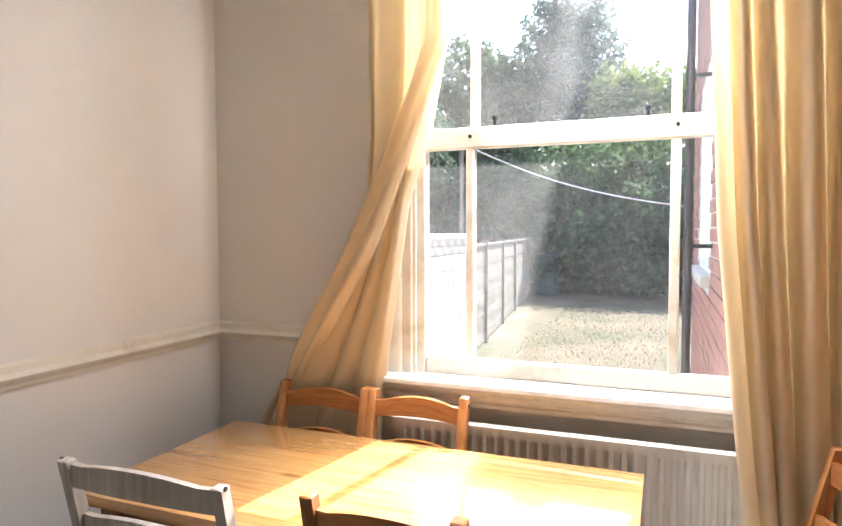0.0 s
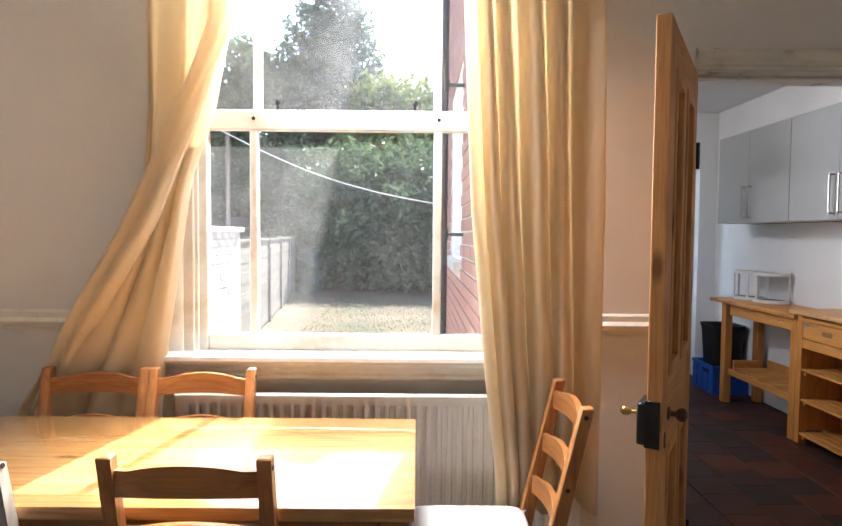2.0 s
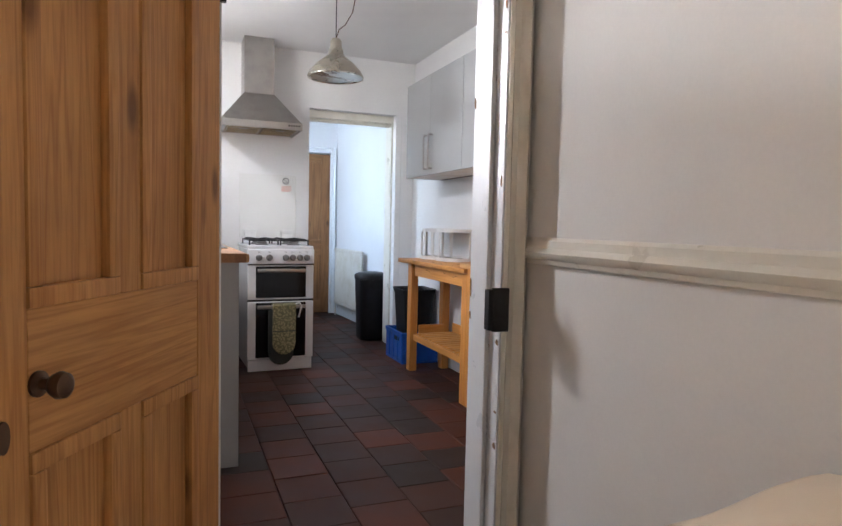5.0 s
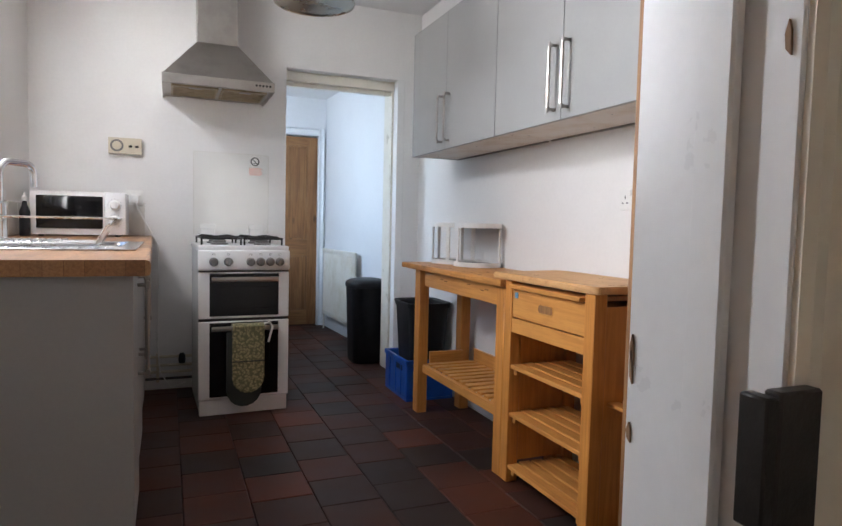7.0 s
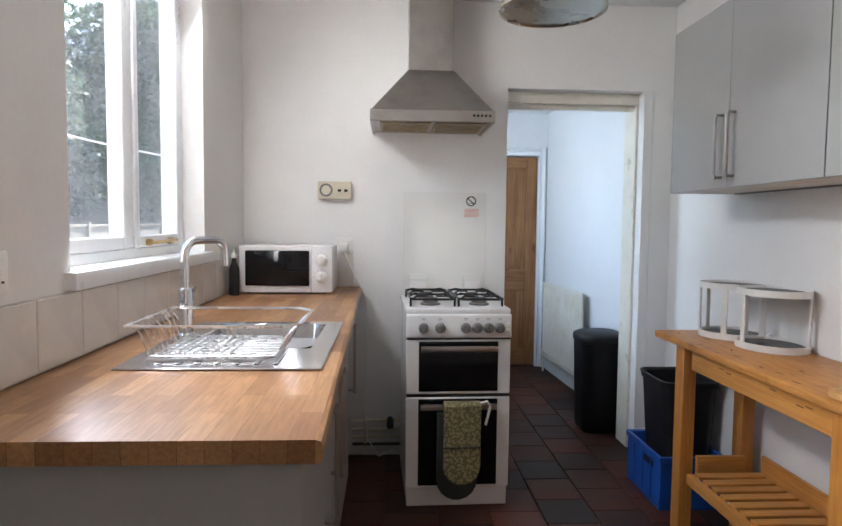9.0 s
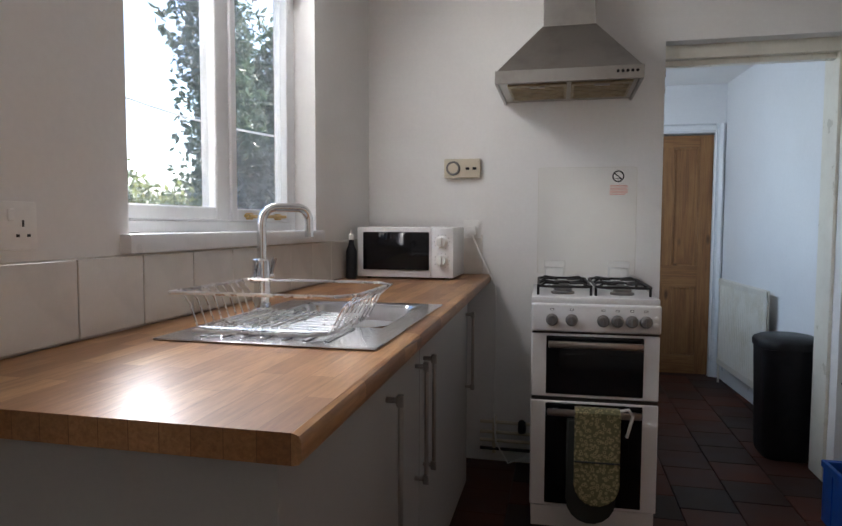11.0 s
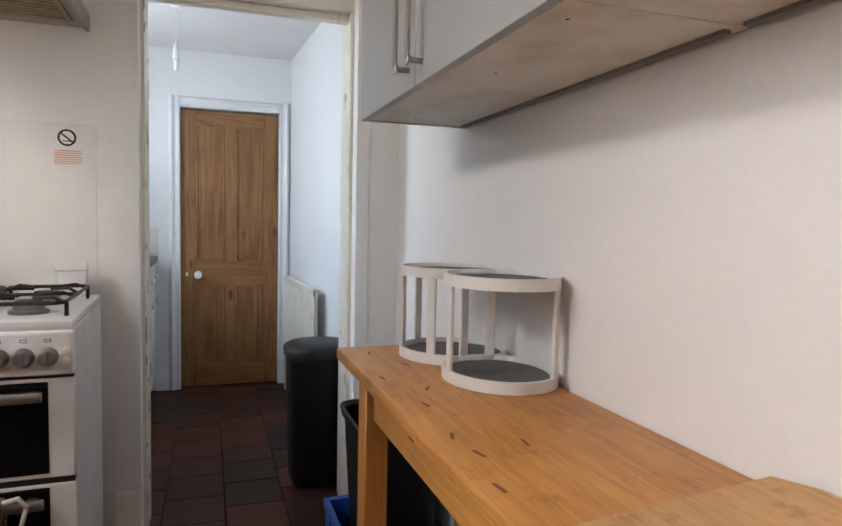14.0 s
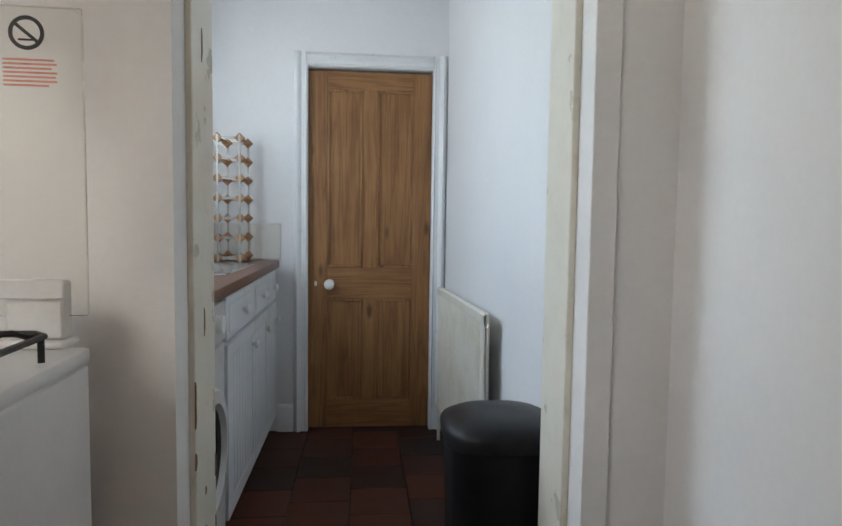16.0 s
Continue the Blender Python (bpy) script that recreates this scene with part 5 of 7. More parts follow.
m = Matrix.Translation((2.219, 5.6470, 1.364)) @ Matrix.Rotation(radians(40), 4, "Y")
for q in ((-0.021, -0.0025, 0.021, 0.0025),):
    box(bm, q[0], -0.0006, q[1], q[2], 0.0006, q[3])
bmesh.ops.transform(bm, matrix=m, verts=bm.verts)
box(bm, 2.207, 5.6466, 1.352, 2.231, 5.6476, 1.355)
part("warning_bar", bm, BLACK, ld)
REDINK = plain("red_print", (0.72, 0.30, 0.22), 0.6, var=0.15, scale=60, relief=0)
for k in range(7):
    w = (0.074, 0.078, 0.070, 0.078, 0.076, 0.078, 0.066)[k]
    part("warning_text", B(2.184, 5.6470, 1.322 - k * 0.0065, 2.184 + w, 5.6480, 1.3250 - k * 0.0065), REDINK, ld, "small red printed warning lines")

GLOVE = cloth("glove_print", (0.42, 0.36, 0.22), 220, 0.5)
_nt2 = GLOVE.node_tree
_bs = _nt2.nodes["Principled BSDF"]
_v = coords(_nt2, "Object", (1, 1, 1))
_vo = _nt2.nodes.new("ShaderNodeTexVoronoi")
_vo.inputs["Scale"].default_value = 75.0
_nt2.links.new(_v, _vo.inputs["Vector"])
_c = ramp(_nt2, _vo.outputs["Distance"], [(0.12, (0.06, 0.07, 0.035)), (0.30, (0.42, 0.34, 0.17)), (0.55, (0.14, 0.13, 0.06))])
_nt2.links.new(_c, _bs.inputs["Base Color"])
GLOVEB = cloth("glove_binding", (0.035, 0.04, 0.035), 300, 0.2)
og = thing("oven_gloves", "green patterned double oven glove hung over the oven handle", "oven gloves", (2.09, CY - 0.03, 0.10))


def glove(x0, x1, y, z0, z1, t):
    bm = bmesh.new()
    cx, hw = (x0 + x1) / 2, (x1 - x0) / 2
    out = [(cx - hw, z1), (cx + hw, z1)] + [(cx + hw * math.cos(radians(a)), z0 + hw + hw * math.sin(radians(a))) for a in range(0, -181, -20)]
    prism(bm, out, "y", y, y + t)
    bmesh.ops.bevel(bm, geom=[e for e in bm.edges if abs(e.verts[0].co.y - e.verts[1].co.y) < 1e-6], offset=t * 0.4, segments=2, affect="EDGES")
    return bm


part("lining", glove(1.998, 2.175, CY - 0.058, 0.052, 0.44, 0.014), GLOVEB, og, "dark green glove lining")
part("glove", glove(2.025, 2.186, CY - 0.076, 0.126, 0.462, 0.016), GLOVE, og)
part("seam", B(2.025, CY - 0.0785, 0.288, 2.186, CY - 0.070, 0.294, 0.001), GLOVEB, og)
bm = bmesh.new()
prism(bm, [(CY - 0.076, 0.45), (CY - 0.076, 0.470), (CY - 0.060, 0.482), (CY - 0.030, 0.482), (CY - 0.014, 0.470), (CY - 0.014, 0.30), (CY - 0.020, 0.30), (CY - 0.022, 0.465), (CY - 0.034, 0.4725), (CY - 0.056, 0.4725), (CY - 0.064, 0.465), (CY - 0.064, 0.45)], "x", 2.027, 2.184)
part("fold", bm, GLOVE, og)
part("loop", tube(bmesh.new(), [(2.18, CY - 0.05, 0.476), (2.215, CY - 0.05, 0.483), (2.23, CY - 0.045, 0.46), (2.21, CY - 0.045, 0.38)], 0.006, 6), WHITEP, og, "white hanging loop")

for o in (ck, og):
    o.rotation_euler.z = radians(1.8)

hd = thing("cooker_hood", "brushed steel chimney cooker hood on the wall over the cooker", "cooker hood", (1.99, FY, 1.708))
HX0, HX1, HY = 1.697, 2.267, 5.278
bm = bmesh.new()
lo = [(HX0 + 0.005, HY + 0.01), (HX1 - 0.005, HY + 0.01), (HX1 - 0.005, FY - 0.001), (HX0 + 0.005, FY - 0.001)]
hi = [(1.875, 5.49), (2.095, 5.49), (2.095, FY - 0.001), (1.875, FY - 0.001)]
a = [bm.verts.new((x, y, 1.760)) for x, y in lo]
b = [bm.verts.new((x, y, 1.988)) for x, y in hi]
for k in range(4):
    bm.faces.new((a[k], a[(k + 1) % 4], b[(k + 1) % 4], b[k]))
bm.faces.new(a[::-1])
bm.faces.new(b)
part("canopy", bm, STEEL, hd)
bm = bmesh.new()
box(bm, HX0, HY, 1.708, HX1, HY + 0.012, 1.761, 0.002)
box(bm, HX0, HY + 0.012, 1.708, HX0 + 0.012, FY - 0.001, 1.761, 0.001)
box(bm, HX1 - 0.012, HY + 0.012, 1.708, HX1, FY - 0.001, 1.761, 0.001)
part("skirt", bm, STEEL, hd)
part("chimney", B(1.878, 5.495, 1.988, 2.092, FY - 0.001, HK, 0.002), STEEL, hd)
part("underside", B(HX0 + 0.012, HY + 0.012, 1.718, HX1 - 0.012, FY - 0.001, 1.728), STEEL, hd)
FILT = plain("greasy_filter", (0.40, 0.32, 0.20), 0.4, 0.7, var=0.2, scale=20, fine=300, relief=0.3)
for x in (HX0 + 0.045, HX0 + 0.300):
    fl = part("filter", B(x, HY + 0.06, 1.709, x + 0.237, HY + 0.36, 1.719, 0.002), FILT, hd, "greasy mesh filter")
    part("catch", B(x + 0.09, HY + 0.07, 1.704, x + 0.15, HY + 0.09, 1.710, 0.001), STEEL, fl)
    for k in range(9):
        part("rib", B(x + 0.012, HY + 0.10 + k * 0.027, 1.706, x + 0.225, HY + 0.108 + k * 0.027, 1.710), FILT, fl)
for k in range(5):
    part("button", lathe(bmesh.new(), [(0.006, 0), (0.006, 0.004), (0, 0.005)], Matrix.Translation((2.17 + k * 0.018, HY, 1.738)) @ Matrix.Rotation(radians(90), 4, "X"), 10), BLACKP, hd)

# ---- kitchen: wall cabinets ----
def wall_unit(y0, y1, mid):
    u = thing("wall_cabinet", "grey gloss wall cabinet with two doors and steel bar handles", "kitchen cabinet", ((3.02 + KE) / 2, (y0 + y1) / 2, 1.387), group="wall cabinets over the trolley")
    bm = bmesh.new()
    box(bm, 3.020, y0 + 0.001, 1.389, KE - 0.001, y1 - 0.001, 2.056, 0.001)
    part("body", bm, CARCASS, u)
    for a, b, y in ((y0, mid, mid - 0.04), (mid, y1, mid + 0.04)):
        d = part("door", B(3.000, a + 0.0015, 1.387, 3.0185, b - 0.0015, 2.058, 0.001), GREYDOOR, u)
        bar_handle(d, (3.000, y, 1.425), (3.000, y, 1.650), (-0.03, 0, 0))
    for x, y in ((3.06, y0 + 0.06), (3.12, y1 - 0.08), (3.22, mid + 0.1), (3.10, mid - 0.15), (3.06, y1 - 0.05)):
        part("screw_hole", lathe(bmesh.new(), [(0.003, 0), (0.003, 0.001)], Matrix.Translation((x, y, 1.3885)), 8), BLACK, u)
    part("back_rail", B(KE - 0.030, y0 + 0.015, 1.383, KE - 0.018, y1 - 0.015, 1.3895), KNOBG, u)
    return u


wall_unit(4.120, 5.063, 4.625)
wall_unit(3.168, 4.118, 3.640)
S("end_panel_wall_unit", B(3.001, 5.0635, 1.387, KE - 0.001, 5.078, 2.058, 0.001), GREYDOOR, "grey laminate end panel of the wall cabinet", "panel")

# ---- kitchen: wooden table and trolley ----
SCUFFM = plain("dark_scuff", (0.20, 0.085, 0.030), 0.7, var=0.2, scale=30)
tb = thing("side_table", "birch kitchen side table with a slatted lower shelf", "side table", (3.12, 4.53, 0))
part("tabletop", B(2.935, 4.10, 0.772, KE - 0.004, 5.098, 0.800, 0.004, 2), BIRCHO, tb, "stained worn birch top")
for x in (2.985, 3.235):
    for y in (4.135, 4.935):
        part("leg", B(x - 0.025, y - 0.03, 0, x + 0.03, y + 0.03, 0.772, 0.003), BIRCHZ, tb)
part("apron", B(2.965, 4.165, 0.690, 2.985, 4.855, 0.772, 0.001), BIRCH, tb)
part("apron", B(3.245, 4.165, 0.690, 3.262, 4.855, 0.772, 0.001), BIRCH, tb)
part("apron", B(3.015, 4.89, 0.690, 3.21, 4.91, 0.772, 0.001), BIRCHX, tb)
sh = part("shelf_rail", B(2.962, 4.165, 0.235, 2.985, 4.855, 0.275, 0.001), BIRCH, tb)
part("shelf_rail", B(3.240, 4.165, 0.235, 3.262, 4.855, 0.275, 0.001), BIRCH, tb)
part("back_board", B(3.262, 4.165, 0.275, 3.276, 4.855, 0.345, 0.001), BIRCH, tb)
part("side_board", B(3.015, 4.875, 0.255, 3.21, 4.890, 0.335, 0.001), BIRCHX, tb)
slat_me = finish(B(-0.1325, -0.019, 0, 0.1325, 0.019, 0.012, 0.002), "slat", BIRCHX, 0)
for k in range(12):
    o = new("slat", slat_me)
    o.parent = tb
    o.location = Vector((3.1125, 4.20 + k * 0.056, 0.2755)) - ORIGIN[tb.name]

for x, y, a in ((2.962, 4.30, 8), (2.975, 4.47, -20), (2.99, 4.62, 12), (3.03, 4.71, -35), (2.965, 4.80, 5), (3.05, 4.90, 25), (3.00, 5.02, -12), (3.12, 5.05, 30), (2.985, 4.40, 15), (3.07, 4.42, -8)):
    bm = B(-0.003, -0.013, 0.7998, 0.003, 0.013, 0.8004)
    bmesh.ops.transform(bm, matrix=Matrix.Translation((x, y, 0)) @ Matrix.Rotation(radians(a), 4, "Z"), verts=bm.verts)
    part("scuff_mark", bm, SCUFFM, tb, "dark worn scuff")
for y, z in ((4.25, 0.742), (4.285, 0.735), (4.40, 0.748), (4.62, 0.738), (4.66, 0.744)):
    part("scuff_mark", B(2.9645, y - 0.014, z - 0.002, 2.9652, y + 0.014, z + 0.002), SCUFFM, tb, "dark worn scuff")

tb.location.y, tb.scale.y = 4.396, 1.121

tr = thing("kitchen_trolley", "birch kitchen trolley with a drawer and slatted shelves", "trolley", (3.12, 3.77, 0))
bm = bmesh.new()
prism(bm, [(2.950, 3.425), (2.965, 3.405), (KE - 0.004, 3.405), (KE - 0.004, 4.150), (3.27, 4.212), (2.940, 4.160)], "z", 0.802, 0.827)
bmesh.ops.bevel(bm, geom=bm.edges[:], offset=0.005, segments=2, affect="EDGES")
part("tabletop", bm, BIRCHT, tr, "stained worn birch top")
for k, (x, y) in enumerate([(3.045, 3.462), (3.085, 3.455), (3.125, 3.466), (3.165, 3.458), (3.20, 3.464), (3.09, 3.60), (3.20, 3.75), (3.02, 3.93)]):
    ln = 0.010 + 0.003 * (k % 3)
    part("scuff_mark", B(x - ln, y - 0.0018, 0.8268, x + ln, y + 0.0018, 0.8274), SCUFFM, tr, "dark worn scuff")
for x in (2.985, 3.250):
    for y in (3.455, 4.055):
        part("leg", B(x - 0.025, y - 0.03, 0, x + 0.025, y + 0.03, 0.8015, 0.003), BIRCHZ, tr)
part("pull_out_board", B(2.945, 3.495, 0.772, 3.22, 4.02, 0.788, 0.002), BIRCH, tr)
df = part("drawer", B(2.965, 3.488, 0.660, 2.985, 4.022, 0.768, 0.002), BIRCH, tr)
# Flat oval in darker wood; the colour stands for shade inside the finger recess.
bm = bmesh.new()
out = [(3.755 + 0.040 + 0.016 * math.cos(radians(a)), 0.715 + 0.016 * math.sin(radians(a))) for a in range(-90, 91, 18)] + [(3.755 - 0.040 + 0.016 * math.cos(radians(a)), 0.715 + 0.016 * math.sin(radians(a))) for a in range(90, 271, 18)]
prism(bm, out, "x", 2.9642, 2.966)
part("finger_hole", bm, DOORD, df, "oval of darker wood painting the shade of a finger recess")
bm = bmesh.new()
for (y0, z0), (y1, z1) in zip(out, out[1:] + out[:1]):
    rod(bm, (2.9645, y0, z0), (2.9645, y1, z1), 0.002, 5)
part("recess_edge", bm, BIRCHX, df)
STICK = plain("blue_sticker", (0.12, 0.30, 0.50), 0.4, var=0.3, scale=90, relief=0)
part("sticker", B(2.9635, 3.975, 0.735, 2.966, 4.000, 0.757), STICK, df, "small blue sticker")
part("front_rail", B(2.965, 3.485, 0.600, 2.985, 4.025, 0.655, 0.001), BIRCH, tr)
for y in (3.445, 4.05):
    part("side_panel", B(3.012, y - 0.010, 0.08 if y > 4 else 0.40, 3.222, y + 0.012, 0.795 if y > 4 else 0.76), BIRCHZ, tr)
part("side_panel", B(3.012, 3.437, 0.02, 3.222, 3.455, 0.40), BIRCHZ, tr)
part("drawer_box", B(2.986, 3.49, 0.665, 3.24, 4.02, 0.755), BIRCHX, tr)
slat2 = finish(B(-0.024, -0.285, 0, 0.024, 0.285, 0.016, 0.002), "slat", BIRCH, 0)
for z in (0.455, 0.265, 0.055):
    for k in range(5):
        o = new("slat", slat2)
        o.parent = tr
        o.location = Vector((2.990 + k * 0.058, 3.755, z)) - ORIGIN[tr.name]
    for y in (3.50, 4.00):
        part("cleat", B(2.975, y - 0.012, z - 0.022, 3.26, y + 0.012, z), BIRCHX, tr)
for k in range(3):
    part("side_slat", B(3.03 + k * 0.058, 3.205, 0.44, 3.075 + k * 0.058, 3.436, 0.452, 0.002), BIRCH, tr)
for k in range(4):
    part("groove", B(3.10 + k * 0.05, 3.445, 0.8265, 3.13 + k * 0.05, 3.450, 0.8278), BLACK, tr)

tr.location.y, tr.scale.y = 3.652, 0.8467

# ---- kitchen: corner racks on the table ----
def ellipse_ring(bm, cx, cy, z, rx, ry, h, t, a0=0, a1=360, n=40):
    k0 = []
    for i in range(n + 1):
        a = radians(a0 + (a1 - a0) * i / n)
        c, s = math.cos(a), math.sin(a)
        k0.append([bm.verts.new((cx + (rx - d) * c, cy + (ry - d) * s, zz)) for d, zz in ((0, z), (0, z + h), (t, z + h), (t, z))])
    for a, b in zip(k0, k0[1:]):
        for j in range(4):
            bm.faces.new((a[j], a[(j + 1) % 4], b[(j + 1) % 4], b[j]))
    if abs(a1 - a0) >= 359:
        bmesh.ops.remove_doubles(bm, verts=bm.verts, dist=1e-5)
    return bm


def rack(m):
    """A half-round two-tier rack; its straight side lies along the wall (+x)."""
    r = thing("corner_rack", "white plastic two-tier rack with dark grey mats on the table", "rack", group="racks on the side table")
    for nm, z in (("lower_tray", 0.0), ("upper_tray", 0.197)):
        bm = bmesh.new()
        ellipse_ring(bm, 0, 0, z, 0.115, 0.135, 0.024, 0.007)
        tr_ = part(nm, bm, WHITEP, r)
        bm = bmesh.new()
        lathe(bm, [(1.0, 0), (1.0, 0.006), (0, 0.006)], Matrix.Translation((0, 0, z + 0.005)) @ Matrix.Diagonal((0.1085, 0.1285, 1, 1)), 40)
        part("tray_floor", bm, WHITEP, tr_)
        bm = bmesh.new()
        lathe(bm, [(1.0, 0), (1.0, 0.004), (0, 0.004)], Matrix.Translation((0, 0, z + 0.0112)) @ Matrix.Diagonal((0.098, 0.118, 1, 1)), 40)
        part("mat", bm, GREYPAD, tr_, "dark grey non-slip mat")
    for a in (-58, 62, 95, 172):
        x, y = 0.110 * math.cos(radians(a)), 0.130 * math.sin(radians(a))
        bm = bmesh.new()
        box(bm, -0.004, -0.011, 0.002, 0.004, 0.011, 0.218, 0.002)
        bmesh.ops.transform(bm, matrix=Matrix.Translation((x, y, 0)) @ Matrix.Rotation(radians(a), 4, "Z"), verts=bm.verts)
        part("post", bm, WHITEP, r)
    r.matrix_basis = m
    return r


ra = rack(pose(3.200, 4.632, 0.801, 0, 0, 8))
copy_thing(ra, pose(3.190, 4.865, 0.801, 0, 0, 50))

# ---- kitchen: fitted pine cupboard ----
cb = thing("pine_cupboard", "tall fitted stripped pine cupboard with panelled doors and a drawer", "cupboard", (3.15, 2.78, 0))
PX = 2.930
part("body", B(PX + 0.022, WB + 0.001, 0, KE - 0.001, 3.151, HK - 0.001), CUPW, cb)
part("post", B(PX - 0.012, 3.055, 0, PX + 0.022, 3.165, HK - 0.001, 0.002), CUPP, cb)
part("end_board", B(PX + 0.022, 3.151, 0, KE - 0.001, 3.165, HK - 0.001), CUPP, cb)
part("post", B(PX, WB + 0.001, 0, PX + 0.021, WB + 0.10, HK - 0.001, 0.002), CUPP, cb)


def cup_door(z0, z1):
    y0, y1 = WB + 0.103, 3.048
    d = part("door", B(PX, y1 - 0.10, z0, PX + 0.0205, y1, z1, 0.002), CUPW, cb)
    part("stile", B(PX, y0, z0, PX + 0.0205, y0 + 0.10, z1, 0.002), CUPW, d)
    part("rail", B(PX + 0.0005, y0 + 0.10, z0, PX + 0.020, y1 - 0.10, z0 + 0.12, 0.001), CUPH, d)
    part("rail", B(PX + 0.0005, y0 + 0.10, z1 - 0.12, PX + 0.020, y1 - 0.10, z1, 0.001), CUPH, d)
    part("panel", B(PX + 0.010, y0 + 0.095, z0 + 0.115, PX + 0.018, y1 - 0.095, z1 - 0.115), CUPW, d)
    bm = bmesh.new()
    for a, b, c, e in ((y0 + 0.10, z0 + 0.12, y1 - 0.10, z0 + 0.145), (y0 + 0.10, z1 - 0.145, y1 - 0.10, z1 - 0.12), (y0 + 0.10, z0 + 0.145, y0 + 0.125, z1 - 0.145), (y1 - 0.125, z0 + 0.145, y1 - 0.10, z1 - 0.145)):
        box(bm, PX - 0.004, a, b, PX + 0.0095, c, e, 0.004)
    part("moulding", bm, CUPW, d)
    for z in (z0 + 0.10, z1 - 0.16):
        part("hinge", B(PX - 0.0035, y1 - 0.004, z, PX + 0.004, y1 + 0.008, z + 0.07, 0.001), BLACK, d, "dark iron hinge")
    return d


part("mid_rail", B(PX, WB + 0.10, 0.985, PX + 0.021, 3.055, 1.03, 0.001), CUPH, cb)
cup_door(1.037, 2.30)
part("top_rail", B(PX, WB + 0.10, 2.305, PX + 0.021, 3.055, HK - 0.001, 0.001), CUPH, cb)
dw = part("drawer", B(PX - 0.002, WB + 0.104, 0.855, PX + 0.0205, 3.048, 0.979, 0.003), CUPH, cb)
bm = bmesh.new()
secs = []
for i in range(9):
    a = radians(180 * i / 8)
    secs.append([bm.verts.new((PX - 0.002 - 0.022 * math.sin(radians(q)) , 2.830 + 0.045 * math.cos(a) * math.cos(radians(q) * 0.5), 0.905 + 0.032 * math.sin(a) * math.cos(radians(q) * 0.6))) for q in (0, 30, 60, 90)])
for a, b in zip(secs, secs[1:]):
    for k in range(3):
        bm.faces.new((a[k], a[k + 1], b[k + 1], b[k]))
bm.faces.new([s[3] for s in secs])
part("cup_pull", bm, BLACK, dw, "black iron cup pull")
part("mid_rail", B(PX, WB + 0.10, 0.805, PX + 0.021, 3.055, 0.849, 0.001), CUPH, cb)
cup_door(0.10, 0.798)
part("plinth", B(PX + 0.002, WB + 0.10, 0, PX + 0.021, 3.055, 0.097), CUPH, cb)

# ---- kitchen: doorway to the utility room ----
f2 = thing("door_frame_2", "worn painted timber lining of the opening beside the cooker", "door frame", (2.79, 5.85, 0), kind="structure")
part("jamb", B(EX0 - 0.001, FY + 0.08, 0, EX0 + 0.012, FB + 0.006, EZ - 0.03, 0.002), GLOSS, f2)
part("jamb", B(EX1 - 0.014, FY + 0.08, 0, EX1 + 0.001, FB + 0.006, EZ - 0.03, 0.002), GLOSS, f2)
part("head_jamb", B(EX0 - 0.001, FY + 0.075, EZ - 0.06, EX1 + 0.001, FB + 0.006, EZ + 0.001, 0.002), GLOSS, f2)
part("stop", B(EX0 + 0.012, FY + 0.11, EZ - 0.085, EX1 - 0.014, FY + 0.15, EZ - 0.06, 0.002), GLOSS, f2)
part("edge_bead", B(EX1 - 0.004, FY - 0.006, 0, EX1 + 0.045, FY - 0.0005, EZ, 0.002), WALLK, f2)
for _ in range(14):
    z, h = rnd.uniform(0.3, 1.85), rnd.uniform(0.015, 0.07)
    y = FY + rnd.choice((0.082, 0.15, FB - FY))
    bm = bmesh.new()
    w = rnd.uniform(0.002, 0.005)
    prism(bm, [(y - w, z), (y + w, z + h * 0.3), (y + w * 0.7, z + h * 0.8), (y - w * 0.6, z + h)], "x", EX0 + 0.0105, EX0 + 0.0135)
    part("paint_chip", bm, CHIPM, f2, "bare wood where paint has chipped")
skirting("baseboard_kitchen_1", "x", FY, -1, 2.33, EX0, GLOSS, 0.20)
skirting("baseboard_kitchen_2", "y", KE, -1, 3.42, FY, GLOSSW, 0.14)
skirting("baseboard_kitchen_3", "x", FY, -1, EX1, KE, GLOSSW, 0.14)

# ---- kitchen: bins, crate, lamp ----
def round_rect(hx, hy, r, n=6):
    out = []
    for cx, cy, a0 in ((hx - r, hy - r, 0), (-hx + r, hy - r, 90), (-hx + r, -hy + r, 180), (hx - r, -hy + r, 270)):
        out += [(cx + r * math.cos(radians(a0 + 90 * k / n)), cy + r * math.sin(radians(a0 + 90 * k / n))) for k in range(n + 1)]
    return out


def loft(bm, rings):
    vs = [[bm.verts.new(p) for p in r] for r in rings]
    for a, b in zip(vs, vs[1:]):
        for k in range(len(a)):
            bm.faces.new((a[k], a[(k + 1) % len(a)], b[(k + 1) % len(a)], b[k]))
    return vs


def ringat(cx, cy, z, hx, hy, r):
    return [(cx + x, cy + y, z) for x, y in round_rect(hx, hy, r)]


b1 = thing("swing_bin", "tall black plastic bin with a domed lid", "bin", (3.075, 6.14, 0))
bm = bmesh.new()
v = loft(bm, [ringat(3.075, 6.14, z, a, a, r) for z, a, r in ((0, 0.112, 0.06), (0.02, 0.118, 0.06), (0.54, 0.134, 0.07), (0.545, 0.136, 0.07))])
bm.faces.new(v[0][::-1])
bm.faces.new(v[-1])
part("body", bm, BLACKP, b1)
bm = bmesh.new()
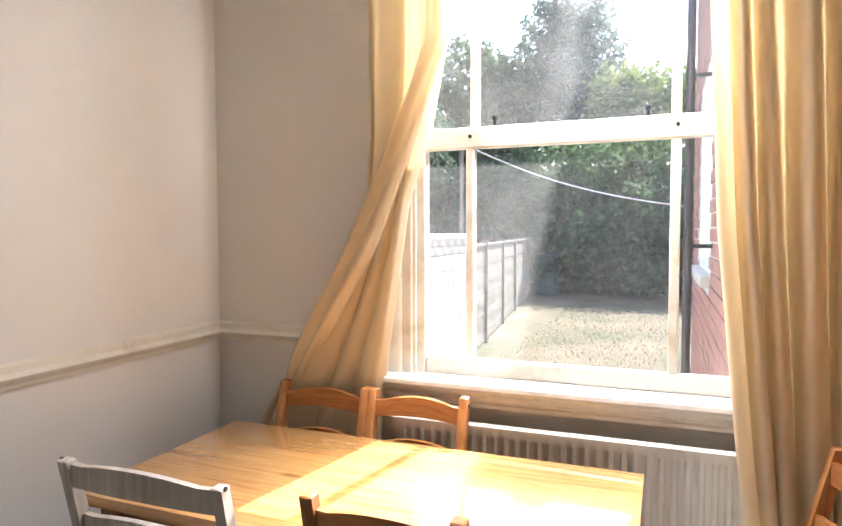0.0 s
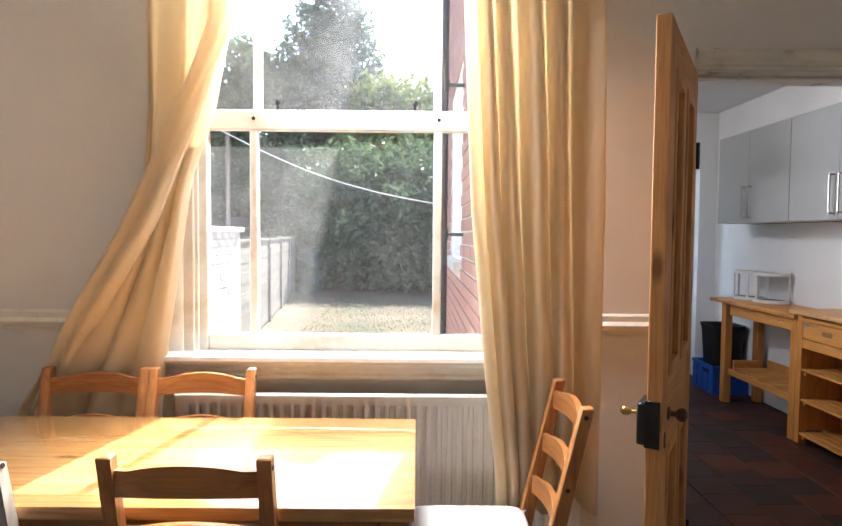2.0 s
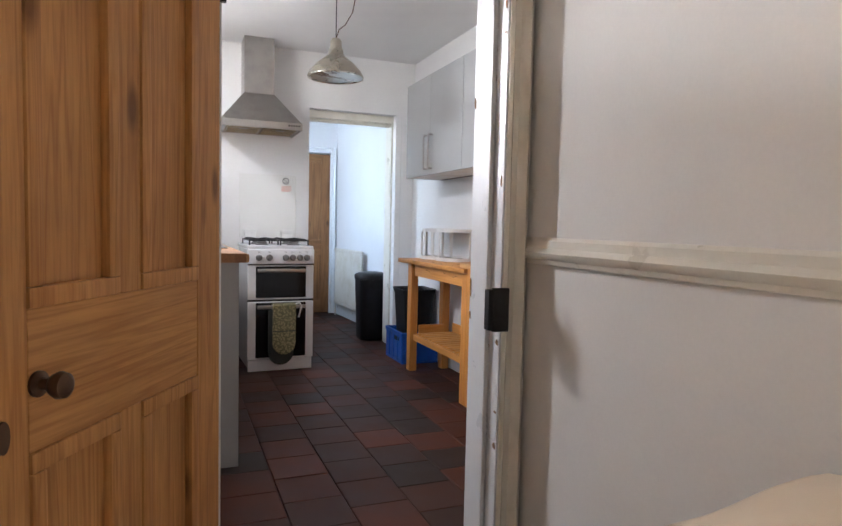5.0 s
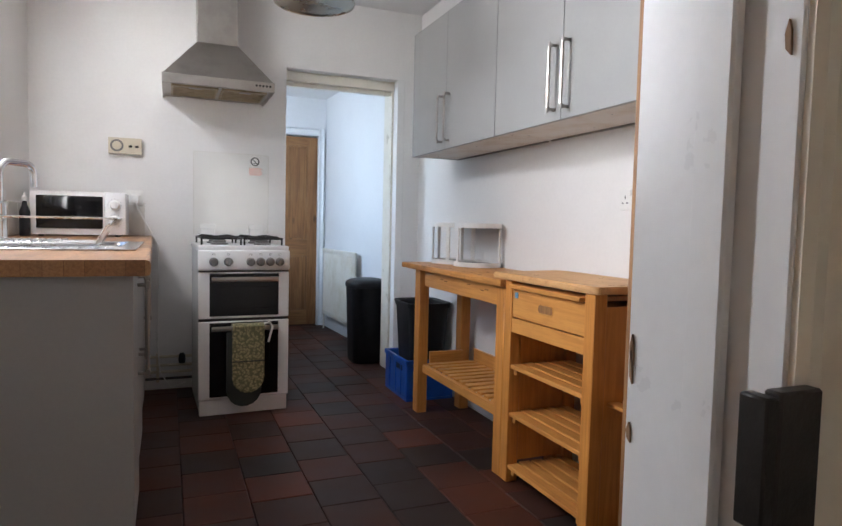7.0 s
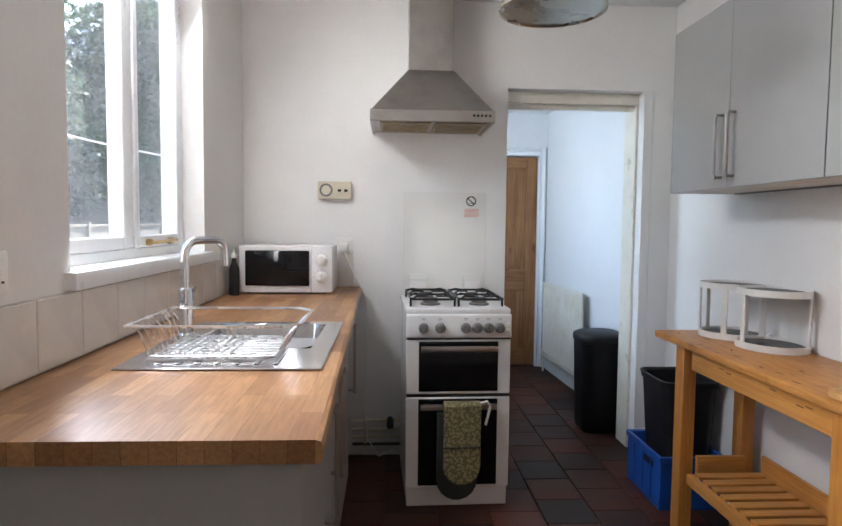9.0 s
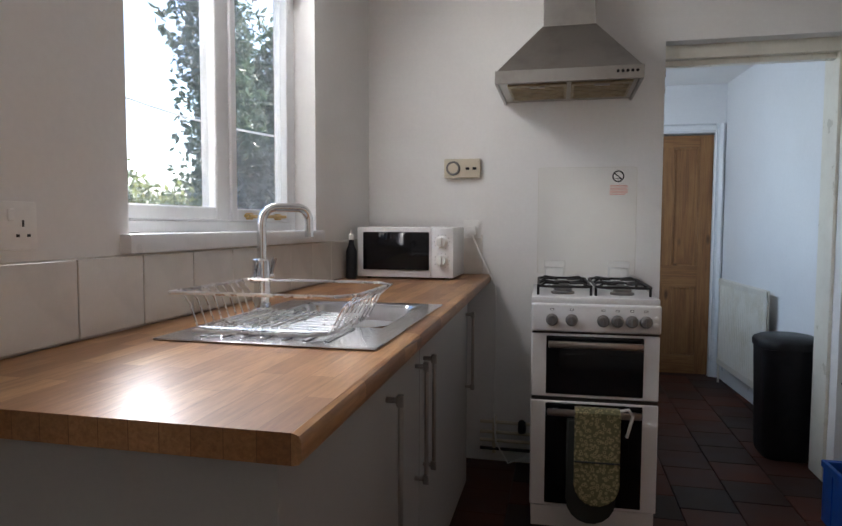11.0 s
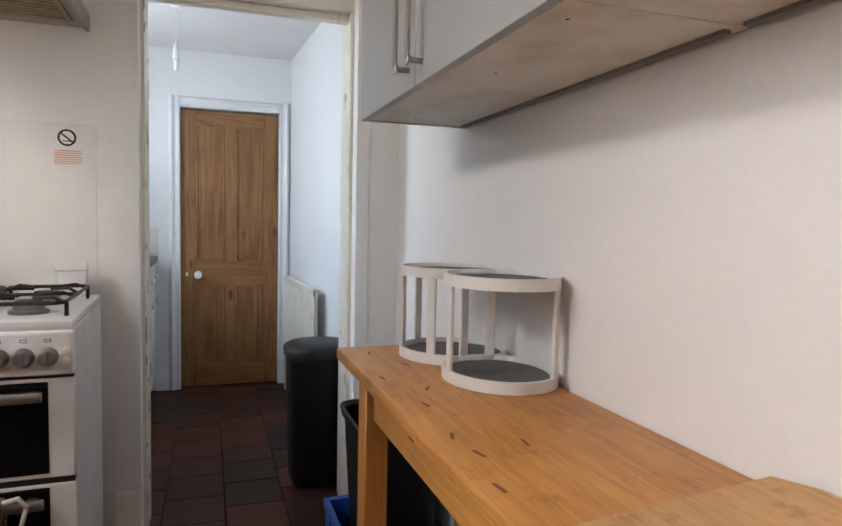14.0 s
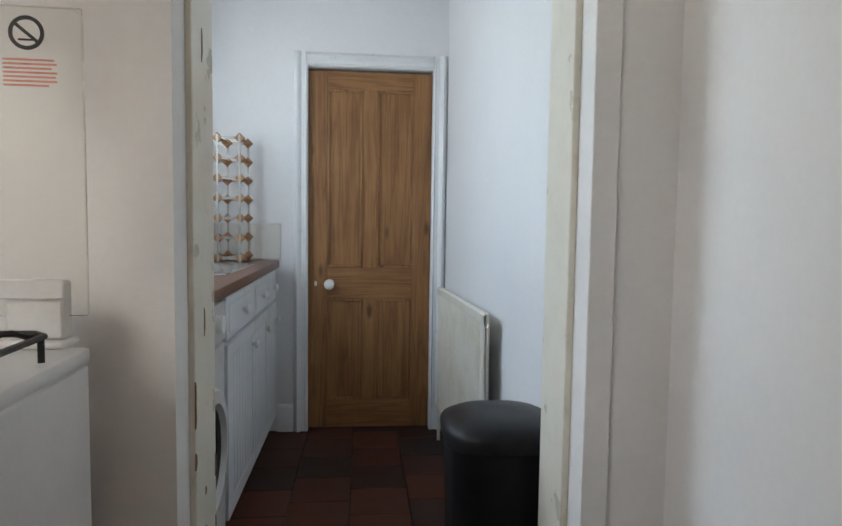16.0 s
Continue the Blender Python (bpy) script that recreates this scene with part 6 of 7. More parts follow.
v = loft(bm, [ringat(3.075, 6.14, z, a, a, r) for z, a, r in ((0.546, 0.143, 0.09), (0.575, 0.145, 0.095), (0.588, 0.140, 0.10), (0.602, 0.115, 0.09), (0.610, 0.075, 0.07), (0.612, 0.03, 0.029))])
bm.faces.new(v[0][::-1])
bm.faces.new(v[-1])
part("lid", bm, BLACKP, b1, "domed glossy black lid")

cr2 = thing("storage_crate", "blue plastic folding crate on the tiled floor", "crate", (3.12, 5.20, 0))
QX0, QX1, QY0, QY1, QZ = 2.978, 3.268, 5.03, 5.40, 0.235
part("floor_panel", B(QX0, QY0, 0.0, QX1, QY1, 0.012), BLUEP, cr2)
part("end_wall", B(QX0, QY0, 0.012, QX1, QY0 + 0.012, QZ, 0.002), BLUEP, cr2)
part("end_wall", B(QX0, QY1 - 0.012, 0.012, QX1, QY1, QZ, 0.002), BLUEP, cr2)
for x in (QX0, QX1 - 0.012):
    s = part("side_wall", B(x, QY0 + 0.012, 0.012, x + 0.012, QY1 - 0.012, QZ, 0.002), BLUEP, cr2)
bm = bmesh.new()
box(bm, QX0 - 0.006, QY0 - 0.006, QZ - 0.025, QX1 + 0.006, QY0, QZ + 0.002, 0.002)
box(bm, QX0 - 0.006, QY1, QZ - 0.025, QX1 + 0.006, QY1 + 0.006, QZ + 0.002, 0.002)
box(bm, QX0 - 0.006, QY0, QZ - 0.025, QX0, QY1, QZ + 0.002, 0.002)
box(bm, QX1, QY0, QZ - 0.025, QX1 + 0.006, QY1, QZ + 0.002, 0.002)
part("rim", bm, BLUEP, cr2)
for y in (5.12, 5.21, 5.31):
    part("rib", B(QX0 - 0.004, y - 0.003, 0.02, QX0, y + 0.003, QZ - 0.03), BLUEP, cr2)
# Black patch set on the side wall where the hand hole goes.
part("grip", B(QX0 - 0.0025, 5.10, 0.165, QX0 + 0.001, 5.20, 0.195), BLACKP, cr2, "dark patch in place of a hand hole")

b2_ = thing("waste_bin", "open black plastic waste bin standing in the blue crate", "bin", (3.15, 5.25, 0.013))
bm = bmesh.new()
rg = [ringat(3.15, 5.245, z, hx, hy, r) for z, hx, hy, r in ((0.013, 0.095, 0.125, 0.04), (0.52, 0.125, 0.150, 0.05), (0.52, 0.132, 0.157, 0.055), (0.545, 0.134, 0.159, 0.055), (0.548, 0.130, 0.155, 0.05), (0.54, 0.122, 0.147, 0.05), (0.03, 0.090, 0.120, 0.04))]
v = loft(bm, rg)
bm.faces.new(v[0][::-1])
bm.faces.new(v[-1])
wb = part("body", bm, BLACKP, b2_)
part("rim", tube(bmesh.new(), [tuple(p) for p in ringat(3.15, 5.245, 0.547, 0.134, 0.159, 0.055)] + [tuple(ringat(3.15, 5.245, 0.547, 0.134, 0.159, 0.055)[0])], 0.005, 6), BLACKP, b2_)

lp = thing("pendant_lamp", "silver metal pendant lamp hung by a hook and slack cable", "pendant lamp", (2.275, 4.33, 1.88))
bm = bmesh.new()
lathe(bm, [(0.158, 1.895), (0.162, 1.890), (0.164, 1.897), (0.150, 1.925), (0.105, 1.975), (0.058, 2.012), (0.045, 2.030), (0.043, 2.050), (0.035, 2.062), (0.033, 2.10), (0.022, 2.115), (0.020, 2.108), (0.031, 2.09), (0.041, 2.04), (0.055, 2.005), (0.102, 1.968), (0.148, 1.920)], Matrix.Translation((2.275, 4.33, 0)), 40)
LAMPM = plain("lamp_metal", (0.50, 0.46, 0.38), 0.28, 1.0, var=0.1, scale=10, relief=0.01)
part("shade", bm, LAMPM, lp)
part("bulb", lathe(bmesh.new(), [(0.012, 2.0), (0.014, 1.97), (0.03, 1.94), (0.03, 1.92), (0.015, 1.905), (0, 1.903)], Matrix.Translation((2.275, 4.33, 0)), 16), WHITEP, lp, "white unlit bulb")
part("hook", rod(bmesh.new(), (2.275, 4.33, 2.11), (2.275, 4.33, HK), 0.003, 6), BLACK, lp)
cab = [Vector((2.275, 4.33, 2.115)), Vector((2.285, 4.30, 2.16)), Vector((2.30, 4.22, 2.165)), Vector((2.31, 4.10, 2.20)), Vector((2.31, 4.03, 2.28)), Vector((2.31, 4.01, 2.36))]
part("cable", tube(bmesh.new(), cab, 0.0035, 6), BRONZE, lp, "brown fabric cable")
part("ceiling_rose", lathe(bmesh.new(), [(0.026, 2.33), (0.042, 2.36), (0.048, HK - 0.001)], Matrix.Translation((2.31, 4.01, 0)), 20), BLACKP, lp, "black ceiling rose")

# ---- utility room ----
d2 = panel_door("door_2", "waxed pine four-panel door, closed, with a white knob", 0.623, 1.828, 0.036, 0.095, (DOORD, DOORDH), [(0.006, 0.15), (0.68, 0.84), (1.74, 1.828)])
turn_knob(d2, Matrix.Translation((0.515, 0, 0.755)) @ Matrix.Rotation(radians(-90), 4, "X"), WHITEP, 0.025, "white china door knob")
part("keyhole_cover", lathe(bmesh.new(), [(0.010, 0), (0.010, 0.003), (0, 0.003)], Matrix.Translation((0.585, 0, 0.758)) @ Matrix.Rotation(radians(-90), 4, "X") @ Matrix.Diagonal((0.7, 1.4, 1, 1)), 12), WHITEP, d2)
d2.matrix_basis = pose(UD1 - 0.002, UY + 0.025, 0.0, 0, 0, 180)
f3 = thing("door_frame_3", "white gloss architrave around the pine door", "door frame", (2.79, UY, 0), kind="structure")
for x, s in ((UD1 + 0.001, 1), (UD0 - 0.001, -1)):
    bm = bmesh.new()
    prism(bm, casing_prof(x, s, UY, -1), "z", 0, UDZ + 0.068)
    part("architrave", bm, GLOSSW, f3)
bm = bmesh.new()
prism(bm, [(d, z) for z, d in casing_prof(UDZ + 0.001, 1, UY, -1)], "x", UD0 - 0.001, UD1 + 0.001)
part("architrave", bm, GLOSSW, f3)
skirting("baseboard_utility_1", "x", UY, -1, 2.30, UD0 - 0.07, GLOSSW, 0.14)
bs2 = skirting("baseboard_utility_2", "y", 0, -1, -0.95, 0.93, GLOSSW, 0.14)
bs2.matrix_basis = pose(3.2065, 6.868, 0, 0, 0, 3.47)
ur = radiator("cream enamelled panel radiator on the utility wall", "y", 3.155, UE, 6.74, 7.64, 0.14, 0.765)
ur.matrix_basis = pose(3.120, 7.185, 0.14, 0, 0, 3.47)

BEAD = plain("white_cupboard_paint", (0.76, 0.78, 0.80), 0.35, var=0.03, scale=8, relief=0.05)
BROWNTOP = plain("brown_worktop", (0.16, 0.075, 0.05), 0.4, var=0.25, scale=25, fine=120, relief=0.1)


def beaded_unit(y0, y1):
    u = thing("utility_cabinet", "white beaded kitchen cabinet with a drawer and round white knobs", "kitchen cabinet", (2.0, (y0 + y1) / 2, 0), group="utility cabinets")
    part("body", B(UX + 0.01, y0 + 0.001, 0.10, 2.280, y1 - 0.001, 0.842), BEAD, u)
    part("plinth", B(UX + 0.02, y0, 0, 2.240, y1, 0.10), BEAD, u)
    d = part("drawer", B(2.281, y0 + 0.003, 0.690, 2.300, y1 - 0.003, 0.835, 0.004), BEAD, u)
    part("field", B(2.2995, y0 + 0.03, 0.715, 2.304, y1 - 0.03, 0.81, 0.003), BEAD, d)
    g = part("door", B(2.281, y0 + 0.003, 0.105, 2.296, y1 - 0.003, 0.680, 0.003), BEAD, u)
    n = max(4, int((y1 - y0) / 0.06))
    w = (y1 - y0 - 0.10) / n
    for k in range(n):
        part("board", B(2.295, y0 + 0.05 + k * w + 0.002, 0.16, 2.301, y0 + 0.05 + (k + 1) * w - 0.002, 0.63, 0.002), BEAD, g)
    for a in ((y0 + 0.003, 0.105, y1 - 0.003, 0.158), (y0 + 0.003, 0.632, y1 - 0.003, 0.680), (y0 + 0.003, 0.158, y0 + 0.048, 0.632), (y1 - 0.048, 0.158, y1 - 0.003, 0.632)):
        part("frame_rail", B(2.296, a[0], a[1], 2.303, a[2], a[3], 0.002), BEAD, g)
    for p, z, y in ((d, 0.762, (y0 + y1) / 2), (g, 0.60, y1 - 0.06)):
        part("knob", lathe(bmesh.new(), [(0.010, 0), (0.008, 0.008), (0.016, 0.014), (0.018, 0.022), (0.012, 0.028), (0, 0.029)], Matrix.Translation((2.303, y, z)) @ Matrix.Rotation(radians(90), 4, "Y"), 16), WHITEP, p, "round white knob")
    return u


beaded_unit(6.62, 7.12)
beaded_unit(7.12, 7.45)
beaded_unit(7.45, 7.725)
ut = thing("utility_worktop", "brown laminate worktop with an inset steel sink", "worktop", (2.02, 6.86, 0.845))
part("slab", B(UX + 0.001, 5.99, 0.845, 2.318, 7.735, 0.882, 0.006, 2), BROWNTOP, ut)
us = thing("utility_sink", "small stainless steel sink in the utility worktop", "sink", (2.0, 6.9, 0.883))
bm = bmesh.new()
v = loft(bm, [ringat(2.05, 7.16, z, hx, hy, r) for z, hx, hy, r in ((0.8825, 0.20, 0.30, 0.05), (0.887, 0.197, 0.297, 0.05), (0.887, 0.165, 0.255, 0.05), (0.8835, 0.155, 0.245, 0.05))])
bm.faces.new(v[-1])
part("rim", bm, SINKM, us)
part("tap", tube(bmesh.new(), [(1.82, 7.35, 0.883), (1.82, 7.35, 1.0), (1.86, 7.34, 1.03), (2.0, 7.30, 1.03), (2.0, 7.30, 1.01)], 0.010, 8), CHROME, us)
ws = thing("utility_splashback", "cream tile upstand on the end wall over the worktop", "splashback", (2.0, UY, 0.883), kind="structure")
for k in range(4):
    part("tile", B(1.73 + k * 0.147, UY - 0.008, 0.883, 1.73 + k * 0.147 + 0.1455, UY - 0.001, 1.060, 0.0015), TILEW, ws)

wm = thing("washing_machine", "white front-loading washing machine under the worktop", "washing machine", (2.0, 6.30, 0))
part("body", B(UX + 0.02, 6.005, 0.01, 2.285, 6.605, 0.835, 0.006, 2), WHITEAP, wm)
ft = part("front_panel", B(2.285, 6.008, 0.10, 2.297, 6.602, 0.70, 0.005), WHITEAP, wm)
pf = part("control_panel", B(2.285, 6.008, 0.705, 2.300, 6.602, 0.832, 0.005), WHITEAP, wm)
rot = Matrix.Translation((2.297, 6.345, 0.42)) @ Matrix.Rotation(radians(90), 4, "Y")
part("door_ring", lathe(bmesh.new(), [(0.20, 0), (0.20, 0.012), (0.185, 0.028), (0.150, 0.030), (0.145, 0.010)], rot, 36, False), WHITEAP, wm, "white porthole ring")
part("door_glass", lathe(bmesh.new(), [(0.148, 0.004), (0.14, 0.014), (0.08, 0.004), (0, 0.0)], rot, 30), BLACKG, wm, "dark porthole glass")
part("dial", lathe(bmesh.new(), [(0.03, 0), (0.028, 0.018), (0, 0.02)], Matrix.Translation((2.300, 6.50, 0.77)) @ Matrix.Rotation(radians(90), 4, "Y"), 20), WHITEP, pf)
for k in range(3):
    part("button", B(2.299, 6.30 + k * 0.035, 0.76, 2.304, 6.32 + k * 0.035, 0.775, 0.001), KNOBG, pf)

wr = thing("wine_rack", "wood and metal wine rack standing on the utility worktop", "wine rack", (2.10, 7.62, 0.883))
RW = wood("rack_wood", (0.36, 0.17, 0.06), (0.22, 0.09, 0.03), "y", 0.5, 1.0, knots=False)
for i in range(3):
    x = 1.975 + i * 0.098
    for j in range(7):
        z = 0.905 + j * 0.090
        for y in (7.52, 7.72):
            bm = bmesh.new()
            box(bm, -0.017, -0.010, -0.017, 0.017, 0.010, 0.017, 0.002)
            bmesh.ops.transform(bm, matrix=Matrix.Translation((x, y, z)) @ Matrix.Rotation(radians(45), 4, "Y"), verts=bm.verts)
            part("block", bm, RW, wr, "brown wooden block")
        part("depth_bar", B(x - 0.009, 7.53, z - 0.003, x + 0.009, 7.71, z + 0.003), RW, wr)
        if i < 2:
            for y in (7.512, 7.728):
                part("cross_strip", B(x, y - 0.001, z - 0.006, x + 0.098, y + 0.001, z + 0.006), STEEL, wr)
    for y in (7.510, 7.730):
        part("upright", B(x - 0.005, y - 0.001, 0.884, x + 0.005, y + 0.001, 1.46), STEEL, wr)

ul = thing("pendant_bulb_holder", "white pendant bulb holder on a bare cable", "pendant lamp", (2.47, 6.9, 1.86))
part("cable", rod(bmesh.new(), (2.47, 6.9, 1.99), (2.47, 6.9, HU), 0.003, 6), WHITEP, ul)
part("holder", lathe(bmesh.new(), [(0.010, 2.0), (0.014, 1.985), (0.016, 1.95), (0.019, 1.945), (0.019, 1.925), (0.014, 1.92)], Matrix.Translation((2.47, 6.9, 0)), 16), WHITEP, ul)
part("bulb", lathe(bmesh.new(), [(0.012, 1.92), (0.012, 1.88), (0.008, 1.868), (0, 1.866)], Matrix.Translation((2.47, 6.9, 0)), 14), WHITEAP, ul, "unlit low-energy bulb")
part("ceiling_rose", lathe(bmesh.new(), [(0.02, HU - 0.022), (0.035, HU - 0.015), (0.038, HU - 0.001)], Matrix.Translation((2.47, 6.9, 0)), 20), WHITEP, ul)

w3 = thing("window_3", "white painted timber window in the utility wall", "window", (1.6, 6.75, 1.1), kind="structure")
for a in ((6.25, 1.10, 6.30, 2.10), (7.20, 1.10, 7.25, 2.10), (6.30, 1.10, 7.20, 1.15), (6.30, 2.05, 7.20, 2.10), (6.73, 1.15, 6.77, 2.05)):
    part("window_frame", B(1.56, a[0], a[1], 1.62, a[2], a[3], 0.003), GLOSSW, w3)
for a, b in ((6.30, 6.73), (6.77, 7.20)):
    g = part("pane", B(1.588, a, 1.15, 1.591, b, 2.05), PANE, w3)
    g.visible_shadow = False

# ---- garden ----
def lawn_mat():
    m, nt, bs = nodes_of("dry_lawn")
    v = coords(nt)
    a, b, c = noise_tex(nt, v, 0.9, 5), noise_tex(nt, v, 9, 6, 0.7), noise_tex(nt, v, 60, 4)
    base = ramp(nt, a, [(0.35, (0.085, 0.09, 0.042)), (0.5, (0.14, 0.115, 0.07)), (0.68, (0.21, 0.165, 0.11))])
    base = mixc(nt, 0.8, base, ramp(nt, b, [(0.3, (0.45, 0.40, 0.33)), (0.65, (1.15, 1.1, 1.0))]), "MULTIPLY")
    nt.links.new(base, bs.inputs["Base Color"])
    bs.inputs["Roughness"].default_value = 0.95
    bump(nt, bs, math_node(nt, "ADD", b, c), 0.7, 0.03)
    return m


LAWN = lawn_mat()
PALESLAB = plain("pale_slab", (0.48, 0.45, 0.39), 0.85, var=0.2, scale=4, fine=80, relief=0.4)
WBRICK = plain("whitewashed_brick", (0.74, 0.73, 0.70), 0.8, var=0.12, scale=7, fine=70, relief=0.5, tone=(0.42, 0.36, 0.31))
RBRICK = plain("red_brick", (0.36, 0.17, 0.125), 0.85, var=0.25, scale=8, fine=90, relief=0.5)
MORTAR = plain("mortar", (0.58, 0.54, 0.48), 0.9, var=0.15, scale=14, relief=0.4)
FENCEW = wood("grey_fence_wood", (0.27, 0.24, 0.20), (0.15, 0.13, 0.105), "y", 0.85, 0.8)
COMPOST = plain("green_compost_plastic", (0.02, 0.075, 0.06), 0.5, var=0.15, scale=9, relief=0.1)
BARK = plain("bark", (0.10, 0.075, 0.05), 0.95, var=0.35, scale=14, fine=60, relief=0.8)
PIPEB = plain("black_pipe_paint", (0.03, 0.03, 0.032), 0.45, var=0.2, scale=12, relief=0.1)
ROOFM = plain("grey_slate", (0.10, 0.10, 0.11), 0.6, var=0.2, scale=9, relief=0.3)


def leaf_mat(name, dark, light):
    m, nt, bs = nodes_of(name)
    ge = nt.nodes.new("ShaderNodeNewGeometry")
    big = noise_tex(nt, coords(nt), 1.3, 4)
    mix = math_node(nt, "ADD", math_node(nt, "MULTIPLY", ge.outputs["Random Per Island"], 0.55), math_node(nt, "MULTIPLY", big, 0.45))
    c = ramp(nt, mix, [(0.2, dark), (0.75, light)])
    nt.links.new(c, bs.inputs["Base Color"])
    bs.inputs["Roughness"].default_value = 0.5
    tr, mx = nt.nodes.new("ShaderNodeBsdfTranslucent"), nt.nodes.new("ShaderNodeMixShader")
    nt.links.new(c, tr.inputs[0])
    mx.inputs[0].default_value = 0.5
    nt.links.new(bs.outputs[0], mx.inputs[1])
    nt.links.new(tr.outputs[0], mx.inputs[2])
    nt.links.new(mx.outputs[0], nt.nodes["Material Output"].inputs[0])
    return m


LEAFD = leaf_mat("leaf_dark", (0.035, 0.065, 0.03), (0.11, 0.16, 0.075))
LEAFL = leaf_mat("leaf_light", (0.09, 0.13, 0.035), (0.32, 0.36, 0.12))
LEAFC = leaf_mat("leaf_conifer", (0.035, 0.07, 0.05), (0.11, 0.15, 0.10))

gr = bpy.data.meshes.new("ground")
gr.from_pydata([(-400, -400, -0.13), (400, -400, -0.13), (400, 400, -0.13), (-400, 400, -0.13)], [], [(0, 1, 2, 3)])
gr.materials.append(LAWN)
tagged(new("ground", gr), "dry patchy garden lawn with leaf litter", "ground", kind="structure")
# Added slab; its pale colour imitates the sun-bleached brightness of the ground here.
S("pavement", B(-1.15, WB, -0.129, 0.85, 5.6, -0.09, 0.004), PALESLAB, "pale slab outside the window, lightened to look like sunlit ground", "pavement")


def leaves(name, parent, blobs, count, size, mat, seed):
    """A crown of small folded leaves spread over and in uneven lobes."""
    rs = np.random.RandomState(seed)
    wts = np.array([b[3] * b[4] * b[5] for b in blobs]) ** 0.66
    pick = rs.choice(len(blobs), count, p=wts / wts.sum())
    bl = np.array(blobs)[pick]
    d = rs.normal(size=(count, 3))
    d /= np.linalg.norm(d, axis=1)[:, None]
    lump = 1 + 0.22 * np.sin(d[:, 0] * 5 + pick) * np.cos(d[:, 2] * 6 + pick * 2.0) + 0.16 * np.sin(d[:, 1] * 11 + pick * 3) + 0.10 * np.sin(d[:, 0] * 23 + d[:, 2] * 19)
    r = (1 - rs.rand(count) ** 2.2 * 0.55) * lump
    c = bl[:, :3] + d * bl[:, 3:6] * r[:, None]
    u = rs.normal(size=(count, 3))
    u /= np.linalg.norm(u, axis=1)[:, None]
    v = np.cross(u, rs.normal(size=(count, 3)))
    v /= np.linalg.norm(v, axis=1)[:, None]
    s = size * (0.5 + rs.rand(count))[:, None]
    n = np.cross(u, v)
    P = np.stack([c - u * s, c + v * s * 0.45 + n * s * 0.15, c + u * s, c - v * s * 0.45 + n * s * 0.15], 1)
    keep = P[:, :, 2].min(axis=1) > -0.12
    P = P[keep]
    k = len(P)
    me = bpy.data.meshes.new(name)
    idx = np.arange(k * 4).reshape(k, 4)
    F = np.concatenate([idx[:, [0, 1, 2]], idx[:, [0, 2, 3]]])
    me.from_pydata((P.reshape(-1, 3) - np.array(ORIGIN[parent.name])).tolist(), [], F.tolist())
    me.materials.append(mat)
    o = new(name, me)
    o.parent = parent
    ORIGIN[o.name] = ORIGIN[parent.name]
    return o


def tree(name, label, x, y, h, trunk, blobs, count, size, mat, seed):
    g = 1.27
    x, y, trunk = 0.6 + (x - 0.6) * g, 0.2 + (y - 0.2) * g, trunk * g
    blobs = [(0.6 + (a - 0.6) * g, 0.2 + (b - 0.2) * g, 1.38 + (c - 1.38) * g, d * g, e * g, q * g) for a, b, c, d, e, q in blobs]
    h, size = h * g, size * 1.2
    t = thing(name, label, "bush" if "bush" in name else "tree", (x, y, -0.13))
    rs = random.Random(seed)
    bm = bmesh.new()
    pts = [(x + 0.06 * trunk * 8 * math.sin(k * 1.3), y + 0.05 * trunk * 8 * math.cos(k * 1.7), -0.14 + h * 0.75 * k / 6) for k in range(7)]
    for k in range(6):
        a, b = Vector(pts[k]), Vector(pts[k + 1])
        q = (b - a).to_track_quat("Z", "Y").to_matrix().to_4x4()
        lathe(bm, [(trunk * (1 - k / 7), 0), (trunk * (1 - (k + 1) / 7), (b - a).length * 1.02)], Matrix.Translation(a) @ q, 9)
    part("trunk", bm, BARK, t)
    for k in range(7):
        b = blobs[k % len(blobs)]
        s = Vector(pts[1 + k % 5])
        e = Vector((b[0] + rs.uniform(-0.5, 0.5) * b[3], b[1] + rs.uniform(-0.5, 0.5) * b[4], b[2] + rs.uniform(-0.3, 0.5) * b[5]))
        m = (s + e) / 2 + Vector((0, 0, 0.15))
        part("limb", tube(bmesh.new(), [s, m, e], trunk * 0.28, 6), BARK, t)
    leaves("crown", t, blobs, count, size, mat, seed)
    return t


tree("garden_bush", "large dark green bush at the end of the lawn", 0.0, 13.0, 3.4, 0.07,
     [(-1.2, 12.9, 1.0, 1.0, 1.2, 1.2), (0.1, 12.6, 1.0, 1.3, 1.4, 1.25), (1.6, 12.8, 1.2, 1.5, 1.5, 1.4), (-0.6, 13.2, 2.1, 1.3, 1.2, 1.0), (1.0, 13.3, 2.2, 1.4, 1.2, 1.0), (-2.0, 13.8, 2.0, 1.1, 1.1, 1.1), (3.0, 13.6, 1.8, 1.5, 1.2, 1.4), (0.4, 13.9, 1.4, 2.2, 0.6, 1.5)], 46000, 0.08, LEAFD, 11)
tree("garden_bush", "dense dark shrubs behind the garden fence", -4.0, 16.2, 3.2, 0.08, [(-3.2, 16.2, 1.5, 1.5, 0.9, 1.5), (-5.0, 16.3, 1.6, 1.5, 0.9, 1.5), (-2.4, 16.4, 2.5, 1.2, 0.9, 1.0), (-4.1, 16.4, 2.7, 1.3, 0.9, 1.0), (-6.6, 16.3, 1.5, 1.3, 0.9, 1.4)], 17000, 0.085, LEAFD, 12)
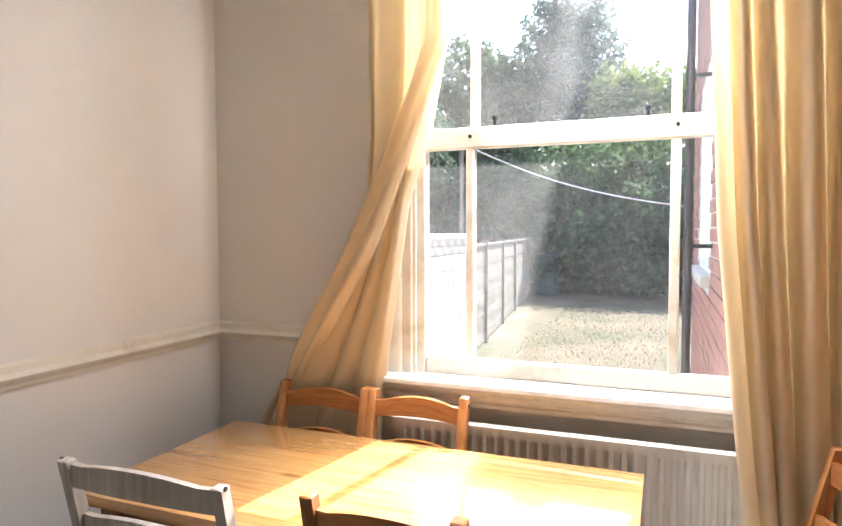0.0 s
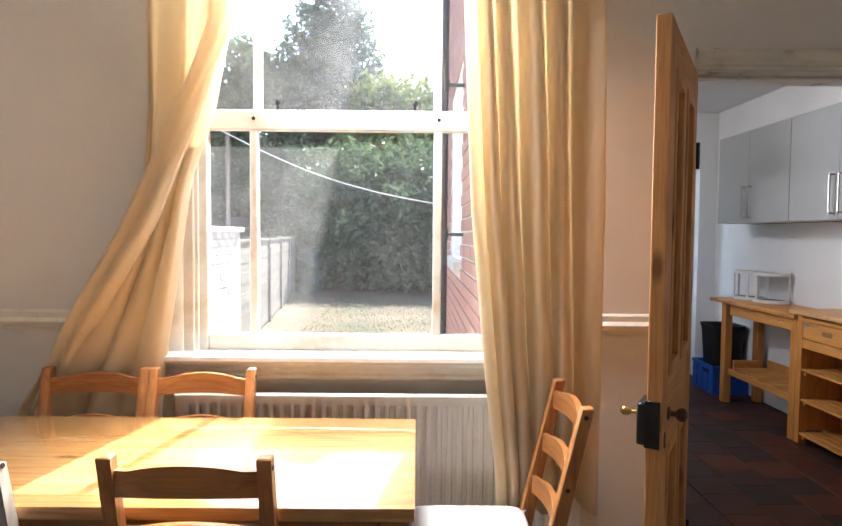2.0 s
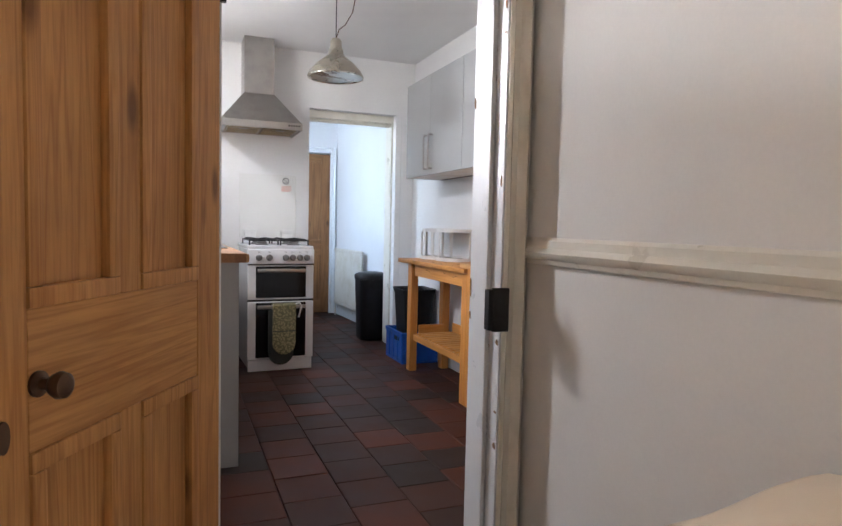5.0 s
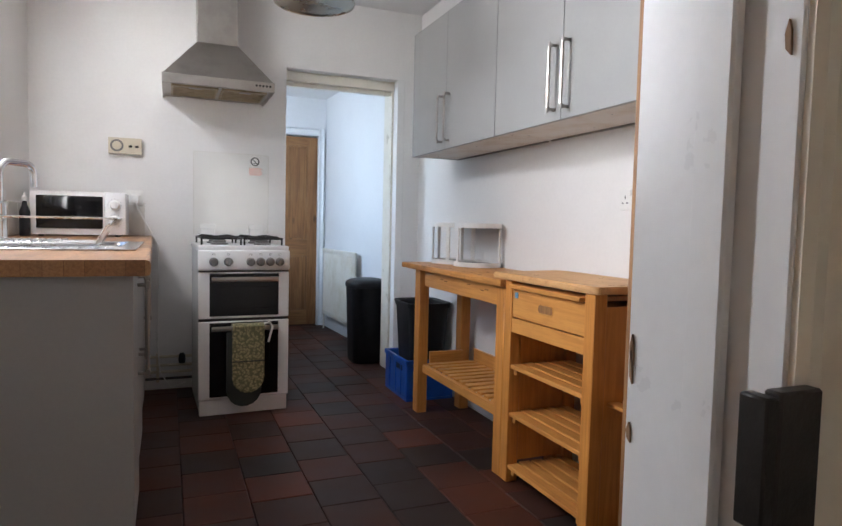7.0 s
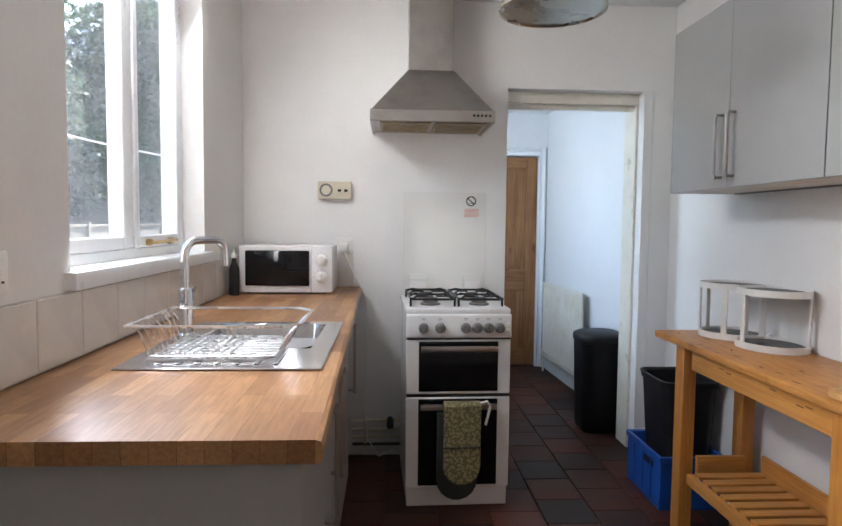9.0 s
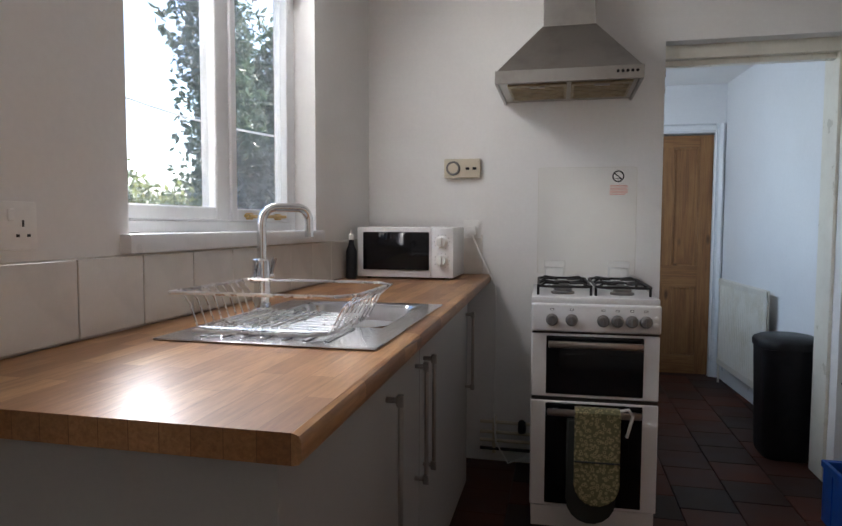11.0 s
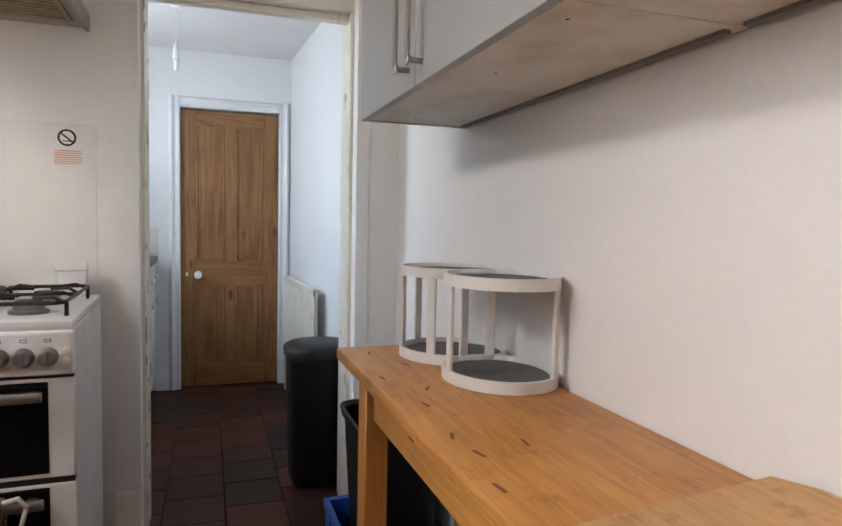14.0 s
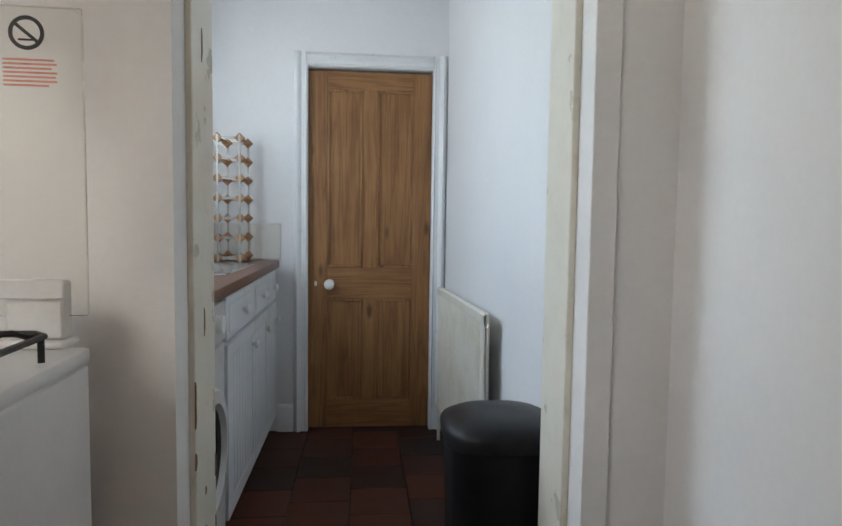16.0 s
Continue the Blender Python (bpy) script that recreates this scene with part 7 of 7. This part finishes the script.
tree("conifer_tree", "tall dark conifer behind the garden", -1.8, 18.5, 8.5, 0.22, [(-1.8, 18.5, 2.8, 1.6, 1.4, 1.8), (-1.9, 18.5, 4.4, 1.5, 1.4, 1.7), (-1.7, 18.5, 6.0, 1.2, 1.1, 1.6), (-1.8, 18.5, 7.6, 0.8, 0.7, 1.5), (-2.7, 18.3, 4.6, 0.9, 0.9, 1.5), (-2.6, 18.4, 6.3, 0.7, 0.8, 1.5)], 20000, 0.11, LEAFC, 13)
tree("broadleaf_tree", "light green tree with sunlit leaves behind the garden", -0.4, 16.8, 4.6, 0.14, [(-0.9, 16.8, 3.2, 1.0, 0.9, 0.9), (-0.2, 16.9, 4.1, 1.0, 0.9, 0.9), (0.6, 16.8, 3.4, 1.1, 0.9, 1.0), (-0.6, 17.0, 4.8, 0.7, 0.7, 0.7), (0.3, 16.7, 4.6, 0.9, 0.8, 0.8)], 15000, 0.085, LEAFL, 14)
tree("broadleaf_tree", "light green tree with sunlit leaves behind the garden", 2.2, 17.0, 5.0, 0.16, [(1.7, 17.0, 3.4, 1.2, 1.0, 1.1), (2.7, 17.1, 4.0, 1.1, 1.0, 1.1), (3.7, 17.2, 3.4, 1.2, 1.0, 1.2), (1.3, 17.2, 4.4, 0.8, 0.7, 0.8)], 13000, 0.085, LEAFL, 15)
tree("broadleaf_tree", "tall dark tree beyond the garden wall", -4.3, 12.4, 7.5, 0.14, [(-4.2, 12.4, 3.0, 0.65, 0.8, 1.2), (-4.4, 12.3, 4.6, 0.7, 0.8, 1.2), (-4.0, 12.6, 2.0, 0.7, 0.8, 0.8), (-4.2, 12.4, 6.2, 0.6, 0.7, 1.0)], 6500, 0.085, LEAFC, 16)
tree("garden_bush", "pale green hedge beyond the garden wall", -7.2, 12.2, 2.2, 0.08, [(-6.2, 12.0, 1.2, 1.0, 0.8, 0.9), (-7.6, 12.2, 1.4, 1.2, 0.8, 1.1), (-9.0, 12.2, 1.3, 1.1, 0.8, 1.0), (-5.0, 12.4, 1.0, 0.8, 0.7, 0.8)], 9000, 0.08, LEAFL, 17)

tree("broadleaf_tree", "tall dense tree behind the far garden fence", -4.4, 17.6, 6.5, 0.16, [(-4.0, 17.6, 4.0, 1.4, 1.0, 1.5), (-5.3, 17.6, 3.8, 1.4, 1.0, 1.5), (-3.6, 17.7, 5.4, 1.1, 0.9, 1.1), (-4.9, 17.7, 5.6, 1.3, 0.9, 1.2), (-6.5, 17.6, 4.4, 1.3, 0.9, 1.6)], 15000, 0.11, LEAFD, 18)

# fences
def fence_panel(x0, y0, x1, y1, top, boards):
    f = thing("garden_fence", "weathered grey wooden fence panel with overlapping boards", "fence", (x0, y0, -0.13), group="garden fence panels")
    a, b = Vector((x0, y0, 0)), Vector((x1, y1, 0))
    d = (b - a).normalized()
    L = (b - a).length
    m = Matrix.Translation(a) @ Matrix.Rotation(math.atan2(d.y, d.x), 4, "Z")
    def put(name, *q):
        bm = B(*q)
        bmesh.ops.transform(bm, matrix=m, verts=bm.verts)
        part(name, bm, FENCEW, f)
    put("post", -0.045, -0.045, -0.20, 0.045, 0.045, top + 0.06)
    h = (top + 0.10) / boards
    for k in range(boards):
        z = -0.10 + k * h
        put("board", 0.046, -0.014 + 0.006 * (k % 2), z, L - 0.046, 0.002 + 0.006 * (k % 2), z + h * 1.08)
    for k in range(1, 4):
        put("batten", L * k / 4 - 0.02, 0.010, -0.10, L * k / 4 + 0.02, 0.030, top)
    put("capping", 0.0, -0.03, top + 0.001, L, 0.03, top + 0.03)


for k in range(5):
    fence_panel(-1.40 - k * 0.20, 6.5 + k * 1.75, -1.60 - k * 0.20, 8.25 + k * 1.75, 1.17, 10)
for k in range(4):
    fence_panel(-9.8 + k * 1.8, 19.0, -8.0 + k * 1.8, 19.0, 1.72, 11)

# whitewashed garden wall
gw = thing("garden_wall", "whitewashed brick garden wall with a stone coping", "wall", (-1.30, 4.3, -0.13), kind="structure")
part("core", B(-1.395, WB + 0.02, -0.13, -1.205, 6.35, 1.285), MORTAR, gw)
part("coping", B(-1.44, WB + 0.02, 1.286, -1.165, 6.37, 1.335, 0.008), WBRICK, gw)
brick_me = [finish(B(-0.012, -0.1075, -0.0325, 0.0, 0.1075, 0.0325, 0.003), "brick", WBRICK, 0), finish(B(-0.012, -0.051, -0.0325, 0.0, 0.051, 0.0325, 0.003), "brick", WBRICK, 0)]
rb = random.Random(8)
for row in range(19):
    y = WB + 0.03 + (0.0 if row % 2 else 0.1125)
    while y + 0.215 < 6.35:
        o = new("brick", brick_me[0])
        o.parent = gw
        o.location = Vector((-1.196 + rb.uniform(-0.003, 0.003), y + 0.1075, -0.09 + row * 0.075)) - ORIGIN[gw.name]
        y += 0.225

# kitchen outer brick face beside the window
ko = thing("kitchen_outer_wall", "red brick outer wall of the kitchen seen through the window", "wall", (KO, 4.0, -0.13), kind="structure")
part("mortar_face", B(KO - 0.004, WB + 0.001, -0.13, KO - 0.0005, KX0 - 0.001, 4.55), MORTAR, ko)
part("mortar_face", B(KO - 0.004, KX0 - 0.001, -0.13, KO - 0.0005, KX1 + 0.001, KZ0 - 0.02), MORTAR, ko)
part("mortar_face", B(KO - 0.004, KX0 - 0.001, KZ1 + 0.001, KO - 0.0005, KX1 + 0.001, 4.55), MORTAR, ko)
part("mortar_face", B(KO - 0.004, KX1 + 0.001, -0.13, KO - 0.0005, FB - 0.02, 4.55), MORTAR, ko)
part("stone_sill", B(KO - 0.06, KX0 - 0.06, KZ0 - 0.07, KO + 0.03, KX1 + 0.06, KZ0 - 0.005, 0.006), PALESLAB, ko, "grey stone sill")
rbrick = finish(B(0.0, -0.1075, -0.0325, 0.012, 0.1075, 0.0325, 0.003), "brick", RBRICK, 0)
rest = bmesh.new()
count = 0
for row in range(62):
    z = -0.09 + row * 0.075
    y = WB + 0.01 + (0.0 if row % 2 else 0.1125)
    while y + 0.215 < FB - 0.02:
        if not (y + 0.215 > KX0 - 0.01 and y < KX1 + 0.01 and z + 0.033 > KZ0 - 0.08 and z - 0.033 < KZ1 + 0.01):
            if count < 290 and z > 0.6 and y < 5.2:
                o = new("brick", rbrick)
                o.parent = ko
                o.location = Vector((KO - 0.0145 + rb.uniform(-0.002, 0.002), y + 0.1075, z)) - ORIGIN[ko.name]
                count += 1
            else:
                box(rest, KO - 0.0145, y, z - 0.0325, KO - 0.0025, y + 0.215, z + 0.0325)
        y += 0.225
o = part("brickwork", rest, RBRICK, ko)
o["kind"] = "stuff"
part("upper_wall", B(KO, WB + 0.001, 2.69, KO + 0.2, FB - 0.02, 4.56), MORTAR, ko)
S("roof_kitchen", B(KO + 0.001, WB, 2.601, KE + 0.3, FB - 0.02, 2.68, 0.01), ROOFM, "slate roof over the kitchen", "roof")
S("roof_utility", B(UX - 0.25, FB - 0.019, 2.601, KE + 0.3, UY + 0.3, 2.68, 0.01), ROOFM, "slate roof over the utility room", "roof")

PXO, PYO = 0.732, 3.65
dp = thing("drainpipe", "black cast iron drainpipe on the house wall", "drainpipe", (PXO, PYO, -0.1))
part("pipe", rod(bmesh.new(), (PXO, PYO, -0.12), (PXO, PYO, 4.55), 0.021, 14), PIPEB, dp)
for z in (0.4, 1.25, 2.1, 3.0):
    part("collar", lathe(bmesh.new(), [(0.027, 0), (0.027, 0.06)], Matrix.Translation((PXO, PYO, z)), 14), PIPEB, dp)
    part("bracket", B(PXO, PYO - 0.008, z + 0.02, KO - 0.014, PYO + 0.008, z + 0.04), PIPEB, dp)

cbn = thing("compost_bin", "dark green plastic compost bin by the fence", "compost bin", (-2.02, 15.2, -0.13))
part("body", lathe(bmesh.new(), [(0.29, -0.13), (0.285, 0.0), (0.27, 0.2), (0.265, 0.21), (0.255, 0.4), (0.25, 0.41), (0.235, 0.55)], Matrix.Translation((-2.02, 15.2, 0)), 24), COMPOST, cbn)
part("lid", lathe(bmesh.new(), [(0.245, 0.55), (0.245, 0.58), (0.20, 0.605), (0, 0.62)], Matrix.Translation((-2.02, 15.2, 0)), 24), COMPOST, cbn)
for k in range(6):
    a = radians(k * 60 + 20)
    part("rib", rod(bmesh.new(), (-2.02 + 0.285 * math.cos(a), 15.2 + 0.285 * math.sin(a), -0.12), (-2.02 + 0.24 * math.cos(a), 15.2 + 0.24 * math.sin(a), 0.54), 0.012, 6), COMPOST, cbn)

cbn.scale = (1.15, 1.15, 1.35)

wl = thing("washing_line", "white washing line sagging across the garden", "washing line", (0, 6.0, 1.7))
a, b = Vector((-1.35, 5.8, 2.28)), Vector((0.83, 5.8, 1.55))
part("cord", tube(bmesh.new(), [a.lerp(b, k / 16) - Vector((0, 0, 0.12 * math.sin(math.pi * k / 16))) for k in range(17)], 0.006, 6), WHITEP, wl)
part("post", rod(bmesh.new(), (-1.35, 6.43, -0.13), (-1.35, 6.43, 2.32), 0.022, 10), FENCEW, wl, "wooden line post")
part("tie", rod(bmesh.new(), (-1.35, 5.8, 2.28), (-1.35, 6.43, 2.28), 0.006, 6), WHITEP, wl)
part("hook", B(0.82, 5.79, 1.53, KO - 0.001, 5.81, 1.57), PIPEB, wl)

gt = thing("garden_table", "small white folding table standing on the lawn", "table", (1.02, 7.3, -0.13))
part("tabletop", B(0.93, 7.0, 0.56, 1.40, 7.5, 0.60, 0.006), WHITEP, gt)
for x0, x1 in ((0.97, 1.36), (1.36, 0.97)):
    for y in (7.04, 7.46):
        part("leg", rod(bmesh.new(), (x0, y, -0.13), (x1, y, 0.56), 0.012, 8), WHITEP, gt)

nb = thing("neighbour_house", "neighbouring house with a dark gutter beyond the garden wall", "house", (-4.2, 5.0, -0.13))
part("wall", B(-5.5, 2.6, -0.13, -3.2, 5.9, 2.62), WBRICK, nb)
part("roof", prism(bmesh.new(), [(-5.8, 2.62), (-2.95, 2.62), (-2.95, 2.72), (-4.35, 3.7), (-5.8, 2.72)], "y", 2.5, 6.1), ROOFM, nb)
part("gutter", rod(bmesh.new(), (-2.92, 2.5, 2.62), (-2.92, 6.1, 2.62), 0.05, 10), PIPEB, nb)

# tufts of dry grass
rs = np.random.RandomState(3)
n = 10000
gx, gy = rs.uniform(-1.15, 4.5, n), 5.7 + rs.rand(n) ** 0.9 * 9.5
gh, ga = rs.uniform(0.015, 0.05, n), rs.uniform(0, 6.283, n)
P = np.stack([np.stack([gx - 0.006 * np.cos(ga), gy - 0.006 * np.sin(ga), np.full(n, -0.131)], 1), np.stack([gx + 0.006 * np.cos(ga), gy + 0.006 * np.sin(ga), np.full(n, -0.131)], 1), np.stack([gx + rs.normal(0, 0.02, n), gy + rs.normal(0, 0.02, n), -0.13 + gh], 1)], 1)
me = bpy.data.meshes.new("grass")
me.from_pydata(P.reshape(-1, 3).tolist(), [], np.arange(n * 3).reshape(n, 3).tolist())
me.materials.append(leaf_mat("grass_blade", (0.08, 0.085, 0.035), (0.24, 0.20, 0.11)))
tagged(new("grass", me), "short dry grass blades on the lawn", "grass", kind="stuff")

# ---- kitchen floor tiles ----
def tile_mat():
    m, nt, bs = nodes_of("quarry_tile")
    oi = nt.nodes.new("ShaderNodeObjectInfo")
    v = coords(nt)
    big, fine = noise_tex(nt, v, 5, 5), noise_tex(nt, v, 120, 4)
    c = ramp(nt, oi.outputs["Random"], [(0.0, (0.024, 0.016, 0.014)), (0.2, (0.040, 0.018, 0.013)), (0.5, (0.068, 0.022, 0.013)), (0.8, (0.105, 0.030, 0.016)), (1.0, (0.050, 0.020, 0.014))])
    c = mixc(nt, 0.8, c, ramp(nt, big, [(0.3, (0.55, 0.52, 0.50)), (0.7, (1.15, 1.1, 1.05))]), "MULTIPLY")
    nt.links.new(c, bs.inputs["Base Color"])
    r = math_node(nt, "MULTIPLY_ADD", big, 0.35)
    r.node.inputs[2].default_value = 0.38
    bs.inputs["Specular IOR Level"].default_value = 0.32
    nt.links.new(r, bs.inputs["Roughness"])
    bump(nt, bs, math_node(nt, "ADD", fine, big), 0.12, 0.004)
    return m


QT = tile_mat()
TS = 0.228
qt_me = [finish(B(-TS / 2 + 0.0015, -TS / 2 + 0.0015, -0.016, TS / 2 - 0.0015, TS / 2 - 0.0015, 0.0, 0.003), "tile", QT, 0) for _ in range(2)]
fk = bpy.data.objects["floor_kitchen"]
rt = random.Random(21)
ncol = 11
for c in range(ncol):
    x = 0.86 + TS * (c + 0.5)
    y = WB + 0.002 - (TS / 2 if c % 2 else 0.0)
    while y < UY:
        if y > WB - 0.01 or c % 2 == 0:
            o = new("tile", qt_me[0])
            o.parent = fk
            o.location = Vector((x, y + TS / 2, rt.uniform(-0.0015, 0.0))) - ORIGIN[fk.name]
            o.rotation_euler = (rt.uniform(-0.003, 0.003), rt.uniform(-0.003, 0.003), math.pi * rt.randrange(2))
        y += TS
